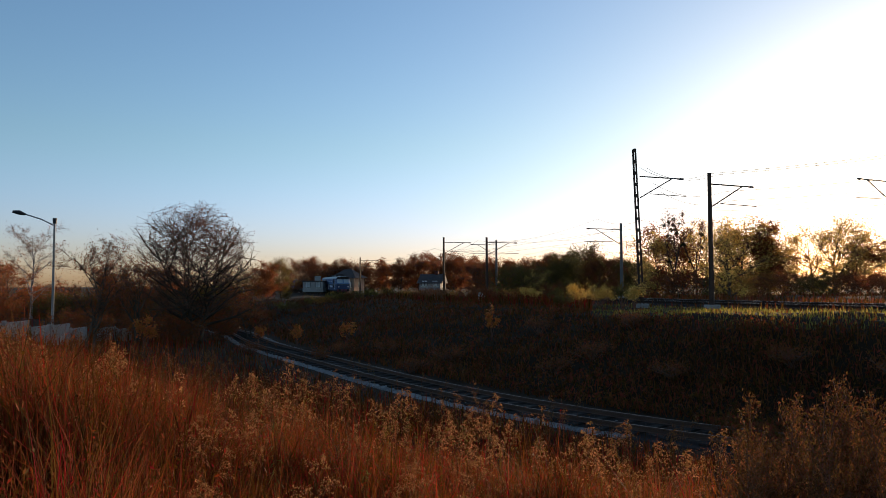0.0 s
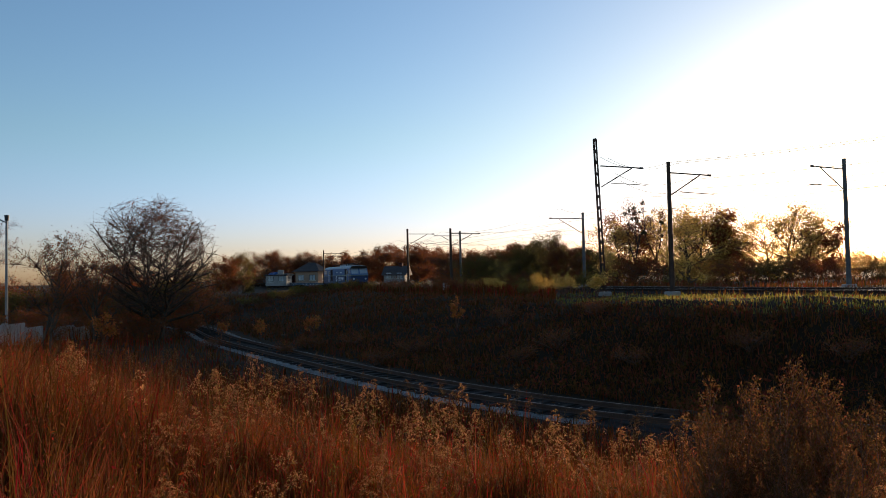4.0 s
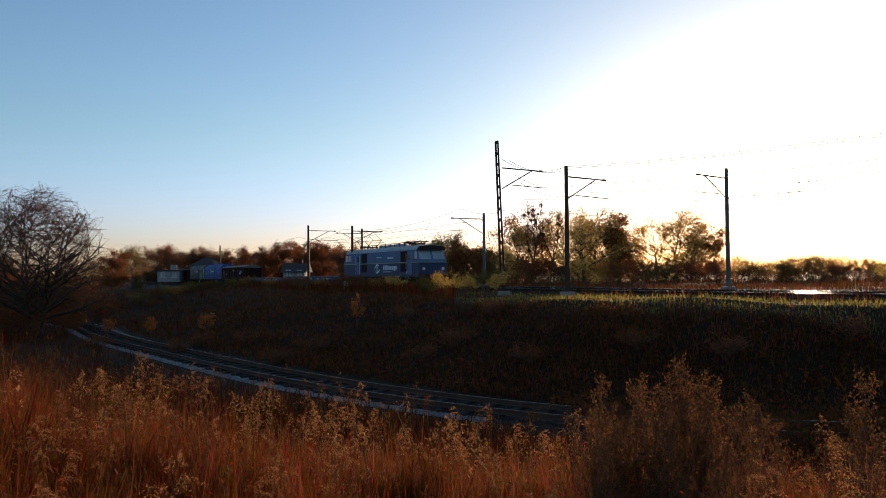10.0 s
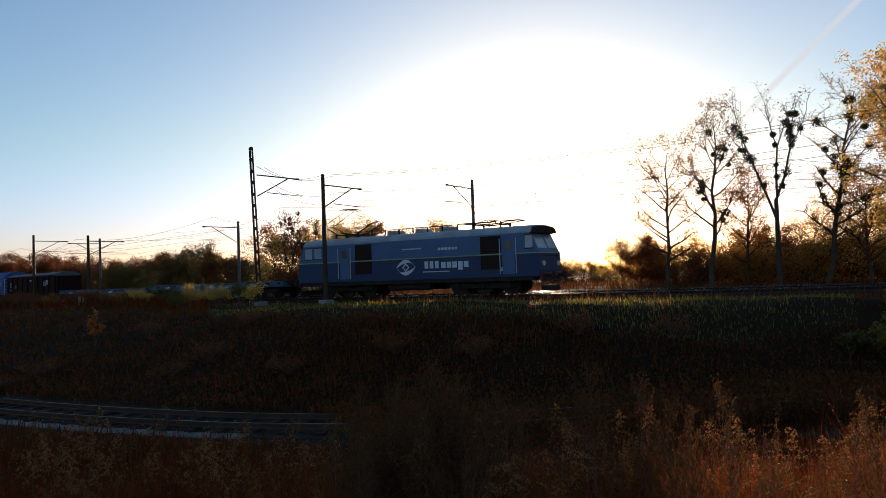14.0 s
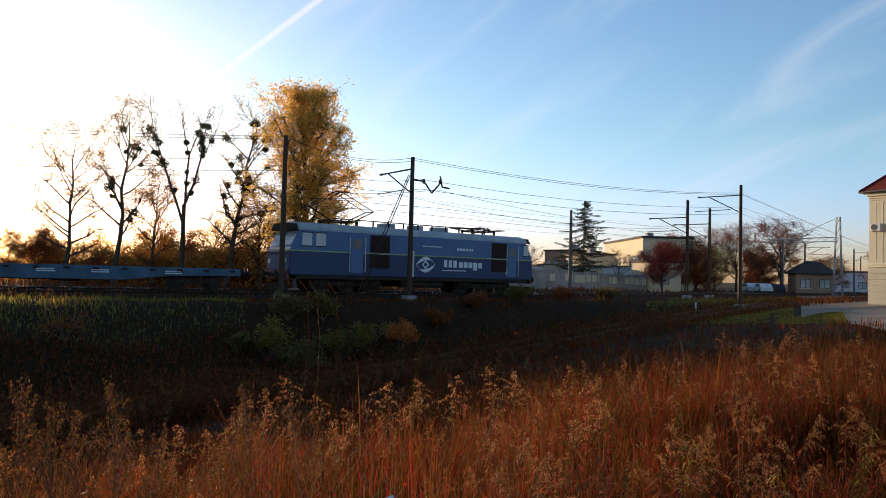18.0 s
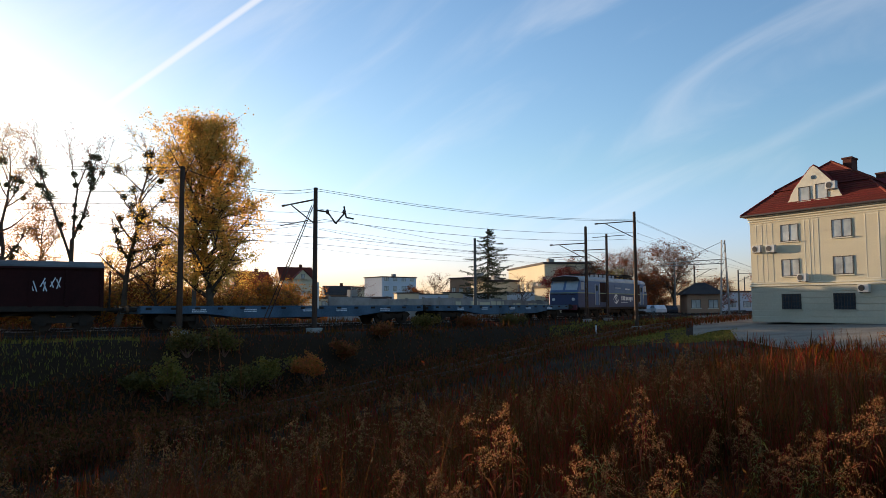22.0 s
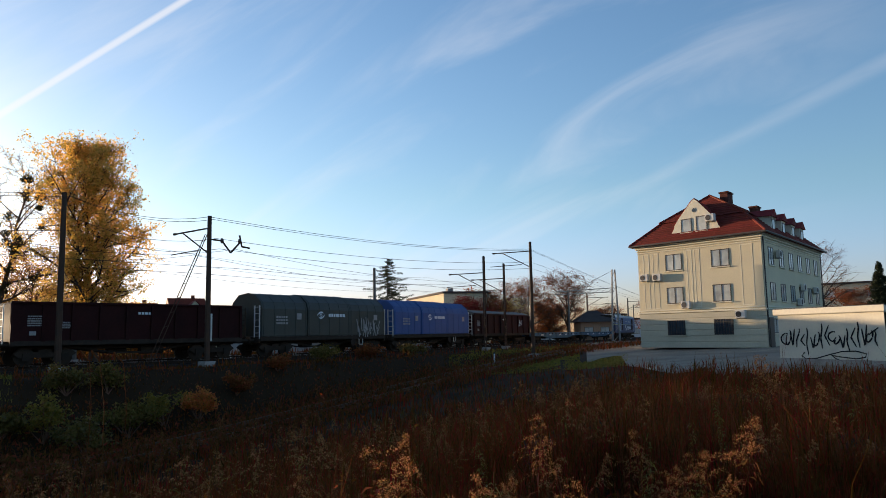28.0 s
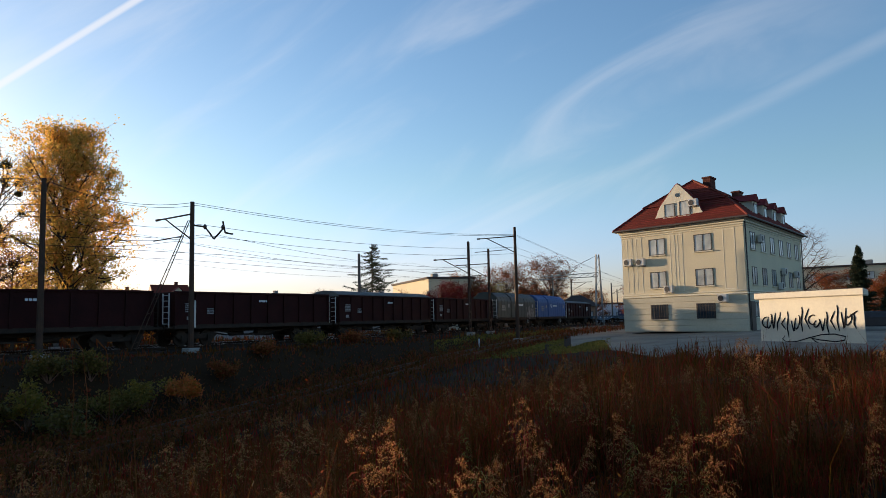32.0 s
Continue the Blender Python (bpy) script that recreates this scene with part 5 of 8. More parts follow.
# ---- distant buildings ----
def house(name, label, category, az, d, width, depth, wall_h, turn, wall_mat, roof, cols, rows, roof_mat=None, base=0.15, group="", storey=3.0):
    """A building seen from afar: walls, a flat, gable or hip roof, windows as parts. turn: degrees between its front and the line of sight."""
    p = polar(az, d)
    face = math.degrees(math.atan2(p.y, p.x)) - 90 + turn
    t = thing(name, label, category, group, at=pose(p.x, p.y, base, 0, 0, face))
    part("wall", Build().box(0, depth / 2, wall_h / 2, width, depth, wall_h), wall_mat, t)
    rm = roof_mat or M_ROOF_DARK
    if roof == "flat":
        part("roof", Build().box(0, depth / 2, wall_h + 0.15, width + 0.5, depth + 0.5, 0.32), rm, t, "flat felted roof", bevel=0.03)
        part("roof_vent", Build().box(width * 0.1, depth / 2, wall_h + 0.8, 1.2, 1.0, 1.1), M_CONCRETE, t)
    elif roof == "gable":
        h = min(width, depth) * 0.42
        o = 0.5
        b = Build().add([(-width / 2 - o, -o, wall_h - 0.1), (width / 2 + o, -o, wall_h - 0.1), (width / 2 + o, depth + o, wall_h - 0.1), (-width / 2 - o, depth + o, wall_h - 0.1), (-width / 2 - o, depth / 2, wall_h + h), (width / 2 + o, depth / 2, wall_h + h)], [(0, 1, 5, 4), (2, 3, 4, 5), (0, 4, 3), (1, 2, 5), (3, 2, 1, 0)])
        part("roof", b, rm, t, "pitched roof")
        part("chimney", Build().box(width * 0.2, depth / 2, wall_h + h, 0.8, 0.6, 1.4), M_BRICK, t, bevel=0.02)
    elif roof == "front_gable":
        h = width * 0.5
        o = 0.4
        b = Build().add([(-width / 2 - o, -o, wall_h - 0.1), (width / 2 + o, -o, wall_h - 0.1), (width / 2 + o, depth, wall_h - 0.1), (-width / 2 - o, depth, wall_h - 0.1), (0, -o, wall_h + h), (0, depth, wall_h + h)], [(0, 4, 5, 3), (1, 2, 5, 4), (2, 3, 5), (3, 2, 1, 0)])
        part("roof", b, rm, t, "steep pitched roof")
        part("gable_wall", Build().add([(-width / 2, 0, wall_h - 0.05), (width / 2, 0, wall_h - 0.05), (0, 0, wall_h + h * 0.95), (-width / 2, 0.3, wall_h - 0.05), (width / 2, 0.3, wall_h - 0.05), (0, 0.3, wall_h + h * 0.95)], [(0, 1, 2), (5, 4, 3), (0, 3, 4, 1), (1, 4, 5, 2), (2, 5, 3, 0)]), wall_mat, t)
        window(t, 0, -0.02, wall_h + h * 0.3, 0.9, 1.1, "y", 1)
    elif roof == "hip":
        h = min(width, depth) * 0.35
        o = 0.7
        b = Build().add([(-width / 2 - o, -o, wall_h - 0.1), (width / 2 + o, -o, wall_h - 0.1), (width / 2 + o, depth + o, wall_h - 0.1), (-width / 2 - o, depth + o, wall_h - 0.1), (-width * 0.15, depth / 2, wall_h + h), (width * 0.15, depth / 2, wall_h + h)], [(0, 1, 5, 4), (2, 3, 4, 5), (0, 4, 3), (1, 2, 5), (3, 2, 1, 0)])
        part("roof", b, rm, t, "hipped roof")
    for r in range(rows):
        for c in range(cols):
            x = -width / 2 + width * (c + 0.5) / cols
            window(t, x, 0.0, 1.6 + r * storey, min(1.5, width / cols * 0.55), 1.35, "y", 1)
    nside = max(1, int(depth / 3.2))
    for r in range(rows):
        for c in range(nside):
            window(t, width / 2, depth * (c + 0.5) / nside, 1.6 + r * storey, 1.2, 1.35, "x", 1)
    return t


house("office_building", "long cream two-storey office block with flat dark roof", "office building", -81.67, 127, 22.8, 7.7, 8.0, -74.5, M_OFFICE, "flat", 8, 2)
house("low_annex", "low cream annex before the office block", "annex", -83.0, 106, 4.6, 5, 4.0, -60, M_OFFICE, "flat", 2, 1)
house("office_annex", "white windowless annex with pale flat roof", "annex", -78.0, 122, 5.5, 6, 5.4, -66, M_OFFICE, "flat", 0, 0)
house("brick_store", "brown brick store with flat roof beyond the wall", "store", -77.0, 150, 8.0, 8, 7.0, -40, M_OLDHOUSE, "flat", 4, 2)
house("apartment_block", "white panel apartment block with flat roof", "apartment block", -71.9, 230, 13, 10, 11.0, 35, M_BLOCK, "flat", 4, 4, base=-0.5)
house("apartment_block", "pale long apartment block with flat roof", "apartment block", -69.9, 260, 24, 10, 8.6, 50, M_OFFICE, "flat", 8, 3, base=-0.5)
house("gabled_house", "cream house with steep red tile roof", "house", -64.1, 190, 8.0, 8, 8.3, 12, M_OFFICE, "gable", 3, 2, M_TILE)
house("house_wing", "cream gabled wing with tall narrow windows", "house", -64.5, 188, 5.0, 3, 8.3, 12, M_OFFICE, "front_gable", 3, 2, M_TILE)
house("gabled_house", "old brick house with red tile roof and white bay", "house", -60.9, 185, 8.6, 8, 6.9, 18, M_OLDHOUSE, "gable", 4, 2, M_TILE)
house("small_house", "low dark-roofed house beyond the sheds", "house", -67.2, 200, 6.6, 6, 4.6, 10, M_OLDHOUSE, "gable", 3, 1, M_ROOF_DARK)
house("low_shed", "long low pale shed with flat roof", "shed", -68.5, 108, 12, 6, 2.6, 30, M_OFFICE, "flat", 5, 1)
house("signal_box", "small signal box with dark hipped roof", "signal box", -94.85, 122, 5.2, 6, 3.2, 12, M_OLDHOUSE, "hip", 2, 1, base=0.2)
house("roadside_house", "cream tenement with pale flat roof", "house", -113.3, 150, 22, 12, 9.3, -10, M_OFFICE, "flat", 7, 3, base=0.2)
house("low_shed", "low pale building beyond the station tracks", "shed", -98.2, 175, 18, 8, 4.2, 10, M_BLOCK, "flat", 6, 1, base=0.2)
house("white_house", "small house with dark hipped roof", "house", 13.1, 178, 5.8, 6, 3.2, -25, M_OLDHOUSE, "hip", 2, 1, base=0.4)
house("white_house", "low pale outbuilding with flat roof", "house", 15.4, 168, 4.6, 5, 2.2, -15, M_CONCRETE, "flat", 2, 1, base=0.3)
house("cottage", "pale cottage with grey pitched roof", "house", 6.4, 165, 4.8, 5, 1.7, -15, M_CONCRETE, "gable", 2, 1, base=0.5)


def wall_of_panels(name, label, pts, h, mat, pan):
    """A wall along points, of separate panels between posts."""
    t = thing(name, label, "concrete wall")
    for (x0, y0), (x1, y1) in zip(pts[:-1], pts[1:]):
        L = math.hypot(x1 - x0, y1 - y0)
        n = max(1, round(L / pan))
        ang = math.degrees(math.atan2(y1 - y0, x1 - x0))
        for k in range(n):
            f = (k + 0.5) / n
            x, y = x0 + (x1 - x0) * f, y0 + (y1 - y0) * f
            z = gz(x, y) - 0.2
            part("wall_panel", Build().box(x, y, z + (h + 0.2) / 2, L / n - 0.03, 0.14, h + 0.2, ang), mat, t, "", bevel=0.015)
            xp, yp = x0 + (x1 - x0) * k / n, y0 + (y1 - y0) * k / n
            part("wall_post", Build().box(xp, yp, z + (h + 0.3) / 2, 0.2, 0.22, h + 0.3, ang), mat, t)
    return t


def flat_pts(*pairs):
    return [tuple(polar(a, d).xy) for a, d in pairs]


YARD_WALL = [(-66.5, 72), (-75, 84), (-85.6, 112)]


def wall_patches():
    """Pale rectangles of paint along the upper half of the yard wall, as on its face to the line."""
    rnd = random.Random(21)
    t = thing("paint_patch_row", "pale yellow overpainted rectangles on the yard wall", "paint patch")
    (a0, d0), (a1, d1) = YARD_WALL[1:]
    p, q = polar(a0, d0), polar(a1, d1)
    ang = math.degrees(math.atan2(q.y - p.y, q.x - p.x))
    n = Vector((math.sin(radians(ang)), -math.cos(radians(ang)), 0))
    f = 0.09
    while f < 0.96:
        w = rnd.choice((0.7, 1.0, 1.6, 2.2))
        c = p.lerp(q, f + 0.5 * w / (q - p).length) + n * 0.085
        z = gz(c.x, c.y)
        part("paint_patch", Build().box(c.x, c.y, z + 1.55, w, 0.02, 0.85 + rnd.uniform(-0.12, 0.08), ang), M_PATCH, t)
        f += (w + rnd.choice((0.25, 0.3, 0.9, 2.0))) / (q - p).length


def garages():
    """A row of small lock-up garages behind the wall."""
    rnd = random.Random(22)
    for k in range(9):
        az = -71.6 - k * 1.18
        p = polar(az, 100 + k * 2.2)
        t = thing("garage", "small pale lock-up garage with dark flat roof", "garage", "row of garages", at=pose(p.x, p.y, 0.1, 0, 0, -90 - az * -1 + 12))
        h = 3.15 + 0.05 * k + rnd.uniform(-0.1, 0.1)
        part("wall", Build().box(0, 1.5, h / 2, 2.1, 3, h), M_BLOCK if k % 3 else M_OFFICE, t, bevel=0.02)
        part("roof", Build().box(0, 1.5, h + 0.06, 2.3, 3.3, 0.14), M_ROOF_DARK, t)
        part("door", Build().box(0, -0.02, 1.1, 1.7, 0.06, 2.1), M_GALV, t, "grey sheet door")


wall_of_panels("yard_wall", "long pale concrete panel wall beyond the tracks", flat_pts(*YARD_WALL), 2.35, M_CONCRETE, 2.6)
wall_patches()
garages()
wall_of_panels("bank_wall", "weathered pale concrete wall among dry grass", flat_pts((39.5, 40), (31.2, 54)), 1.2, M_CONCRETE, 2.4)
wall_of_panels("bank_wall", "weathered low concrete wall below the trees", flat_pts((30.4, 58), (28.3, 62)), 1.0, M_CONCRETE, 2.4)


def street_lamp():
    p = polar(33.3, 62)
    z0 = gz(p.x, p.y) - 0.1
    ht = EYE + 62 * math.tan(radians(4.4)) - z0
    t = thing("street_lamp", "tall street lamp with curved arm and lamp head", "street lamp", at=Matrix.Translation((p.x, p.y, z0)))
    part("post", Build().tube([(0, 0, 0), (0, 0, ht)], [0.11, 0.07], 10), M_CONCRETE, t, "pale tapered post")
    q = Vector((-0.83, -0.55, 0))
    part("arm", Build().tube([(0, 0, ht - 0.2), q * 0.9 + Vector((0, 0, ht + 0.25)), q * 2.0 + Vector((0, 0, ht + 0.6))], 0.045, 8), M_GALV, t)
    part("lamp_head", Build().tube([q * 1.9 + Vector((0, 0, ht + 0.56)), q * 2.3 + Vector((0, 0, ht + 0.68)), q * 2.75 + Vector((0, 0, ht + 0.74))], [0.08, 0.17, 0.1], 10), M_GRILLE, t, "dark lamp head")
    part("photocell", Build().tube([(0.02, 0, ht - 0.05), (0.02, 0, ht + 0.35)], [0.14, 0.16], 10), M_GRILLE, t)


street_lamp()


def car(az, d, turn, mat, label):
    p = polar(az, d)
    t = thing("parked_car", label, "car", "parked cars", at=pose(p.x, p.y, gz(p.x, p.y), 0, 0, turn))
    o = [(-2.1, 0.35), (2.1, 0.35), (2.15, 0.7), (1.95, 0.86), (1.0, 0.95), (0.45, 1.42), (-1.1, 1.46), (-1.85, 0.98), (-2.12, 0.9)]
    part("body", Build().prism(o, -0.82, 0.82, "y"), mat, t, bevel=0.05)
    part("glasshouse", Build().prism([(0.9, 0.97), (0.42, 1.36), (-1.05, 1.4), (-1.7, 1.0)], -0.84, 0.84, "y"), M_GLASS, t, "dark windows")
    for x in (-1.3, 1.3):
        for y in (-0.78, 0.78):
            w = part("wheel", Build().wheel((x, y, 0.31), 0.31, 0.2), M_TYRE, t)
            part("rim", Build().wheel((x, y * 1.02, 0.31), 0.18, 0.19, 12), M_GALV, w)
    for s in (-0.6, 0.6):
        part("headlight", Build().box(2.12, s, 0.72, 0.06, 0.3, 0.13), M_AC, t)


car(-90.6, 118, 20, M_CAR_WHITE, "white car parked beyond the tracks")
car(-91.5, 116, 15, M_CAR_WHITE, "white van-like car parked beyond the tracks")
car(-92.4, 120, 10, M_CAR_DARK, "dark car parked beyond the tracks")
car(-114.4, 62, 70, M_CAR_DARK, "dark car parked on the asphalt yard")
car(-115.8, 75, 60, M_CAR_DARK, "dark car parked on the asphalt yard")

# small lineside things
for q_az, q_d in ((-87.0, 60),):
    q_p = polar(q_az, q_d)
    q_t = thing("lineside_marker", "small white lineside marker post", "marker post", "lineside markers", at=Matrix.Translation((q_p.x, q_p.y, gz(q_p.x, q_p.y) - 0.05)))
    part("post", Build().box(0, 0, 0.4, 0.12, 0.12, 0.8), M_WHITE, q_t, bevel=0.015)
    part("cap", Build().box(0, 0, 0.84, 0.16, 0.16, 0.08), M_GRILLE, q_t)
q_p = polar(2.3, 72)
q_t = thing("relay_cabinet", "pale grey lineside relay cabinet in tall weeds", "cabinet", at=pose(q_p.x, q_p.y, gz(q_p.x, q_p.y), 0, 0, -20))
part("body", Build().box(0, 0, 0.45, 0.7, 0.45, 0.9), M_AC, q_t, bevel=0.02)
part("door", Build().box(0, -0.235, 0.45, 0.6, 0.03, 0.75), M_AC, q_t, bevel=0.01)
part("cabinet_roof", Build().box(0, 0, 0.93, 0.8, 0.55, 0.06), M_GALV, q_t)


# ---- plants ----
def prisms(p0, p1, r0, r1, n):
    """Vertices and triangles of many tapered n-sided sticks."""
    p0, p1 = np.asarray(p0, float), np.asarray(p1, float)
    r0, r1 = np.asarray(r0, float)[:, None], np.asarray(r1, float)[:, None]
    d = p1 - p0
    d /= np.linalg.norm(d, axis=1)[:, None] + 1e-9
    ref = np.where(np.abs(d[:, 2:3]) < 0.9, np.array([[0.0, 0, 1]]), np.array([[1.0, 0, 0]]))
    u = np.cross(d, ref)
    u /= np.linalg.norm(u, axis=1)[:, None] + 1e-9
    w = np.cross(d, u)
    vs = []
    for p, r in ((p0, r0), (p1, r1)):
        for k in range(n):
            a = 2 * math.pi * k / n
            vs.append(p + (u * math.cos(a) + w * math.sin(a)) * r)
    v = np.stack(vs, 1)
    base = np.arange(len(p0))[:, None] * (2 * n)
    t = []
    for k in range(n):
        a, b = k, (k + 1) % n
        t += [np.concatenate([base + a, base + b, base + n + b], 1), np.concatenate([base + a, base + n + b, base + n + a], 1)]
    return v.reshape(-1, 3), np.concatenate(t)


def leaf_quads(rng, pts, size, flat=0.0, wide=0.33):
    """A small pointed leaf of two triangles at each point, turned at random."""
    n = len(pts)
    s = size * rng.uniform(0.6, 1.3, (n, 1))
    a = rng.normal(size=(n, 3))
    a[:, 2] *= 1 - flat
    a /= np.linalg.norm(a, axis=1)[:, None]
    b = np.cross(a, rng.normal(size=(n, 3)))
    b /= np.linalg.norm(b, axis=1)[:, None] + 1e-9
    c = np.asarray(pts)
    v = np.stack([c - a * s * 0.5, c + b * s * wide, c + a * s * 0.5, c - b * s * wide], 1).reshape(-1, 3)
    o = np.arange(n)[:, None] * 4
    t = np.concatenate([np.concatenate([o, o + 1, o + 2], 1), np.concatenate([o, o + 2, o + 3], 1)])
    return v, t


def merge(parts_):
    vs, ts, o = [], [], 0
    for v, t in parts_:
        vs.append(v)
        ts.append(t + o)
        o += len(v)
    return np.concatenate(vs), np.concatenate(ts)


def skeleton(rng, height, spread, trunk_r, limbs, f0, rise, kids, twigs, shape, stems=1, droop=0.0):
    """Sticks of a tree: lists of (p0, p1, r0, r1) for wood and for twigs. rise: how steeply limbs climb; shape: crown reach by height."""
    wood, fine = [], []
    for st in range(stems):
        lean = rng.normal(0, 0.05 if stems == 1 else 0.16, 2)
        base = np.array([*(rng.normal(0, 0.0 if stems == 1 else 0.35, 2)), -0.3])
        n = 7
        tr = [base]
        for k in range(1, n + 1):
            tr.append(base + np.array([lean[0] * height * k / n, lean[1] * height * k / n, (height * 0.93 + 0.3) * k / n]) + np.array([*rng.normal(0, 0.006 * height, 2), 0]))
        tr = np.array(tr)
        rad = trunk_r * (1 - 0.88 * np.arange(n + 1) / n) / (1 if stems == 1 else 1.5)
        for k in range(n):
            wood.append((tr[k], tr[k + 1], rad[k], rad[k + 1]))
        m = limbs // stems
        for i in range(m):
            f = f0 + (0.97 - f0) * (i + rng.uniform(0, 0.8)) / m
            kk = min(int(f * n), n - 1)
            p = tr[kk] + (tr[kk + 1] - tr[kk]) * (f * n - kk)
            az = i * 2.4 + rng.uniform(-0.5, 0.5) + st * 1.3
            reach = spread * shape(f) * rng.uniform(0.75, 1.12)
            el = rise * rng.uniform(0.75, 1.2) * (0.7 + 0.5 * f)
            d = np.array([math.cos(az) * math.cos(el), math.sin(az) * math.cos(el), math.sin(el)])
            r = max(0.02, trunk_r * (1 - f) * 0.55 + 0.02)
            pts = [p]
            ns = 5
            for k in range(ns):
                d = d + np.array([0, 0, 0.10 - droop]) + rng.normal(0, 0.10, 3)
                d /= np.linalg.norm(d)
                pts.append(pts[-1] + d * reach / ns)
            for k in range(ns):
                wood.append((pts[k], pts[k + 1], r * (1 - k / ns * 0.8), r * (1 - (k + 1) / ns * 0.8)))
            for c in range(kids):
                g = rng.uniform(0.25, 1.0) * ns
                j = min(int(g), ns - 1)
                q = pts[j] + (pts[j + 1] - pts[j]) * (g - j)
                dd = (pts[j + 1] - pts[j]) / np.linalg.norm(pts[j + 1] - pts[j])
                e = dd * 0.7 + rng.normal(0, 0.55, 3) + np.array([0, 0, 0.25 - droop * 2])
                e /= np.linalg.norm(e)
                L = reach * rng.uniform(0.22, 0.45)
                q1 = q + e * L * 0.5
                q2 = q1 + (e + np.array([0, 0, 0.2 - droop * 3]) + rng.normal(0, 0.2, 3)) * L * 0.45
                wood.append((q, q1, r * 0.4, r * 0.26))
                wood.append((q1, q2, r * 0.26, 0.008))
                for _ in range(twigs):
                    a = q + (q1 - q) * rng.uniform(0.2, 1) if rng.random() < 0.5 else q1 + (q2 - q1) * rng.uniform(0, 1)
                    w = e * 0.6 + rng.normal(0, 0.6, 3) + np.array([0, 0, 0.3 - droop * 4])
                    w /= np.linalg.norm(w)
                    fine.append((a, a + w * L * rng.uniform(0.3, 0.7), 0.013, 0.005))
    # bring the whole to the height and reach asked for
    zmax = max(x[1][2] for x in fine)
    rr = np.sort([math.hypot(x[1][0], x[1][1]) for x in fine])[int(len(fine) * 0.93)]
    k = np.array([spread / rr, spread / rr, height / zmax])
    return [(a * k, b * k, c, e) for a, b, c, e in wood], [(a * k, b * k, c, e) for a, b, c, e in fine]


def forked(rng, height, spread, trunk_r, fork, arms, splits, kids, twigs, lift=0.0):
    """Sticks of an open tree: a short trunk that forks into rising limbs, which fork again; also the points where clumps may sit. lift: how far the side shoots turn upwards."""
    wood, fine, seats = [], [], []

    def limb(p, d, length, r, level):
        n = 4
        pts = [p]
        for k in range(n):
            d = d + np.array([0, 0, 0.10]) + rng.normal(0, 0.10, 3)
            d = d / np.linalg.norm(d)
            pts.append(pts[-1] + d * length / n)
        taper = 0.55 if level < splits else 0.25
        for k in range(n):
            wood.append((pts[k], pts[k + 1], r * (1 - (1 - taper) * k / n), r * (1 - (1 - taper) * (k + 1) / n)))
        seats.extend(pts[1:] if level == 0 else pts[:-1])
        for c in range(kids if level else kids // 2 + 2):
            g = rng.uniform(0.15, 1.0) * n
            j = min(int(g), n - 1)
            q = pts[j] + (pts[j + 1] - pts[j]) * (g - j)
            e = d * (0.45 + 0.5 * lift) + rng.normal(0, 0.6 - 0.25 * lift, 3) + np.array([0, 0, 0.12 + 0.3 * lift])
            e /= np.linalg.norm(e)
            L = length * rng.uniform(0.2, 0.5)
            m = q + e * L * 0.5
            x = m + (e + rng.normal(0, 0.25, 3)) * L * 0.5
            wood.append((q, m, max(0.012, r * 0.3), 0.011))
            wood.append((m, x, 0.011, 0.007))
            for _ in range(twigs):
                a = q + (m - q) * rng.uniform(0.3, 1) if rng.random() < 0.4 else m + (x - m) * rng.uniform(0, 1)
                w = e * 0.6 + rng.normal(0, 0.6, 3)
                w /= np.linalg.norm(w)
                fine.append((a, a + w * L * rng.uniform(0.25, 0.6), 0.011, 0.005))
        if level < splits:
            m = 2 if rng.random() < 0.6 else 3
            turn = rng.uniform(0, 6.28)
            for i in range(m):
                a = turn + i * 6.28 / m
                out = np.array([math.cos(a), math.sin(a), 0.0])
                e = d + out * rng.uniform(0.22, 0.5)
                limb(pts[-1], e / np.linalg.norm(e), length * rng.uniform(0.6, 0.85), r * taper * 0.85, level + 1)

    base = np.array([0, 0, -0.3])
    top = np.array([*rng.normal(0, 0.02 * height, 2), height * fork])
    wood.append((base, (base + top) / 2, trunk_r, trunk_r * 0.85))
    wood.append(((base + top) / 2, top, trunk_r * 0.85, trunk_r * 0.75))
    turn = rng.uniform(0, 6.28)
    for i in range(arms):
        a = turn + i * 6.28 / arms + rng.normal(0, 0.2)
        d = np.array([math.cos(a) * 0.5, math.sin(a) * 0.5, 1.0])
        limb(top * rng.uniform(0.75, 1.0), d / np.linalg.norm(d), height * 0.30 * rng.uniform(0.8, 1.15), trunk_r * 0.55, 0)
    zmax = max(x[1][2] for x in fine)
    rr = np.sort([math.hypot(x[1][0], x[1][1]) for x in fine])[int(len(fine) * 0.93)]
    k = np.array([spread / rr, spread / rr, height / zmax])
    seats = [s * k for s in seats if s[2] > 0.4 * zmax]
    return [(a * k, b * k, c, e) for a, b, c, e in wood], [(a * k, b * k, c, e) for a, b, c, e in fine], seats


ROUND = lambda f: 0.55 + 0.55 * math.sin(math.pi * min(1, max(0, (f - 0.1) / 0.95)))
COLUMN = lambda f: 0.45 + 0.65 * math.sin(math.pi * min(1, max(0, f * 0.95 - 0.05)))
FAN = lambda f: 1.15 - 0.5 * f


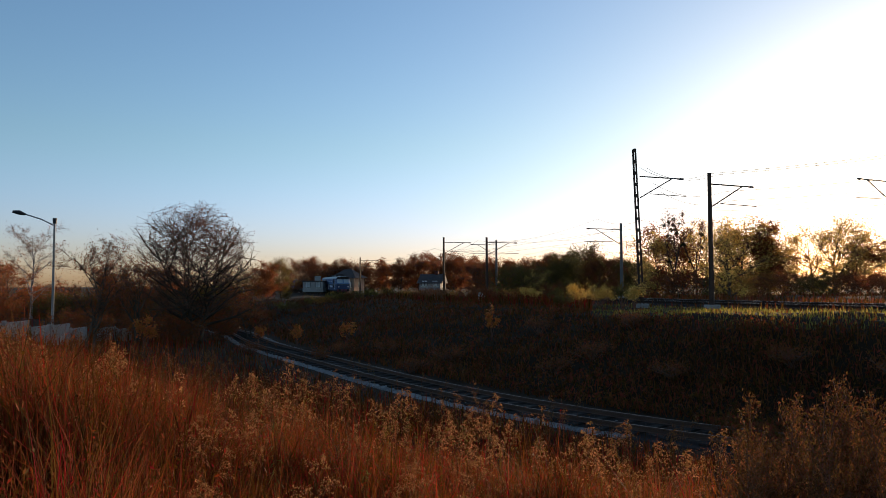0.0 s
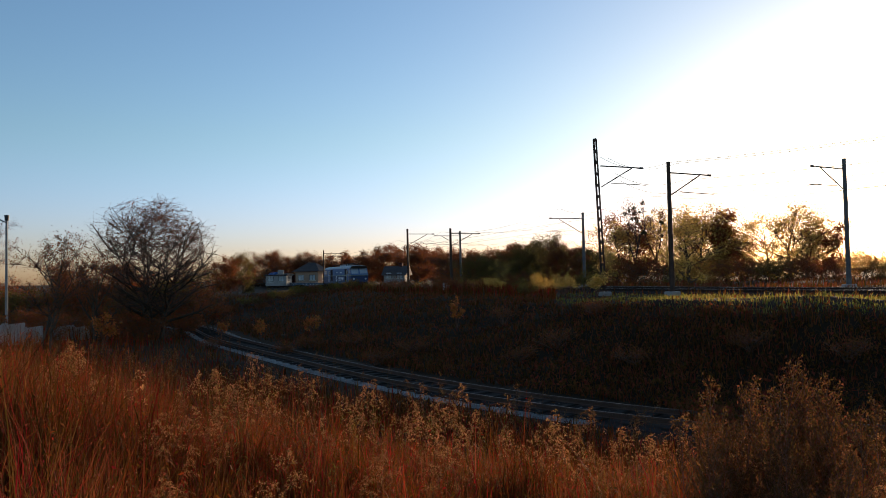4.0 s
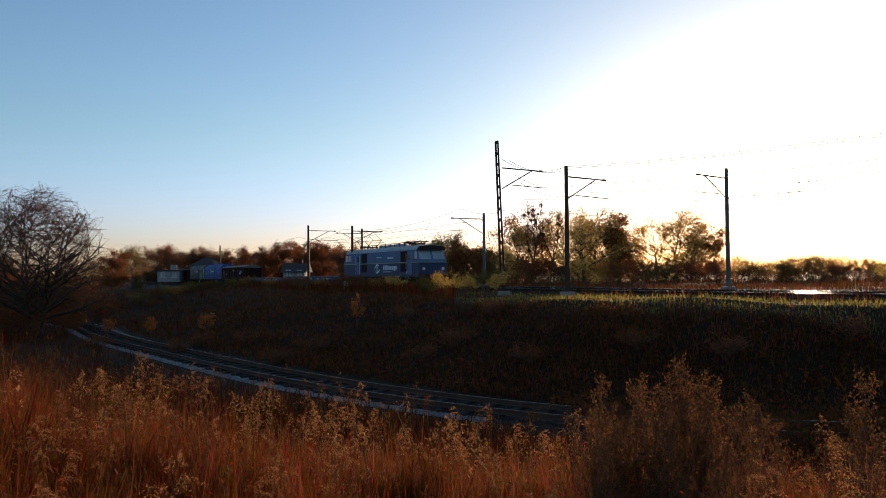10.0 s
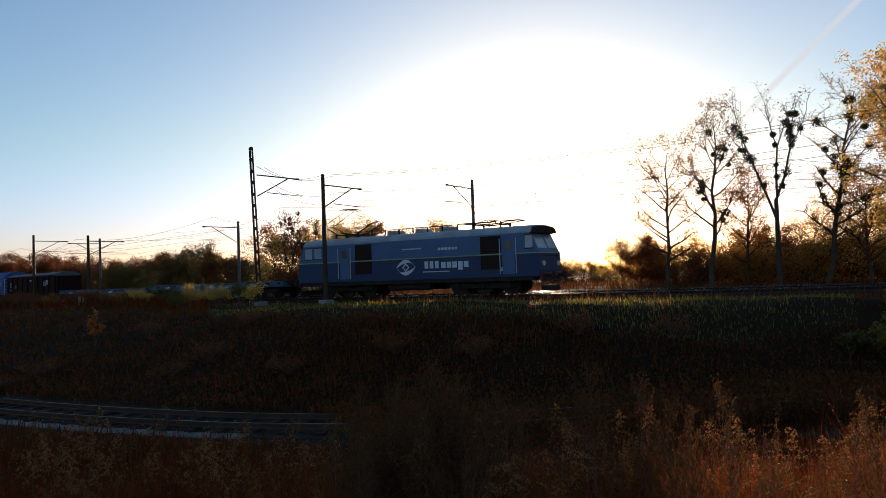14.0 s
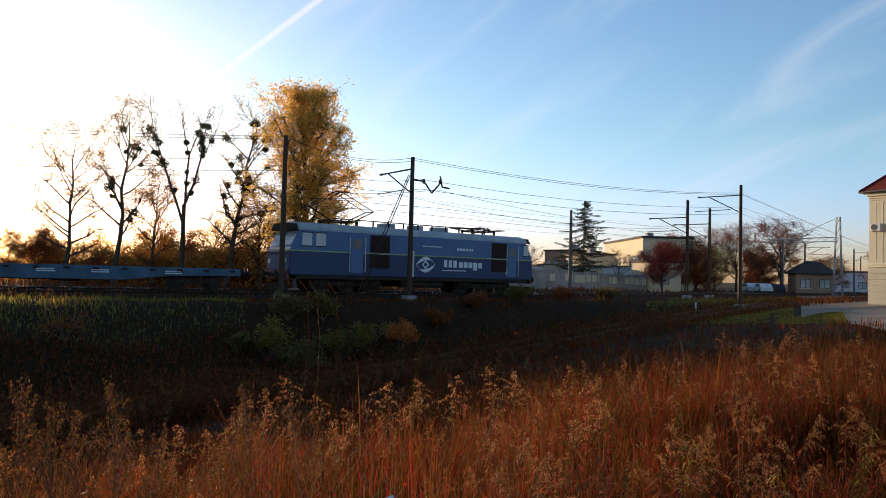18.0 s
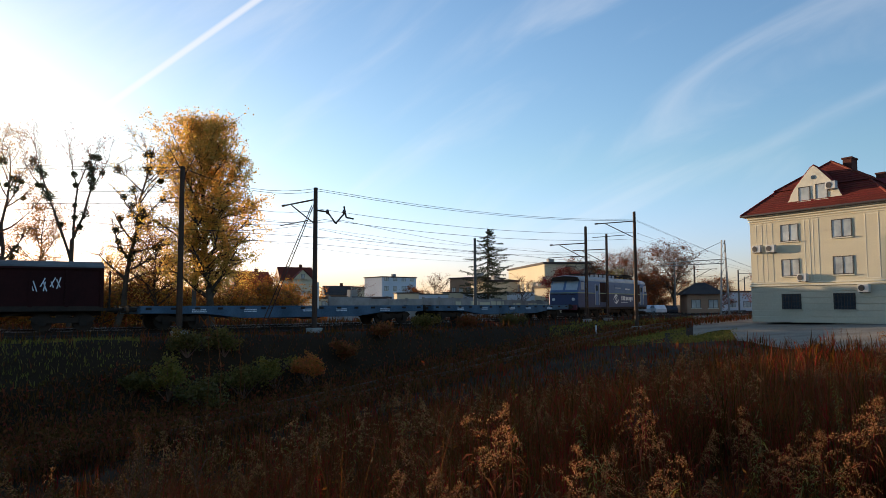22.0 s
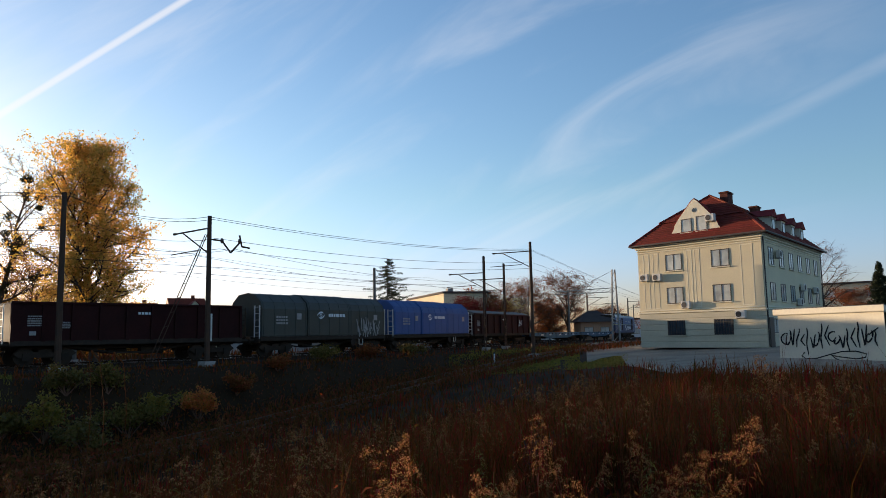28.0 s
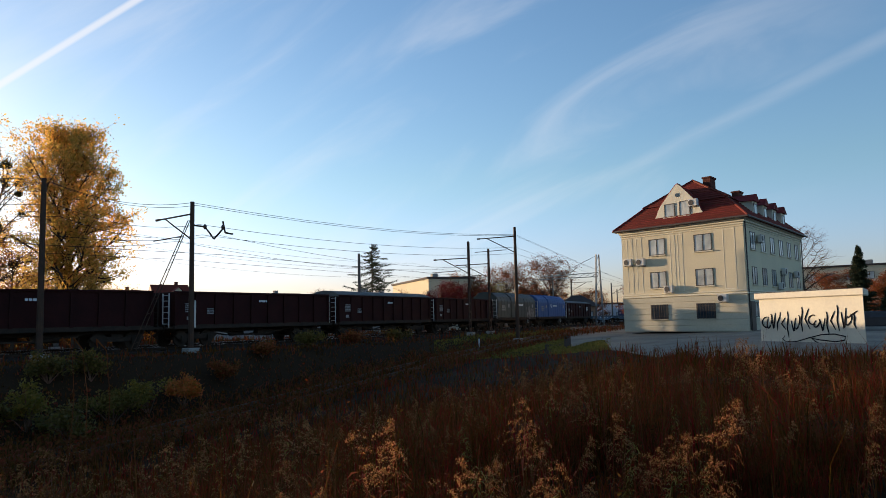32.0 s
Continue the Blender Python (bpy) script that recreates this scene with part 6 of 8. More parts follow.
def tree(name, label, at, seed, height, spread, trunk_r, limbs, f0, rise, kids, twigs, shape, leaf_mat, leaves, leaf_size, category="tree", group="", bark=None, stems=1, balls=0, droop=0.0, twig_mat=None, jitter=0.25, leaf_low=0.0, fork=0, splits=2, lift=0.0, dome=None):
    rng = np.random.default_rng(seed)
    seats = None
    if fork:
        wood, fine, seats = forked(rng, height, spread, trunk_r, f0, fork, splits, kids, twigs, lift)
    else:
        wood, fine = skeleton(rng, height, spread, trunk_r, limbs, f0, rise, kids, twigs, shape, stems, droop)
    if dome:
        # thin wood that would stand out of the rounded crown is left away
        mid, wide, tall = dome

        def inside(p):
            a = math.atan2(p[1], p[0])
            g = 1 + 0.05 * math.sin(3 * a + 4 * p[2] / height) + 0.05 * math.sin(7 * a + 9 * p[2] / height)
            return (p[0] ** 2 + p[1] ** 2) / (wide * g) ** 2 + ((p[2] - mid) / (tall * g)) ** 2 < 1

        wood = [x for x in wood if x[1][2] < 0.3 * mid or (inside(x[0]) and inside(x[1]))]
        fine = [x for x in fine if inside(x[0] * 1.02) and inside(x[1])]
    t = thing(name, label, category, group, at=at)
    wv, wt_ = prisms(*[np.array(x) for x in zip(*wood)], 5)
    me = array_mesh("trunk", wv, wt_, bark or M_BARK)
    me.shade_smooth()
    ob = new("trunk", me)
    ob.parent = t
    tagged(ob, "branching trunk and limbs")
    fv, ft = prisms(*[np.array(x) for x in zip(*fine)], 3)
    ob = new("twig_spray", array_mesh("twig_spray", fv, ft, twig_mat or M_TWIG))
    ob.parent = t
    tagged(ob, "fine bare twigs", kind="stuff")
    if leaves:
        ends = np.array([x[1] for x in fine])
        ends = ends[ends[:, 2] > leaf_low * height]
        leaves = int(leaves * 2.6)
        pick = rng.integers(0, len(ends), leaves)
        pts = ends[pick] + rng.normal(0, jitter * 0.65, (leaves, 3))
        ob = new("crown", array_mesh("crown", *leaf_quads(rng, pts, leaf_size * 0.58), leaf_mat))
        ob.parent = t
        tagged(ob, "loose crown of leaves", kind="stuff")
    ends = np.array(seats if seats else [(x[0] + x[1]) / 2 for x in wood if x[2] < 0.10 and x[3] > 0.009])
    if balls:
        ends = ends[ends[:, 2] > 0.34 * height]
        order = rng.permutation(len(ends))
    for k in range(balls):
        c = ends[order[k % len(order)]] + rng.normal(0, 0.08, 3)
        r = rng.uniform(0.17, 0.38)
        d = rng.normal(size=(220, 3))
        d /= np.linalg.norm(d, axis=1)[:, None]
        ob = new("mistletoe", array_mesh("mistletoe", *leaf_quads(rng, c + d * r * rng.uniform(0.15, 1.0, (220, 1)) ** 0.6, 0.12), M_MISTLE))
        ob.parent = t
        tagged(ob, "dark round mistletoe clump", kind="stuff")
    return t


def stand(az, d, sink=0.0, turn=0.0, scale=1.0, lean=0.0):
    """A place at a bearing and a distance; lean tips the thing sideways, across the line of sight."""
    p = polar(az, d)
    tip = Matrix.Rotation(math.radians(lean), 4, Vector((p.x, p.y, 0)))
    return pose(p.x, p.y, gz(p.x, p.y) - sink) @ tip @ pose(0, 0, 0, 0, 0, turn) @ Matrix.Scale(scale, 4)


# trees on the slope by the siding
tree("bare_tree", "broad multi-stemmed bare tree with a few rust leaves", stand(24.1, 60), 11, 13.2, 7.4, 0.20, 72, 0.14, 0.95, 9, 12, ROUND, M_LEAF_RUST, 1500, 0.15, jitter=0.15, stems=6, dome=(5.9, 5.1, 5.3))
tree("small_tree", "small reddish tree with thinning leaves above the wall", stand(31.4, 42), 12, 6.3, 2.5, 0.13, 14, 0.25, 1.0, 7, 8, ROUND, M_LEAF_RUST, 1700, 0.13, stems=2)
tree("small_tree", "small reddish tree with thinning leaves beside the bare tree", stand(28.2, 55), 13, 6.2, 3.0, 0.14, 14, 0.2, 0.9, 7, 8, ROUND, M_LEAF_RUST, 1800, 0.16, stems=2)
tree("birch_tree", "pale airy birch with hanging twigs", stand(34.6, 88), 14, 10.2, 3.0, 0.18, 18, 0.2, 0.9, 7, 9, COLUMN, M_LEAF_RUST, 900, 0.16, bark=M_BIRCH, droop=0.05)
tree("small_tree", "rust-leaved tree behind the concrete wall", stand(36.6, 70), 15, 4.6, 2.6, 0.12, 12, 0.2, 0.8, 6, 7, ROUND, M_LEAF_RUST, 1500, 0.2, stems=2)
tree("small_tree", "rust-leaved tree at the foot of the slope", stand(20.4, 66), 16, 5.0, 2.6, 0.12, 12, 0.15, 0.8, 6, 7, ROUND, M_LEAF_RUST, 1500, 0.2, stems=2)
tree("golden_poplar", "tall golden-leaved tree beyond the tracks", stand(-57.8, 52.5), 21, 15.6, 3.4, 0.30, 46, 0.16, 0.95, 9, 6, lambda f: 0.45 + 0.85 * math.sin(math.pi * min(1, max(0, f * 0.86))), M_LEAF_GOLD, 19000, 0.27, jitter=0.27, leaf_low=0.14, twig_mat=M_TWIG)
tree("mistletoe_tree", "bare tree hung with dark mistletoe clumps", stand(-48.4, 56), 22, 15.2, 3.0, 0.20, 20, 0.40, 1.15, 7, 7, FAN, M_LEAF_RUST, 400, 0.2, balls=22, fork=3, splits=1, lift=0.55, group="mistletoe trees")
tree("mistletoe_tree", "bare leaning tree hung with mistletoe clumps", stand(-51.3, 57, lean=9), 23, 15.0, 2.7, 0.24, 20, 0.24, 0.75, 8, 8, COLUMN, M_LEAF_GOLD, 900, 0.2, balls=40, group="mistletoe trees")
tree("mistletoe_tree", "tall bare tree with mistletoe and few leaves", stand(-43.8, 57), 24, 14.4, 2.9, 0.22, 15, 0.28, 0.95, 7, 8, COLUMN, M_LEAF_OCHRE, 1300, 0.2, balls=14, group="mistletoe trees")
tree("thin_tree", "thin tree with tired golden leaves beyond the tracks", stand(-40.8, 58), 25, 12.6, 3.2, 0.18, 20, 0.2, 0.85, 7, 7, COLUMN, M_LEAF_OCHRE, 2300, 0.2)
tree("thin_tree", "thin tree with sparse rust leaves beyond the tracks", stand(-46.2, 62), 26, 10.0, 2.6, 0.16, 18, 0.2, 0.9, 7, 7, COLUMN, M_LEAF_OCHRE, 2600, 0.2)
tree("thin_tree", "low tree with warm leaves beside the golden poplar", stand(-54.0, 60), 36, 8.6, 2.8, 0.16, 18, 0.12, 0.8, 7, 7, ROUND, M_LEAF_OCHRE, 2600, 0.2)
tree("mistletoe_tree", "poplar with dark mistletoe among autumn trees", stand(-12.0, 120), 27, 13.4, 3.6, 0.22, 14, 0.3, 1.0, 6, 6, FAN, M_LEAF_RUST, 600, 0.22, balls=12, fork=3, group="mistletoe trees")
tree("mistletoe_tree", "poplar with dark mistletoe among autumn trees", stand(-13.7, 122), 28, 13.6, 3.6, 0.22, 14, 0.3, 1.0, 6, 6, FAN, M_LEAF_RUST, 600, 0.22, balls=10, fork=3, group="mistletoe trees")
tree("red_maple", "crimson-leaved tree before the office block", stand(-84.6, 98), 29, 6.4, 3.3, 0.16, 16, 0.2, 0.85, 7, 6, ROUND, M_LEAF_RED, 4600, 0.26, jitter=0.4)
tree("bare_tree", "tall rounded bare tree by the station tracks", stand(-92.9, 126), 30, 12.6, 4.9, 0.3, 22, 0.25, 1.0, 10, 14, ROUND, M_LEAF_RUST, 2600, 0.24, jitter=0.3)
tree("bare_tree", "rounded bare tree with rust leaves by the station tracks", stand(-89.8, 124), 31, 10.8, 4.6, 0.26, 18, 0.25, 1.0, 9, 12, ROUND, M_LEAF_RUST, 4600, 0.26, jitter=0.3)
tree("bare_tree", "grey bare tree behind the cream building", stand(-110.6, 108), 32, 13.4, 3.9, 0.26, 18, 0.3, 1.0, 8, 8, ROUND, M_LEAF_RUST, 0, 0.2)
tree("bare_tree", "small bare tree beyond the yard wall", stand(-74.6, 150), 33, 8.6, 3.6, 0.2, 16, 0.25, 1.0, 7, 8, ROUND, M_LEAF_RUST, 300, 0.24)
tree("bare_tree", "small bare tree before the office block", stand(-81.2, 100), 34, 6.0, 2.3, 0.12, 12, 0.25, 1.0, 6, 7, ROUND, M_LEAF_RUST, 100, 0.2)
tree("bare_tree", "small bare tree far beyond the yard wall", stand(-68.8, 200), 35, 8.0, 4.0, 0.2, 16, 0.25, 1.0, 7, 8, ROUND, M_LEAF_RUST, 300, 0.24)


def conifer(label, at, seed, height, spread, sparse, name="conifer"):
    rng = np.random.default_rng(seed)
    t = thing(name, label, "conifer tree", at=at)
    tv, tt = prisms(np.array([[0, 0, -0.3], [0, 0, height * 0.5]]), np.array([[0, 0, height * 0.5], [0, 0, height]]), [0.2, 0.12], [0.12, 0.02], 6)
    ob = new("trunk", array_mesh("trunk", tv, tt, M_BARK))
    ob.parent = t
    p0, p1, pts = [], [], []
    z = height * 0.14
    while z < height * 0.985:
        f = z / height
        for k in range(3):
            a = rng.uniform(0, 6.28)
            L = spread * ((1 - f) ** (0.62 if sparse else 0.75) * rng.uniform(0.45 if sparse else 0.7, 1.12) + 0.03)
            s = np.array([0, 0, z + rng.uniform(-0.12, 0.12)])
            m = s + np.array([math.cos(a) * L * 0.6, math.sin(a) * L * 0.6, -L * rng.uniform(0.06, 0.26)])
            e = m + np.array([math.cos(a) * L * 0.4, math.sin(a) * L * 0.4, L * rng.uniform(-0.04, 0.12)])
            p0 += [s, m]
            p1 += [m, e]
            n = int((330 if sparse else 260) * L / spread) + 24
            g = rng.uniform(0.08, 1, (n, 1))
            at_g = np.where(g < 0.6, s + (m - s) * g / 0.6, m + (e - m) * (g - 0.6) / 0.4)
            across = np.array([-math.sin(a), math.cos(a), 0]) * rng.normal(0, 1, (n, 1)) * (0.05 + 0.16 * L * (1.05 - g) * (g > 0.2))
            pts.append(at_g + across + rng.normal(0, 0.05, (n, 3)) - np.array([0, 0, 0.16]) * rng.uniform(0, 1, (n, 1)))
        z += height * (0.021 if sparse else 0.014)
    bv, bt = prisms(p0, p1, np.full(len(p0), 0.05), np.full(len(p0), 0.012), 4)
    ob = new("branch_whorl", array_mesh("branch_whorl", bv, bt, M_BARK))
    ob.parent = t
    tagged(ob, kind="stuff")
    ob = new("needles", array_mesh("needles", *leaf_quads(rng, np.concatenate(pts), 0.2, 0.0, 0.16), M_NEEDLE))
    ob.parent = t
    tagged(ob, "dark green needle sprays", kind="stuff")


conifer("sparse dark larch-like conifer beside a mast", stand(-78.8, 106), 41, 12.8, 6.2, True)
conifer("dense dark green spruce beyond the yard", stand(-113.9, 92), 42, 8.6, 2.0, False, "spruce")
conifer("small dark spruce beyond the yard", stand(-115.6, 100), 43, 5.0, 1.6, False, "spruce")

# woods and hedges behind the line: a few kinds, repeated
WOOD = [
    tree("autumn_tree", "rust and brown autumn tree in the far woods", stand(-2, 150), 51, 8.0, 3.4, 0.2, 14, 0.12, 0.9, 7, 11, ROUND, M_LEAF_RUST, 4600, 0.36, jitter=0.5, group="autumn woods"),
    tree("autumn_tree", "bare brown tree in the far woods", stand(2, 150), 52, 8.0, 3.4, 0.2, 16, 0.12, 0.9, 9, 14, ROUND, M_LEAF_RUST, 2600, 0.32, jitter=0.4, group="autumn woods"),
    tree("autumn_tree", "olive-leaved tree beyond the line", stand(-5, 95), 53, 7.0, 3.0, 0.18, 14, 0.10, 0.9, 7, 11, ROUND, M_LEAF_OLIVE, 3000, 0.30, jitter=0.5, group="autumn woods"),
    tree("autumn_tree", "golden-leaved tree beyond the line", stand(-16, 78), 54, 7.0, 3.0, 0.18, 14, 0.10, 0.9, 7, 11, ROUND, M_LEAF_GOLD, 1900, 0.24, jitter=0.4, group="autumn woods"),
]
HEDGE = [
    tree("hedge_bush", "golden-brown bush along the far side of the line", stand(-30, 110), 61, 2.8, 2.2, 0.08, 12, 0.04, 0.8, 6, 6, ROUND, M_LEAF_OCHRE, 1500, 0.22, jitter=0.4, stems=3, category="bush", group="lineside bushes"),
    tree("hedge_bush", "rust-brown bush along the far side of the line", stand(-33, 112), 62, 2.8, 2.2, 0.08, 12, 0.04, 0.8, 6, 7, ROUND, M_LEAF_RUST, 1300, 0.22, jitter=0.4, stems=3, category="bush", group="lineside bushes"),
    tree("hedge_bush", "olive bush along the far side of the line", stand(-36, 110), 63, 2.8, 2.2, 0.08, 12, 0.04, 0.8, 6, 6, ROUND, M_LEAF_OLIVE, 1500, 0.22, jitter=0.4, stems=3, category="bush", group="lineside bushes"),
]


def woods():
    rnd = random.Random(77)
    # bearing, distance, crown height seen over the eye, kinds
    az = 17.0
    while az > -9.5:
        d = rnd.uniform(192, 250) if az > 3 else rnd.uniform(110, 150)
        el = 2.2 if az > 9 else 2.6
        top = (d * math.tan(radians(el + rnd.uniform(-0.5, 0.35))) + EYE - 0.22) / 8.0
        copy_thing(WOOD[rnd.choice((0, 1, 1, 0))], stand(az, d, 0.2, rnd.uniform(0, 360), top))
        az -= rnd.uniform(0.55, 1.0)
    az = 0.5
    while az > -10:
        d = rnd.uniform(84, 100)
        top = (d * math.tan(radians(2.2 + 0.06 * -az + rnd.uniform(-0.9, 0.6))) + EYE - 0.22) / 7.0
        copy_thing(WOOD[rnd.choice((2, 2, 3, 0))], stand(az, d, 0.2, rnd.uniform(0, 360), top))
        az -= rnd.uniform(0.9, 1.5)
    for az, d, el, k in ((-10.8, 138, 3.9, 3), (-11.6, 141, 4.4, 0), (-14.6, 139, 4.6, 3), (-15.6, 142, 4.9, 3), (-16.6, 138, 5.0, 3), (-17.6, 141, 4.6, 0), (-18.6, 140, 3.6, 3), (-19.5, 142, 2.8, 2), (-21.4, 142, 4.3, 3), (-22.6, 140, 4.8, 3), (-23.7, 141, 4.5, 3), (-24.6, 144, 3.4, 0), (-53.5, 66, 5.0, 3), (-55.5, 68, 4.6, 3), (-50.5, 70, 4.2, 3), (-59.2, 66, 3.4, 3), (-60.8, 70, 2.8, 0),
                         (-85.6, 118, 3.6, 0), (-87.0, 122, 3.3, 1), (-88.2, 120, 2.8, 3), (-91.2, 132, 2.6, 1), (-95.8, 140, 2.2, 1), (-99.4, 150, 2.4, 0), (-112.2, 130, 3.0, 1), (-115.0, 120, 2.6, 0), (-117.5, 110, 3.4, 0), (-121, 100, 4, 1), (38.5, 75, 3.0, 0), (41.5, 70, 3.4, 1), (37.5, 120, 2.2, 1), (29.6, 120, 1.6, 0), (26, 130, 1.6, 1), (19.2, 120, 1.9, 0), (17.8, 140, 2.2, 2)):
        h = 7.0 if k > 1 else 8.0
        top = (d * math.tan(radians(el)) + EYE - gz(*polar(az, d).xy)) / h
        copy_thing(WOOD[k], stand(az, d, 0.2, rnd.uniform(0, 360), top))
    az = -9.0
    while az > -64:
        d = rnd.uniform(104, 130) if az > -40 else rnd.uniform(62, 74)
        copy_thing(HEDGE[rnd.choice((0, 1, 1, 2)) if az > -38 else rnd.choice((0, 0, 1))], stand(az, d, 0.1, rnd.uniform(0, 360), rnd.uniform(0.95, 1.55) if az > -40 else rnd.uniform(0.8, 1.4)))
        az -= rnd.uniform(0.7, 1.2)
    for a, d, k in ((-85.8, 140, 0.85), (-87.6, 138, 0.95), (-91.4, 142, 1.0), (-94.2, 150, 0.8), (-73.2, 165, 0.8), (-76.2, 160, 0.75)):
        copy_thing(WOOD[0], stand(a, d, 0.2, a * 37, k))
    az = -37.5
    while az > -57:
        copy_thing(WOOD[rnd.choice((3, 3, 0))], stand(az, rnd.uniform(66, 78), 0.2, rnd.uniform(0, 360), rnd.uniform(0.5, 0.72)))
        az -= rnd.uniform(1.1, 2.0)
    # scrub along the far woods' foot and by the siding's bend
    for k in range(46):
        az = rnd.uniform(-8, 24)
        copy_thing(HEDGE[rnd.choice((1, 1, 2))], stand(az, rnd.uniform(80, 118) if az < 13 else rnd.uniform(85, 118), 0.3, rnd.uniform(0, 360), rnd.uniform(0.6, 1.1) * (0.42 if 1.5 < az < 19 else 1.0)))
    for k in range(30):
        copy_thing(HEDGE[rnd.choice((1, 1, 2))], stand(rnd.uniform(19, 43), rnd.uniform(85, 130), 0.2, rnd.uniform(0, 360), rnd.uniform(1.1, 1.9)))
    for k in range(14):
        copy_thing(HEDGE[1], stand(rnd.uniform(19, 40), rnd.uniform(55, 72), 0.2, rnd.uniform(0, 360), rnd.uniform(0.5, 0.95)))


woods()


def shrub(label, az, d, h, r, mat, n, size, seed, name="shrub"):
    rng = np.random.default_rng(seed)
    p = polar(az, d)
    t = thing(name, label, "shrub", "slope shrubs", at=Matrix.Translation((p.x, p.y, gz(p.x, p.y) - 0.05)))
    m = max(5, int(9 * r))
    p0, p1, r0, r1, tips = [], [], [], [], []
    for _ in range(m):
        a, q = rng.uniform(0, 6.28), r * math.sqrt(rng.uniform(0.02, 0.7))
        top = np.array([math.cos(a) * q, math.sin(a) * q, h * rng.uniform(0.55, 1.0) * (1 - 0.35 * (q / r) ** 2)])
        mid = top * np.array([0.45, 0.45, 0.55])
        p0 += [np.zeros(3), mid]
        p1 += [mid, top]
        r0 += [0.026, 0.018]
        r1 += [0.018, 0.006]
        tips += [top, (mid + top) / 2]
        for _k in range(5):
            f = rng.uniform(0.0, 0.95)
            s = mid + (top - mid) * f
            b = rng.uniform(0, 6.28)
            e = s + np.array([math.cos(b), math.sin(b), rng.uniform(0.2, 1.0)]) * (0.12 + 0.34 * r) * rng.uniform(0.5, 1.1) * (1.1 - 0.6 * f)
            p0.append(s)
            p1.append(e)
            r0.append(0.010)
            r1.append(0.004)
            tips += [e, (s + e) / 2]
    v, tt = prisms(p0, p1, r0, r1, 4)
    ob = new("stem_clump", array_mesh("stem_clump", v, tt, M_TWIG))
    ob.parent = t
    n, size = int(n * 1.8), size * 0.72
    tips = np.array(tips)
    weight = rng.uniform(0.1, 1, len(tips)) ** 2
    pts = tips[rng.choice(len(tips), n, p=weight / weight.sum())] + rng.normal(0, 0.05 + 0.06 * r, (n, 3))
    pts[:, 2] = np.maximum(pts[:, 2], 0.05)
    ob = new("foliage", array_mesh("foliage", *leaf_quads(rng, pts, size), mat))
    ob.parent = t
    tagged(ob, "scattered autumn leaves", kind="stuff")
    return t


shrub("slender sapling with glowing orange leaves", 1.6, 44, 2.5, 0.38, M_ORANGE, 420, 0.17, 71, "orange_sapling")
shrub("orange-leaved shrub on the far slope", 16.6, 56, 1.9, 0.7, M_ORANGE, 300, 0.18, 72)
shrub("orange-leaved shrub on the far slope", 19.4, 58, 1.7, 0.6, M_ORANGE, 260, 0.18, 73)
shrub("orange-leaved shrub on the far slope", 12.7, 54, 1.8, 0.7, M_ORANGE, 260, 0.18, 74)
shrub("orange-leaved shrub by the low concrete wall", 27.4, 50, 2.3, 0.8, M_ORANGE, 420, 0.2, 75)
for k_, (a_, d_, h_, r_) in enumerate(((-3.2, 59.2, 1.5, 1.2), (-5.0, 56.5, 1.7, 1.3), (-6.6, 55.1, 1.8, 1.3), (-8.3, 51.4, 1.9, 1.1), (-9.2, 49.6, 2.0, 0.9), (-1.5, 61.9, 1.3, 1.2), (-4.0, 53.3, 1.2, 1.0))):
    shrub("yellow-leaved shrub on the crest beside the mast", a_, d_, h_, r_, M_LEAF_GOLD if k_ % 3 else M_LEAF_OLIVE, 520, 0.16, 80 + k_)
for k_, (a_, d_, h_, r_) in enumerate(((-55.0, 31.5, 2.6, 1.3), (-57.6, 30.4, 2.1, 1.4), (-60.2, 32.6, 2.0, 1.5), (-62.6, 33.8, 2.1, 1.4), (-64.9, 35.0, 2.2, 1.2), (-67.5, 38.4, 1.5, 1.1), (-52.5, 31.5, 1.4, 1.0), (-70.5, 41.9, 1.2, 1.2), (-74.0, 46.5, 1.1, 1.5), (-58.8, 35.3, 1.9, 1.3), (-56.2, 34.8, 1.8, 1.2), (-77.5, 52.2, 1.1, 1.6), (-81, 56.6, 1.0, 1.6))):
    shrub("green and yellow leafy shrub on the bank above the siding", a_, d_, h_ * 0.72, r_ * 0.85, (M_WEED, M_GREEN, M_LEAF_OLIVE, M_WEED, M_ORANGE, M_LEAF_RUST, M_GREEN, M_LEAF_RUST, M_LEAF_OLIVE, M_LEAF_OLIVE, M_GREEN, M_LEAF_RUST, M_GREEN)[k_], 1100, 0.17, 140 + k_)
for k_, (a_, d_) in enumerate(((8, 38), (5, 40), (-3, 33), (-6, 34), (-12, 30), (-20, 30), (-34, 31), (-41, 31), (13, 48), (10, 46), (-9, 38), (-2, 42), (15, 45), (20, 50), (-26, 29))):
    shrub("low dark rust scrub on the shaded slope", a_, d_, 0.75 + 0.1 * (k_ % 4), 1.3, M_LEAF_RUST, 360, 0.11, 110 + k_)
rnd_ = random.Random(93)
for k_ in range(34):
    # uneven scrub on the crest before the far line
    a_ = -1.0 + 0.56 * k_ + rnd_.uniform(-0.3, 0.3)
    near_ = np.abs(np.degrees(np.arctan2(-MAIN[:, 0], MAIN[:, 1])) - a_).argmin()
    d_ = math.hypot(MAIN[near_, 0], MAIN[near_, 1])
    shrub("tangled autumn scrub on the crest of the bank", a_, min(d_ * rnd_.uniform(0.80, 0.92), 92), rnd_.uniform(0.9, 1.7), rnd_.uniform(1.0, 1.7), rnd_.choice((M_LEAF_RUST, M_LEAF_RUST, M_WEED, M_LEAF_OLIVE, M_LEAF_OCHRE)), 520, 0.13, 160 + k_)


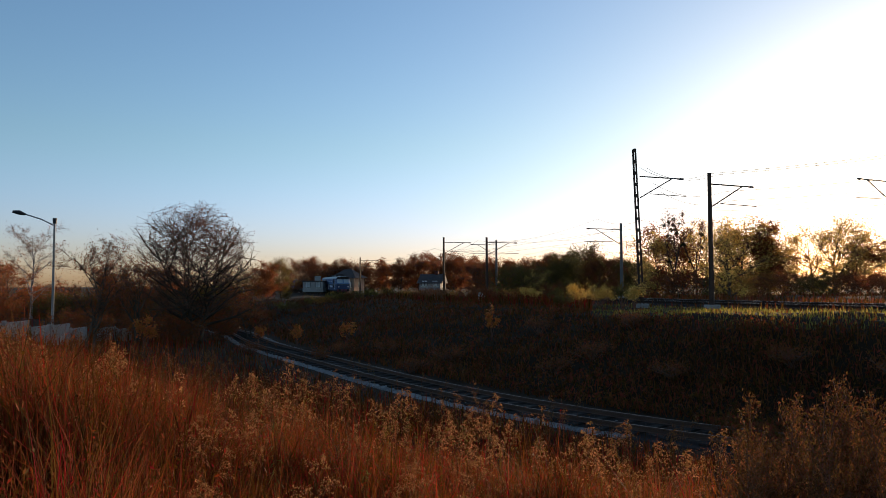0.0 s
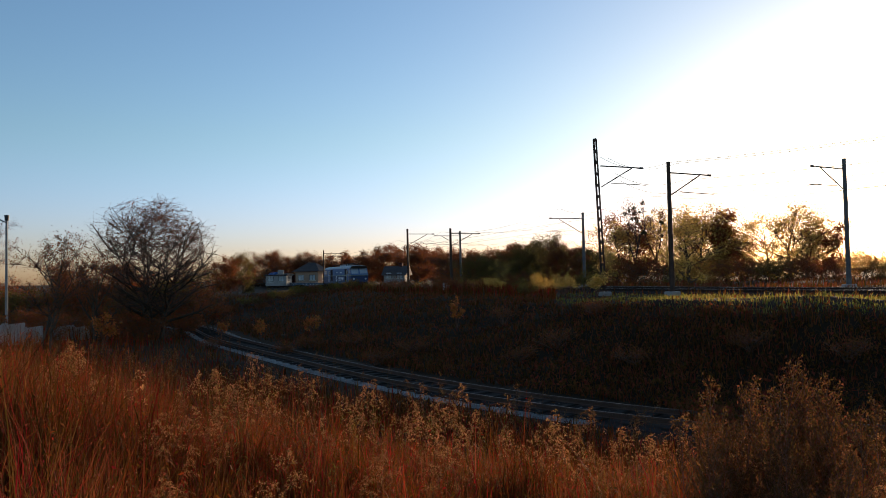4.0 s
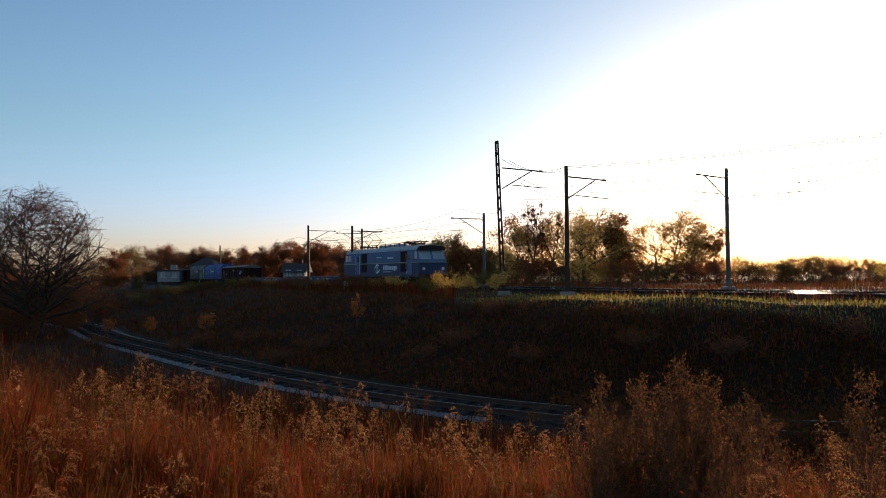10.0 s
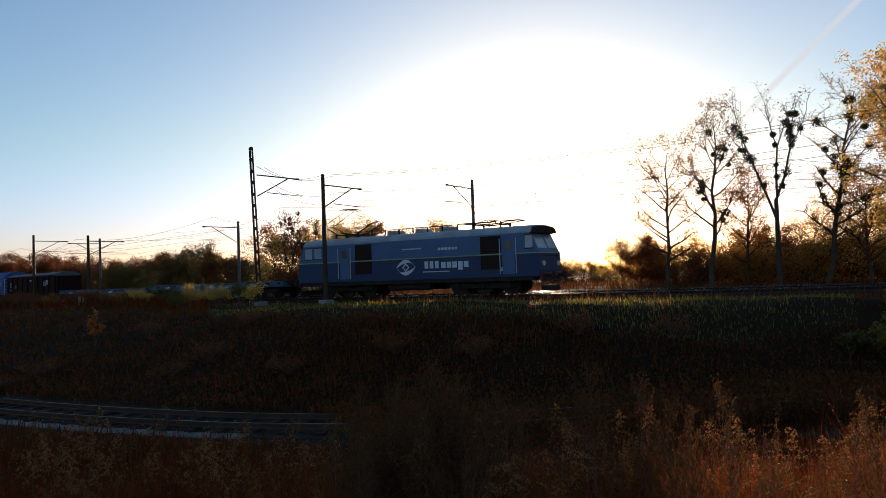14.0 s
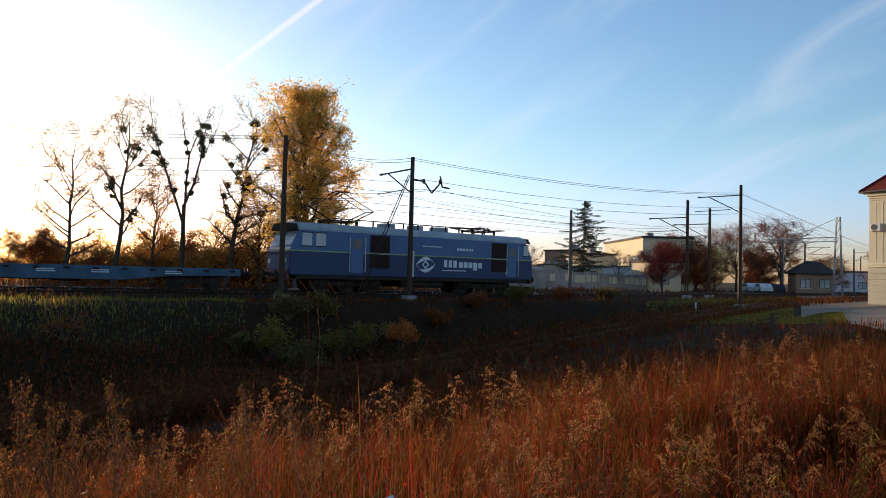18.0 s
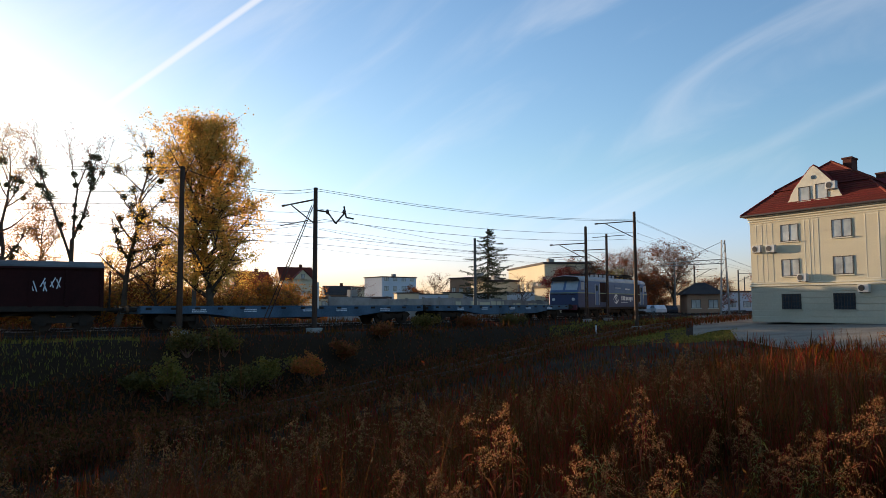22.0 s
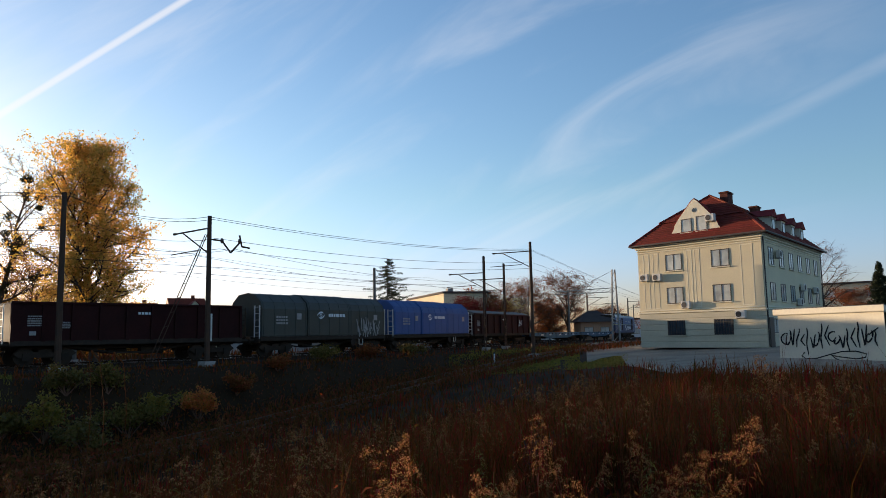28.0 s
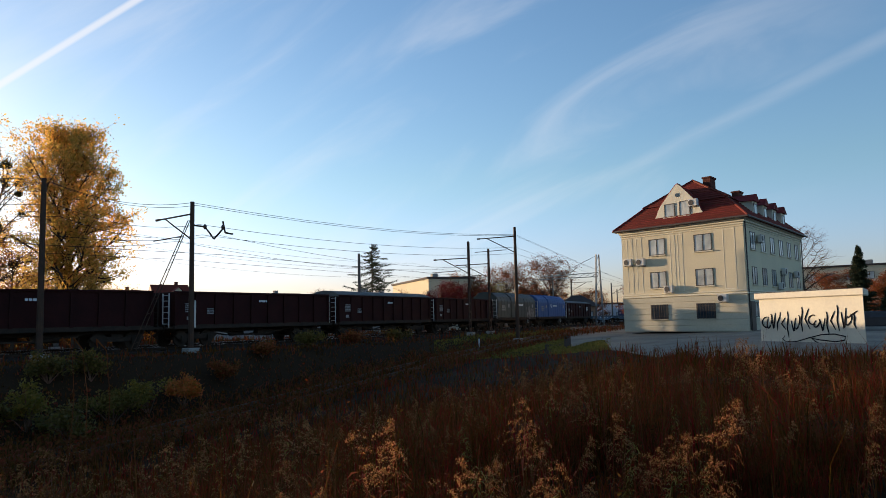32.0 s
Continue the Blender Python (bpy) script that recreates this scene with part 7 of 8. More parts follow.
# ---- grass and weeds ----
def side_of(x, y):
    """Distance to the siding, signed: negative on the camera's side; and distance to the main line."""
    u, w = np.empty(len(x)), np.empty(len(x))
    for lo in range(0, len(x), 4000):
        sl = slice(lo, lo + 4000)
        d2 = (x[sl, None] - SID[None, ::3, 0]) ** 2 + (y[sl, None] - SID[None, ::3, 1]) ** 2
        k = d2.argmin(1) * 3
        s = SID_T[k, 0] * (y[sl] - SID[k, 1]) - SID_T[k, 1] * (x[sl] - SID[k, 0])
        u[sl] = np.sqrt(d2.min(1)) * np.sign(s)
        m2 = (x[sl, None] - MAIN[None, ::4, 0]) ** 2 + (y[sl, None] - MAIN[None, ::4, 1]) ** 2
        km = m2.argmin(1) * 4
        ms = np.cos(np.radians(LH[km])) * (y[sl] - LY[km]) - np.sin(np.radians(LH[km])) * (x[sl] - LX[km])
        w[sl] = np.sqrt(m2.min(1)) * np.sign(ms)
    return u, w


def blades(rng, x, y, z, h, width, bend, heads=None):
    """Bent, tapered blades of three triangles each."""
    n = len(x)
    a = rng.uniform(0, 2 * math.pi, n)
    d = np.stack([np.cos(a), np.sin(a), np.zeros(n)], -1)
    s = np.stack([-np.sin(a), np.cos(a), np.zeros(n)], -1)
    b = np.stack([x, y, z - 0.03], -1)
    k = bend * rng.uniform(0.2, 1.4, n)
    mid = b + d * (h * k * 0.3)[:, None] + np.array([0, 0, 1.0]) * (h * 0.58)[:, None]
    tip = b + d * (h * k)[:, None] + np.array([0, 0, 1.0]) * (h * (1 - 0.25 * k))[:, None]
    if heads is not None:
        heads.append(np.concatenate([tip + (mid - tip) * rng.uniform(-0.05, 0.5, (n, 1)) for _ in range(4)])[np.tile(rng.uniform(0, 1, n) < 0.34, 4)])
    w = width[:, None]
    v = np.stack([b - s * w, b + s * w, mid + s * w * 0.7, mid - s * w * 0.7, tip], 1).reshape(-1, 3)
    o = np.arange(n)[:, None] * 5
    t = np.concatenate([np.concatenate([o, o + 1, o + 2], 1), np.concatenate([o, o + 2, o + 3], 1), np.concatenate([o + 3, o + 2, o + 4], 1)])
    return v, t


def scatter(rng, n, d0, d1, a0, a1, power=1.0):
    """Random places in a sector, denser near the eye."""
    d = d0 * (d1 / d0) ** (rng.uniform(0, 1, n) ** power)
    a = np.radians(rng.uniform(a0, a1, n))
    return -np.sin(a) * d, np.cos(a) * d, d


def patchy(x, y, s, q):
    return np.sin(x * s + 1.7 * np.sin(y * s * 0.7 + q)) * np.cos(y * s * 1.1 + q * 2.3 + np.sin(x * s * 0.6))


def off_things(x, y):
    """True where plants may grow: off the yard, the kiosk and the building."""
    a = np.degrees(np.arctan2(-x, y))
    d = np.hypot(x, y)
    return ~((a < -103.2) & (d > 29.2)) & ~((a < -93.5) & (d > 46 + 6 * np.sin(a * 0.7) + np.where(a > -97, 13, 0)))


def field_grass():
    rng = np.random.default_rng(501)
    sets = {}
    for n, d0, d1, wid, a0, a1 in ((110000, 1.15, 9, 0.0028, -130, 52), (160000, 6, 26, 0.0062, -130, 52), (110000, 18, 75, 0.018, -125, 50), (9000, 1.3, 22, 0.012, 66, 218)):
        x, y, d = scatter(rng, n, d0, d1, a0, a1)
        u, w = side_of(x, y)
        keep = (u < -2.3) & (w < -3.0) & off_things(x, y)
        hole = patchy(x, y, 0.8, 0.3) > 0.82
        x, y, d, u = x[keep & ~hole], y[keep & ~hole], d[keep & ~hole], u[keep & ~hole]
        p = patchy(x, y, 0.35, 1.0)
        h = (0.58 + 0.18 * p + 0.16 * rng.normal(size=len(x))) * (0.55 + 0.45 * np.clip((-u - 2) / 8, 0, 1))
        az = np.degrees(np.arctan2(-x, y))
        h *= 1.0 + 0.5 * np.clip((az - 10) / 20, 0, 1)
        h *= np.where(u > -9, np.where(az > -12, 1.2, np.where(az < -55, 1.15, 0.75)), 1.0)
        h *= np.where(az < -84, 0.85, 1.0) * np.clip(0.5 + d / 6, 0.5, 1)
        # tufts with bare gaps between
        tuft = patchy(x, y, 2.9, 0.9) + 0.6 * patchy(x, y, 5.7, 2.1) + 0.25 * rng.normal(size=len(x))
        h = np.clip(h * np.clip(0.74 + 0.44 * tuft, 0.25, 1.4), 0.10, 1.6)
        keep = (tuft > -0.25) | (rng.uniform(0, 1, len(x)) < 0.25)
        az = np.degrees(np.arctan2(-x, y))
        keep &= ~((az < -83) & (az > -97.5) & (d > 51 + 3 * p))
        open_ground = (az < -58) & (d < 12.5 + 2 * p) & (patchy(x, y, 1.6, 3.1) < 0.25)
        keep &= ~(open_ground & (rng.uniform(0, 1, len(x)) < 0.72))
        x, y, h, p, d = x[keep], y[keep], h[keep], p[keep], d[keep]
        sets.setdefault("a", []).append((x, y, h, np.full(len(x), wid) * rng.uniform(0.6, 1.5, len(x)), p, d))
    x, y, h, w, p, d = (np.concatenate(q) for q in zip(*sets["a"]))
    z = ground_z(x, y)
    pick = rng.uniform(0, 1, len(x)) + 0.22 * patchy(x, y, 0.5, 4.0)
    for name, lab, mat, m, k, bend in (("dry_grass", "tall reddish dry grass over the field", M_GRASS, pick < 0.68, 1.0, 0.55), ("straw_grass", "bleached straw stems among the dry grass", M_STRAW, (pick >= 0.68) & (pick < 0.975), 1.08, 0.3), ("green_grass", "patches of late green grass in the field", M_GREEN, pick >= 0.975, 0.6, 0.5)):
        v, t = blades(rng, x[m], y[m], z[m], h[m] * k, w[m], bend)
        tagged(new(name, array_mesh(name, v, t, mat)), lab, "grass", kind="stuff")
        if mat is not M_GREEN:
            m = m & (d < 15)
            heads = []
            v, t = blades(rng, x[m], y[m], z[m], h[m] * k * 1.05, w[m] * 0.6, bend, heads)
            pts = heads[0] + rng.normal(0, 0.008, heads[0].shape)
            v2, t2 = leaf_quads(rng, pts, 0.026, 0.0, 0.17)
            tagged(new("seed_head_grass", array_mesh("seed_head_grass", v2, t2, mat)), "fine seed heads over the dry grass", "grass", kind="stuff")
            tagged(new("fine_grass", array_mesh("fine_grass", v, t, mat)), "fine dry stems that carry the seed heads", "grass", kind="stuff")


field_grass()


def slope_grass():
    rng = np.random.default_rng(502)
    x, y, d = scatter(rng, 190000, 16, 110, -100, 45)
    u, w = side_of(x, y)
    k = ((u > 2.4) | ((x > 6) & (np.abs(u) < 2.6))) & (w < -2.4)
    x, y, d, w, u = x[k], y[k], d[k], w[k], u[k]
    z = ground_z(x, y)
    p = patchy(x, y, 0.3, 2.0)
    az = np.degrees(np.arctan2(-x, y))
    crest = (-w < 10 + 2 * p) | ((z > -0.22 + 0.15 * p) & (az < -6) & (az > -36))
    crest &= ~((np.abs(u) < 3.2) & (x > 8))
    h = np.clip(np.where(crest, 0.17 + 0.07 * p, 0.42 + 0.2 * p) + 0.08 * rng.normal(size=len(x)), 0.08, 1.0)
    az = np.degrees(np.arctan2(-x, y))
    h = np.where(crest & (az > -6), 0.85 + 0.3 * p + 0.15 * rng.normal(size=len(x)), h)
    h = np.clip(h, 0.06, 1.5)
    h = np.where((np.abs(u) < 3.0) & (x > 13), 0.55 + 0.2 * p + 0.1 * rng.normal(size=len(x)), h)
    wd = 0.012 + d * 0.00035
    r = rng.uniform(0, 1, len(x))
    turfy = (az < -6 + 3.5 * p) & ((az > -53) | (az < -85))
    for name, lab, mat, m in (("crest_turf", "short sunlit turf along the crest of the bank", M_TURF, crest & (r < 0.85) & turfy), ("slope_grass", "dull dry grass on the shaded bank", M_SLOPE, (~crest | ((az < -6) & ~turfy)) & (r < 0.9)), ("crest_weeds", "tall dry weeds along the crest of the bank", M_GRASS, crest & (az >= -6) & (r < 0.75)), ("slope_straw", "straw stems on the shaded bank", M_STRAW, (r >= 0.85) & crest), ("slope_undergrowth", "rust undergrowth on the shaded bank", M_LEAF_RUST, (~crest) & (r >= 0.9))):
        v, t = blades(rng, x[m], y[m], z[m], h[m], wd[m], 0.5 if crest[m].all() else 1.0)
        tagged(new(name, array_mesh(name, v, t, mat)), lab, "grass", kind="stuff")
    # withered leaves through the slope's grass
    m = ~crest & (rng.uniform(0, 1, len(x)) < 0.85)
    pts = np.stack([x[m], y[m], z[m] + h[m] * rng.uniform(0.1, 0.95, m.sum())], -1) + rng.normal(0, 0.12, (m.sum(), 3)) * np.array([1, 1, 0.3])
    v, t = leaf_quads(rng, pts, 0.17, 0.0, 0.24)
    tagged(new("slope_litter", array_mesh("slope_litter", v, t, M_SLOPE)), "withered leaves and stems over the shaded bank", "undergrowth", kind="stuff")
    # ragged grass beyond the tracks and along the near shoulder
    x, y, d = scatter(rng, 42000, 36, 140, -100, 30)
    u, w = side_of(x, y)
    k = (w > 7.0) | ((w < -2.6) & (w > -4.0))
    x, y, d = x[k], y[k], d[k]
    v, t = blades(rng, x, y, ground_z(x, y), rng.uniform(0.25, 0.7, len(x)), 0.012 + d * 0.0004, 0.4)
    tagged(new("verge_grass", array_mesh("verge_grass", v, t, M_SLOPE)), "ragged brown grass beside the main line", "grass", kind="stuff")


slope_grass()


def yard_verge():
    """Short mown grass between the field and the yard."""
    rng = np.random.default_rng(508)
    x, y, d = scatter(rng, 30000, 50, 92, -98, -83.5)
    u, w = side_of(x, y)
    k = off_things(x, y) & (w < -4.5)
    x, y, d = x[k], y[k], d[k]
    h = 0.13 + 0.05 * patchy(x, y, 0.5, 1.3) + 0.03 * rng.normal(size=len(x))
    v, t = blades(rng, x, y, ground_z(x, y), np.clip(h, 0.05, 0.3), 0.012 + d * 0.0005, 0.6)
    tagged(new("verge_turf", array_mesh("verge_turf", v, t, M_TURF)), "short green grass along the edge of the yard", "grass", kind="stuff")


yard_verge()


def lance_leaves(rng, base, way, length, width):
    """Narrow pointed leaves from their foot, folded once and hanging at the tip."""
    n = len(base)
    side = np.cross(way, np.array([0, 0, 1.0]) + rng.normal(0, 0.3, (n, 3)))
    side /= np.linalg.norm(side, axis=1)[:, None] + 1e-9
    mid = base + way * length[:, None] * 0.5
    tip = mid + (way + np.array([0, 0, -0.9])) * length[:, None] * 0.42
    w = side * width[:, None]
    v = np.stack([base, mid - w, mid + w, tip], 1).reshape(-1, 3)
    o = np.arange(n)[:, None] * 4
    return v, np.concatenate([np.concatenate([o, o + 1, o + 2], 1), np.concatenate([o + 1, o + 3, o + 2], 1)])


def weed_arrays(rng, h, plume, leaves, dots, size):
    """One dead weed: curved stalk, hanging withered leaves, a plume of arching sprays set with small tufts."""
    n = 6
    lean = rng.normal(0, 0.12, 2)
    pts = [np.array([lean[0] * h * (k / n) ** 2, lean[1] * h * (k / n) ** 2, h * k / n]) for k in range(n + 1)]
    st = [(pts[k], pts[k + 1], 0.0042 * (1 - 0.6 * k / n), 0.0042 * (1 - 0.6 * (k + 1) / n)) for k in range(n)]
    nod = rng.uniform(0, 6.28)
    tuft = []

    def on(f):
        k = min(int(f * n), n - 1)
        return pts[k] + (pts[k + 1] - pts[k]) * (f * n - k)

    for b in range(plume):
        f = 0.70 + 0.30 * (b + rng.random()) / plume
        q = on(f)
        a = nod + rng.normal(0, 1.1)
        L = h * (0.035 + 0.19 * (1.04 - f) / 0.34) * rng.uniform(0.6, 1.2)
        out = np.array([math.cos(a), math.sin(a), 0.0])
        arc = [q + out * L * u + np.array([0, 0, 1.0]) * L * (1.0 * u - 0.95 * u * u) for u in (0.0, 0.35, 0.7, 1.0)]
        st += [(arc[k], arc[k + 1], 0.0016, 0.0010) for k in range(3)]
        g = rng.uniform(0.12, 1.0, dots)
        k = np.minimum((g * 3).astype(int), 2)
        A = np.array(arc)
        tuft.append(A[k] + (A[k + 1] - A[k]) * (g * 3 - k)[:, None] + np.abs(rng.normal(0, 1, (dots, 3))) * np.array([0, 0, 0.010]) + rng.normal(0, 0.0055, (dots, 3)))
    f = rng.uniform(0.1, 0.86, leaves)
    base = np.array([on(x) for x in f])
    a = rng.uniform(0, 6.28, leaves)
    way = np.stack([np.cos(a), np.sin(a), rng.uniform(-0.7, 0.5, leaves)], -1)
    lv = lance_leaves(rng, base, way, h * rng.uniform(0.045, 0.10, leaves), rng.uniform(0.004, 0.008, leaves) * h)
    sv = prisms(*[np.array(x) for x in zip(*st)], 3)
    tv = leaf_quads(rng, np.concatenate(tuft), size, 0.0, 0.26) if tuft else (np.zeros((0, 3)), np.zeros((0, 3), int))
    return sv, tv, lv


def weeds():
    rng = np.random.default_rng(503)
    shapes = ((1.0, 15, 46), (1.15, 18, 56), (0.85, 13, 60), (1.25, 11, 40), (0.75, 16, 40), (0.95, 0, 110), (1.1, 20, 50))
    kinds = [weed_arrays(rng, h, pl, lf, 44, 0.011) for h, pl, lf in shapes]
    far_kinds = [weed_arrays(rng, h, pl, lf // 2, 13, 0.024) for h, pl, lf in shapes]
    # the nearest ones stand as plants of their own
    protos = []
    for i, (s, tf, lf) in enumerate(kinds):
        green = i == 5
        t = thing("weed_plant", "late green leafy weed among dry grass" if green else "dead goldenrod weed with a pale drooping plume", "weed", "weeds in the field", at=Matrix.Translation((0, 0, -50)))
        for nm, arr, mat in (("stalk", s, M_STRAW), ("plume", tf, M_PLUME), ("withered_leaves", lf, M_WEED if green else M_LEAF_RUST)):
            if len(arr[0]):
                ob = new(nm, array_mesh(nm, *arr, mat))
                ob.parent = t
                tagged(ob, kind="stuff")
        protos.append(t)
    used = set()
    n_near = 0
    x, y, d = scatter(rng, 1300, 2.3, 9.5, -140, 60, 0.8)
    u, w = side_of(x, y)
    z = ground_z(x, y)
    ok = off_things(x, y) & (u < -3)
    az = np.degrees(np.arctan2(-x, y))
    for i in np.nonzero(ok)[0]:
        # clumps: denser to the right of the mast view and before the building
        dens = 0.20 + 0.38 * (-114 < az[i] < -60) + 0.35 * (patchy(x[i:i + 1], y[i:i + 1], 1.1, 0.7)[0] > 0.1) + 0.25 * (-50 < az[i] < -12)
        if rng.random() > dens or n_near > 260:
            continue
        k = int(rng.integers(0, len(protos)))
        if k != 5 and rng.random() < (0.22 if az[i] < -58 else 0.10):
            k = 5
        m = pose(x[i], y[i], z[i] - 0.02, rng.normal(0, 5), rng.normal(0, 5), rng.uniform(0, 360)) @ Matrix.Scale(rng.uniform(0.45, 0.85) * (0.62 if -72 < az[i] < -38 else 1.0) / protos[k].scale[0], 4)
        if k not in used:
            used.add(k)
            protos[k].matrix_basis = m
        else:
            copy_thing(protos[k], m)
        n_near += 1
    # tall clusters that stand out above the grass
    for a0, dist, cnt, size in ((-19, 4.6, 16, 1.15), (-22, 5.2, 12, 1.05), (-16.5, 5.4, 10, 1.0), (-27, 4.4, 7, 0.9), (-34, 4.2, 6, 1.1), (-38.5, 4.4, 5, 1.05), (-46, 3.6, 7, 0.7), (-51, 3.4, 6, 0.7), (-57, 3.5, 6, 0.75), (3.2, 7.4, 9, 0.95), (8, 7.0, 7, 0.85), (12, 5.5, 8, 0.85), (-70, 3.4, 6, 0.8), (-80, 3.5, 7, 1.0), (-88, 3.3, 8, 1.0), (-97, 4.2, 7, 1.0), (-103, 3.9, 8, 0.95), (22, 4.5, 7, 0.9)):
        for _ in range(max(2, cnt // 3)):
            a, dd = a0 + rng.normal(0, 2.1), dist + rng.normal(0, 0.45)
            q = polar(a, dd)
            k = int(rng.choice((0, 1, 2, 6, 4, 3)))
            copy_thing(protos[k], pose(q.x, q.y, gz(q.x, q.y) - 0.02, rng.normal(0, 6), rng.normal(0, 6), rng.uniform(0, 360)) @ Matrix.Scale(size * rng.uniform(0.62, 0.95) / protos[k].scale[0], 4))
    # ragged clumps on the near shoulder of the siding
    for k in range(34):
        i = int(rng.integers(118, 210))
        off = -rng.uniform(1.9, 4.2)
        px, py = SID[i, 0] - SID_T[i, 1] * off, SID[i, 1] + SID_T[i, 0] * off
        if -16 < px < 6:
            j = int(rng.choice((0, 1, 2, 6, 3)))
            copy_thing(protos[j], pose(px, py, gz(px, py) - 0.03, rng.normal(0, 6), rng.normal(0, 6), rng.uniform(0, 360)) @ Matrix.Scale(rng.uniform(1.0, 1.55) / protos[j].scale[0], 4))
    # the rest in joined masses
    stal, plum, leav, fresh = [], [], [], []
    x, y, d = scatter(rng, 2300, 6.5, 42, -130, 62, 0.95)
    u, w = side_of(x, y)
    z = ground_z(x, y)
    ok = off_things(x, y) & (u < -2.6) & (w < -3.5)
    for i in np.nonzero(ok)[0]:
        if patchy(x[i:i + 1], y[i:i + 1], 0.6, 0.2)[0] < -0.15 and rng.random() < 0.75:
            continue
        s, tf, lf = far_kinds[int(rng.integers(0, len(kinds)))]
        a = rng.uniform(0, 6.28)
        sc = rng.uniform(0.6, 1.05) * (1.25 if d[i] > 10 else 1.0)
        if x[i] > 0 and y[i] < 0.27 * x[i]:
            # low weeds only before the yard
            if d[i] > 30:
                continue
            sc *= 0.58 if d[i] > 11 else 0.75
        rot = np.array([[math.cos(a), -math.sin(a), 0], [math.sin(a), math.cos(a), 0], [0, 0, 1]]) * sc
        o = np.array([x[i], y[i], z[i] - 0.03])
        for store, (v, t) in ((stal, s), (plum, tf), (fresh if rng.random() < 0.4 else leav, lf)):
            if len(v):
                if d[i] > 16:
                    q = t[: len(t) // 2] if store is not stal else t
                    store.append((v @ rot.T + o, q))
                else:
                    store.append((v @ rot.T + o, t))
    for nm, lab, store, mat in (("weed_stalks", "thin dry stalks of dead weeds over the field", stal, M_STRAW), ("weed_plumes", "pale seed plumes of dead goldenrod over the field", plum, M_PLUME), ("weed_leaves", "withered rust leaves of dead weeds", leav, M_LEAF_RUST), ("weed_foliage", "yellow-green leaves of late weeds", fresh, M_WEED)):
        tagged(new(nm, array_mesh(nm, *merge(store), mat)), lab, "weeds", kind="stuff")


weeds()


def mugwort():
    """Tall faded weeds with close, rising side shoots, as single plants and in dense stands."""
    rng = np.random.default_rng(611)
    protos = []
    for shoots, arch in ((34, 0.25), (44, 0.1), (26, 0.4), (38, 0.2)):
        st, pts = [], []
        bend = rng.normal(0, 0.05, 2)
        axis = [np.array([bend[0] * f * f, bend[1] * f * f, f]) for f in np.linspace(0, 1, 7)]
        st += [(axis[k], axis[k + 1], 0.006 * (1 - k / 8), 0.006 * (1 - (k + 1) / 8)) for k in range(6)]
        for b in range(shoots):
            f = 0.22 + 0.76 * (b + rng.random()) / shoots
            k = min(int(f * 6), 5)
            q = axis[k] + (axis[k + 1] - axis[k]) * (f * 6 - k)
            a = rng.uniform(0, 6.28)
            L = (0.05 + 0.30 * (1.02 - f)) * rng.uniform(0.6, 1.2)
            e = q + np.array([math.cos(a) * L * 0.55, math.sin(a) * L * 0.55, L * 0.9])
            x = e + np.array([math.cos(a) * L * arch, math.sin(a) * L * arch, L * 0.15])
            st += [(q, e, 0.0022, 0.0016), (e, x, 0.0016, 0.001)]
            g = rng.uniform(0.1, 1, (int(20 + 150 * L), 1))
            pts.append(np.where(g < 0.7, q + (e - q) * g / 0.7, e + (x - e) * (g - 0.7) / 0.3) + rng.normal(0, 0.010, (len(g), 3)))
        t = thing("mugwort_plant", "tall faded mugwort with close upright seed shoots", "weed", "mugwort stands", at=Matrix.Translation((0, 0, -50)))
        for nm, arr, mat in (("stalk", prisms(*[np.array(x) for x in zip(*st)], 3), M_TWIG), ("seed_spray", leaf_quads(rng, np.concatenate(pts), 0.016, 0.0, 0.20), M_MUGWORT)):
            ob = new(nm, array_mesh(nm, *arr, mat))
            ob.parent = t
            tagged(ob, kind="stuff")
        protos.append(t)
    first = list(range(len(protos)))

    def put(k, a, d, top):
        q = polar(a, d)
        h = top - gz(q.x, q.y)
        w = 0.55 * h + 0.2
        m = pose(q.x, q.y, gz(q.x, q.y) - 0.02, rng.normal(0, 3), rng.normal(0, 3), rng.uniform(0, 360)) @ Matrix.Diagonal((w / protos[k].scale[0], w / protos[k].scale[0], h / protos[k].scale[2], 1))
        if k in first:
            first.remove(k)
            protos[k].matrix_basis = m
        else:
            copy_thing(protos[k], m)

    # bearing, distance, height of those that stand out
    for i, (a, d, h) in enumerate(((-20.2, 4.8, 1.14), (-18.5, 4.6, 1.0), (-22.3, 5.0, 0.95), (-24.3, 4.7, 0.94), (-27.9, 4.9, 0.9), (-26.8, 4.6, 0.88), (-30.1, 4.8, 0.85), (-14.9, 4.4, 0.79), (-20.9, 5.1, 0.9), (-26.4, 4.6, 0.93), (-28.9, 4.6, 0.85), (-34.1, 4.7, 1.09), (-35.7, 4.8, 0.92), (-37.6, 4.7, 1.0), (-43.2, 4.5, 0.96), (-44.9, 4.6, 0.98), (-34.7, 4.5, 0.97), (-40.6, 4.2, 0.95), (-44.4, 4.0, 0.83), (-47.5, 4.0, 0.79), (-51.7, 4.3, 0.91), (-54.7, 4.4, 0.97), (-58.3, 4.3, 0.91))):
        put(i % 4, a, d, h)
    for a0, a1, d, n, h in ((-25, -16, 4.7, 44, 0.68), (-43, -28, 4.5, 26, 0.40), (-56, -45, 4.2, 16, 0.30)):
        for _ in range(n):
            put(int(rng.integers(0, 4)), rng.uniform(a0, a1), d + rng.normal(0, 0.4), h + rng.normal(0, 0.16))


mugwort()


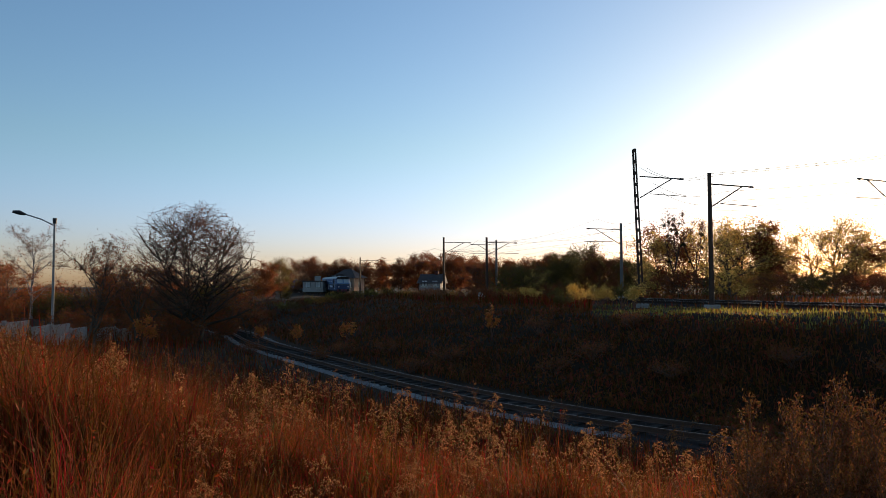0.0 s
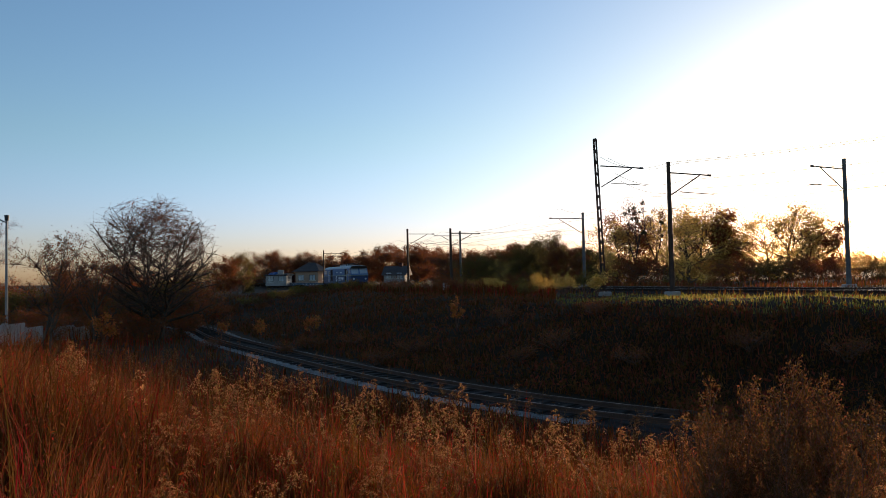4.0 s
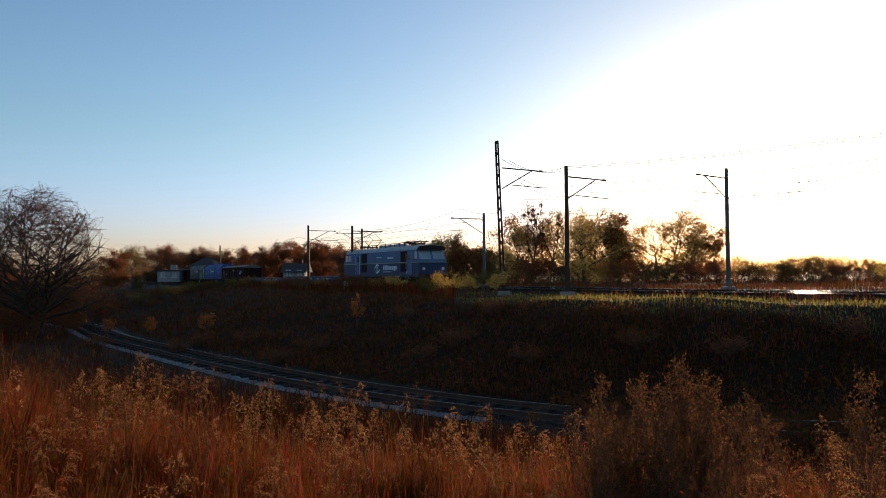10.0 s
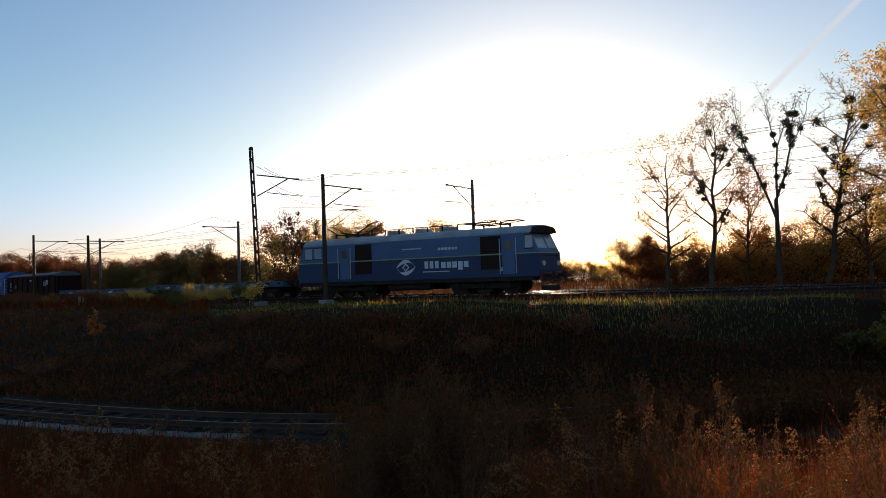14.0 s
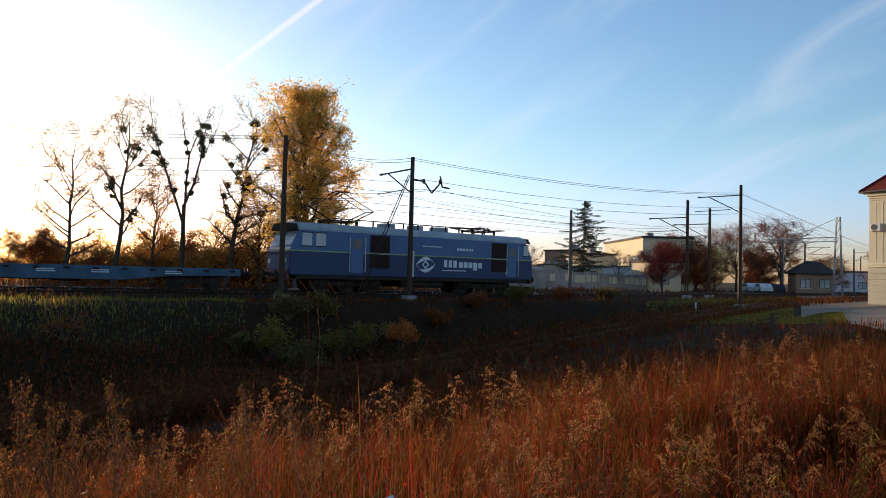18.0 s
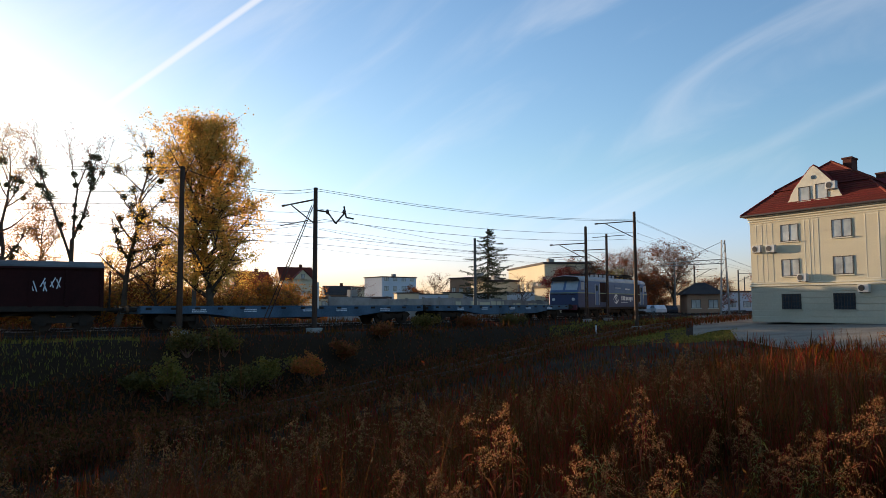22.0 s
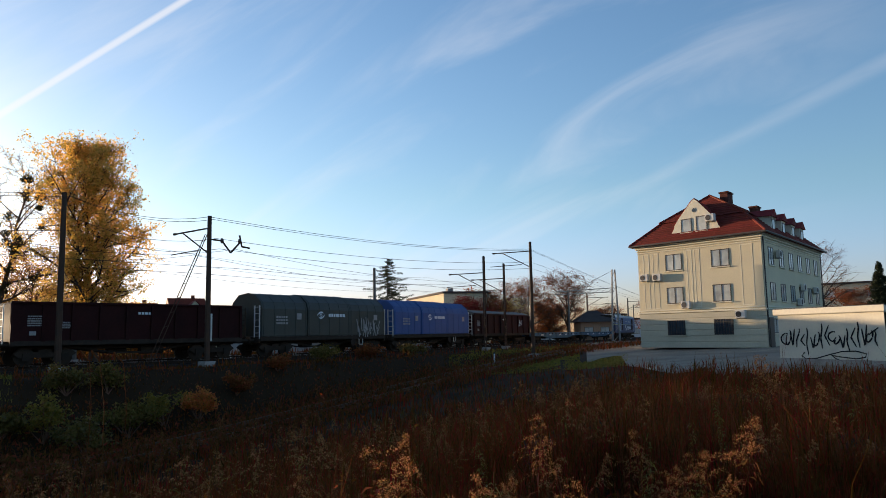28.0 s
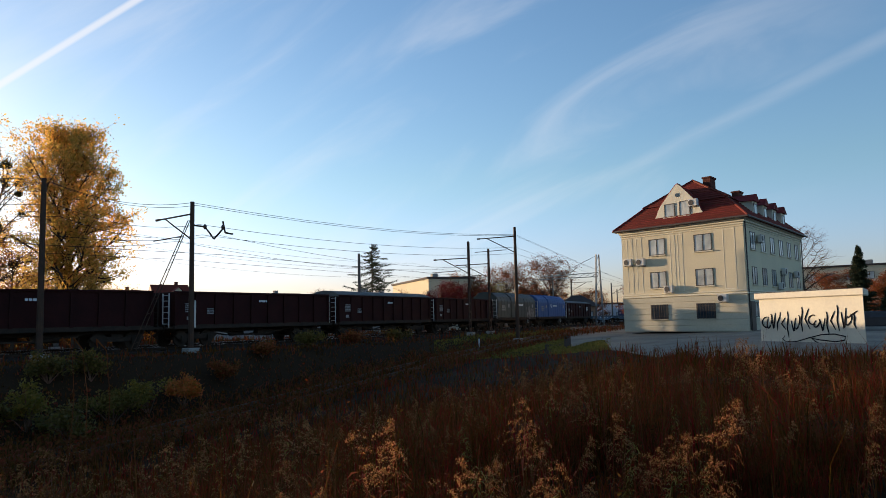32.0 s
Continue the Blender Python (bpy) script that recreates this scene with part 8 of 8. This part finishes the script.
def tall_stalks():
    """Bare pale stalks that lean above the near grass."""
    rng = np.random.default_rng(777)
    for a, d, h, lean in ((-57.2, 5.2, 1.75, 0.10), (-58.4, 5.3, 1.75, -0.05), (-59.6, 5.1, 1.7, 0.02), (-33.5, 4.6, 1.45, 0.0), (-41.0, 5.0, 1.3, 0.05)):
        q = polar(a, d)
        t = thing("tall_stalk", "bare pale weed stalk standing above the grass", "weed", "tall stalks", at=pose(q.x, q.y, gz(q.x, q.y) - 0.05, 0, 0, rng.uniform(0, 40)))
        pts = [(lean * h * (k / 6) ** 2, 0.04 * math.sin(k), h * k / 6) for k in range(7)]
        part("stalk", Build().tube(pts, [0.0034 - 0.0003 * k for k in range(7)], 6), M_STRAW, t)
        top = Build().tube([pts[-1], (pts[-1][0] + 0.03, 0.05, h + 0.07), (pts[-1][0] + 0.06, 0.05, h + 0.02)], [0.003, 0.006, 0.002], 5)
        part("seed_head", top, M_STRAW, t)
        for k in range(3):
            z = h * (0.55 + 0.13 * k)
            part("side_shoot", Build().tube([(lean * h * (z / h) ** 2, 0.04 * math.sin(6 * z / h), z), (lean * h * (z / h) ** 2 + 0.05, 0.04 * math.sin(6 * z / h) + 0.02, z + 0.08)], [0.0022, 0.0012], 4), M_STRAW, t)
    q = polar(-64.5, 3.3)
    rag = Build()
    n = 9
    for i in range(n):
        for j in range(n):
            u, v = i / (n - 1) - 0.5, j / (n - 1) - 0.5
            rag.v.append((u * 0.34, v * 0.26, 0.30 + 0.05 * math.sin(9 * u + 4 * v) + 0.04 * math.cos(11 * v - 3 * u) - 0.35 * (u * u + v * v)))
    rag.f = [(i * n + j, (i + 1) * n + j, (i + 1) * n + j + 1, i * n + j + 1) for i in range(n - 1) for j in range(n - 1)]
    rag.v += [(x, y, z - 0.2 + 0.1 * x) for x, y, z in rag.v[: n * n]]
    rag.f += [tuple(k + n * n for k in f[::-1]) for f in rag.f[: (n - 1) ** 2]]
    solid("plastic_bag", rag, M_WHITE, "crumpled white plastic bag caught in dry weeds", "litter", at=pose(q.x, q.y, gz(q.x, q.y) + 0.12, 0, 0, 20))


tall_stalks()


# ---- motion ----
RUN_T = [0, 2, 4, 6, 8, 10, 12, 14, 15, 16, 17, 18, 19, 20, 21, 22, 23, 24, 24.5, 25, 26, 27, 28, 29, 30, 31, 32]
RUN_S = [-145.9, -126.5, -107.0, -87.5, -68.1, -49.05, -30.7, -13.0, -4.3, 4.35, 13.1, 22.1, 31.3, 40.9, 50.8, 61.0, 71.2, 81.4, 86.2, 90.5, 99.0, 108.0, 117.2, 126.3, 135.5, 144.7, 153.5]


def train_s(t):
    """How far the locomotive's centre is along the line."""
    return float(np.interp(t, RUN_T, RUN_S))


def motions():
    times = [0.5 * k for k in range(65)]
    for ob, off in TRAIN:
        rows = []
        for t in times:
            x, y, h = line_at(train_s(t) + off)
            rows.append((t, pose(x, y, rail_z(train_s(t) + off), 0, 0, h)))
        walk(ob, rows)


motions()
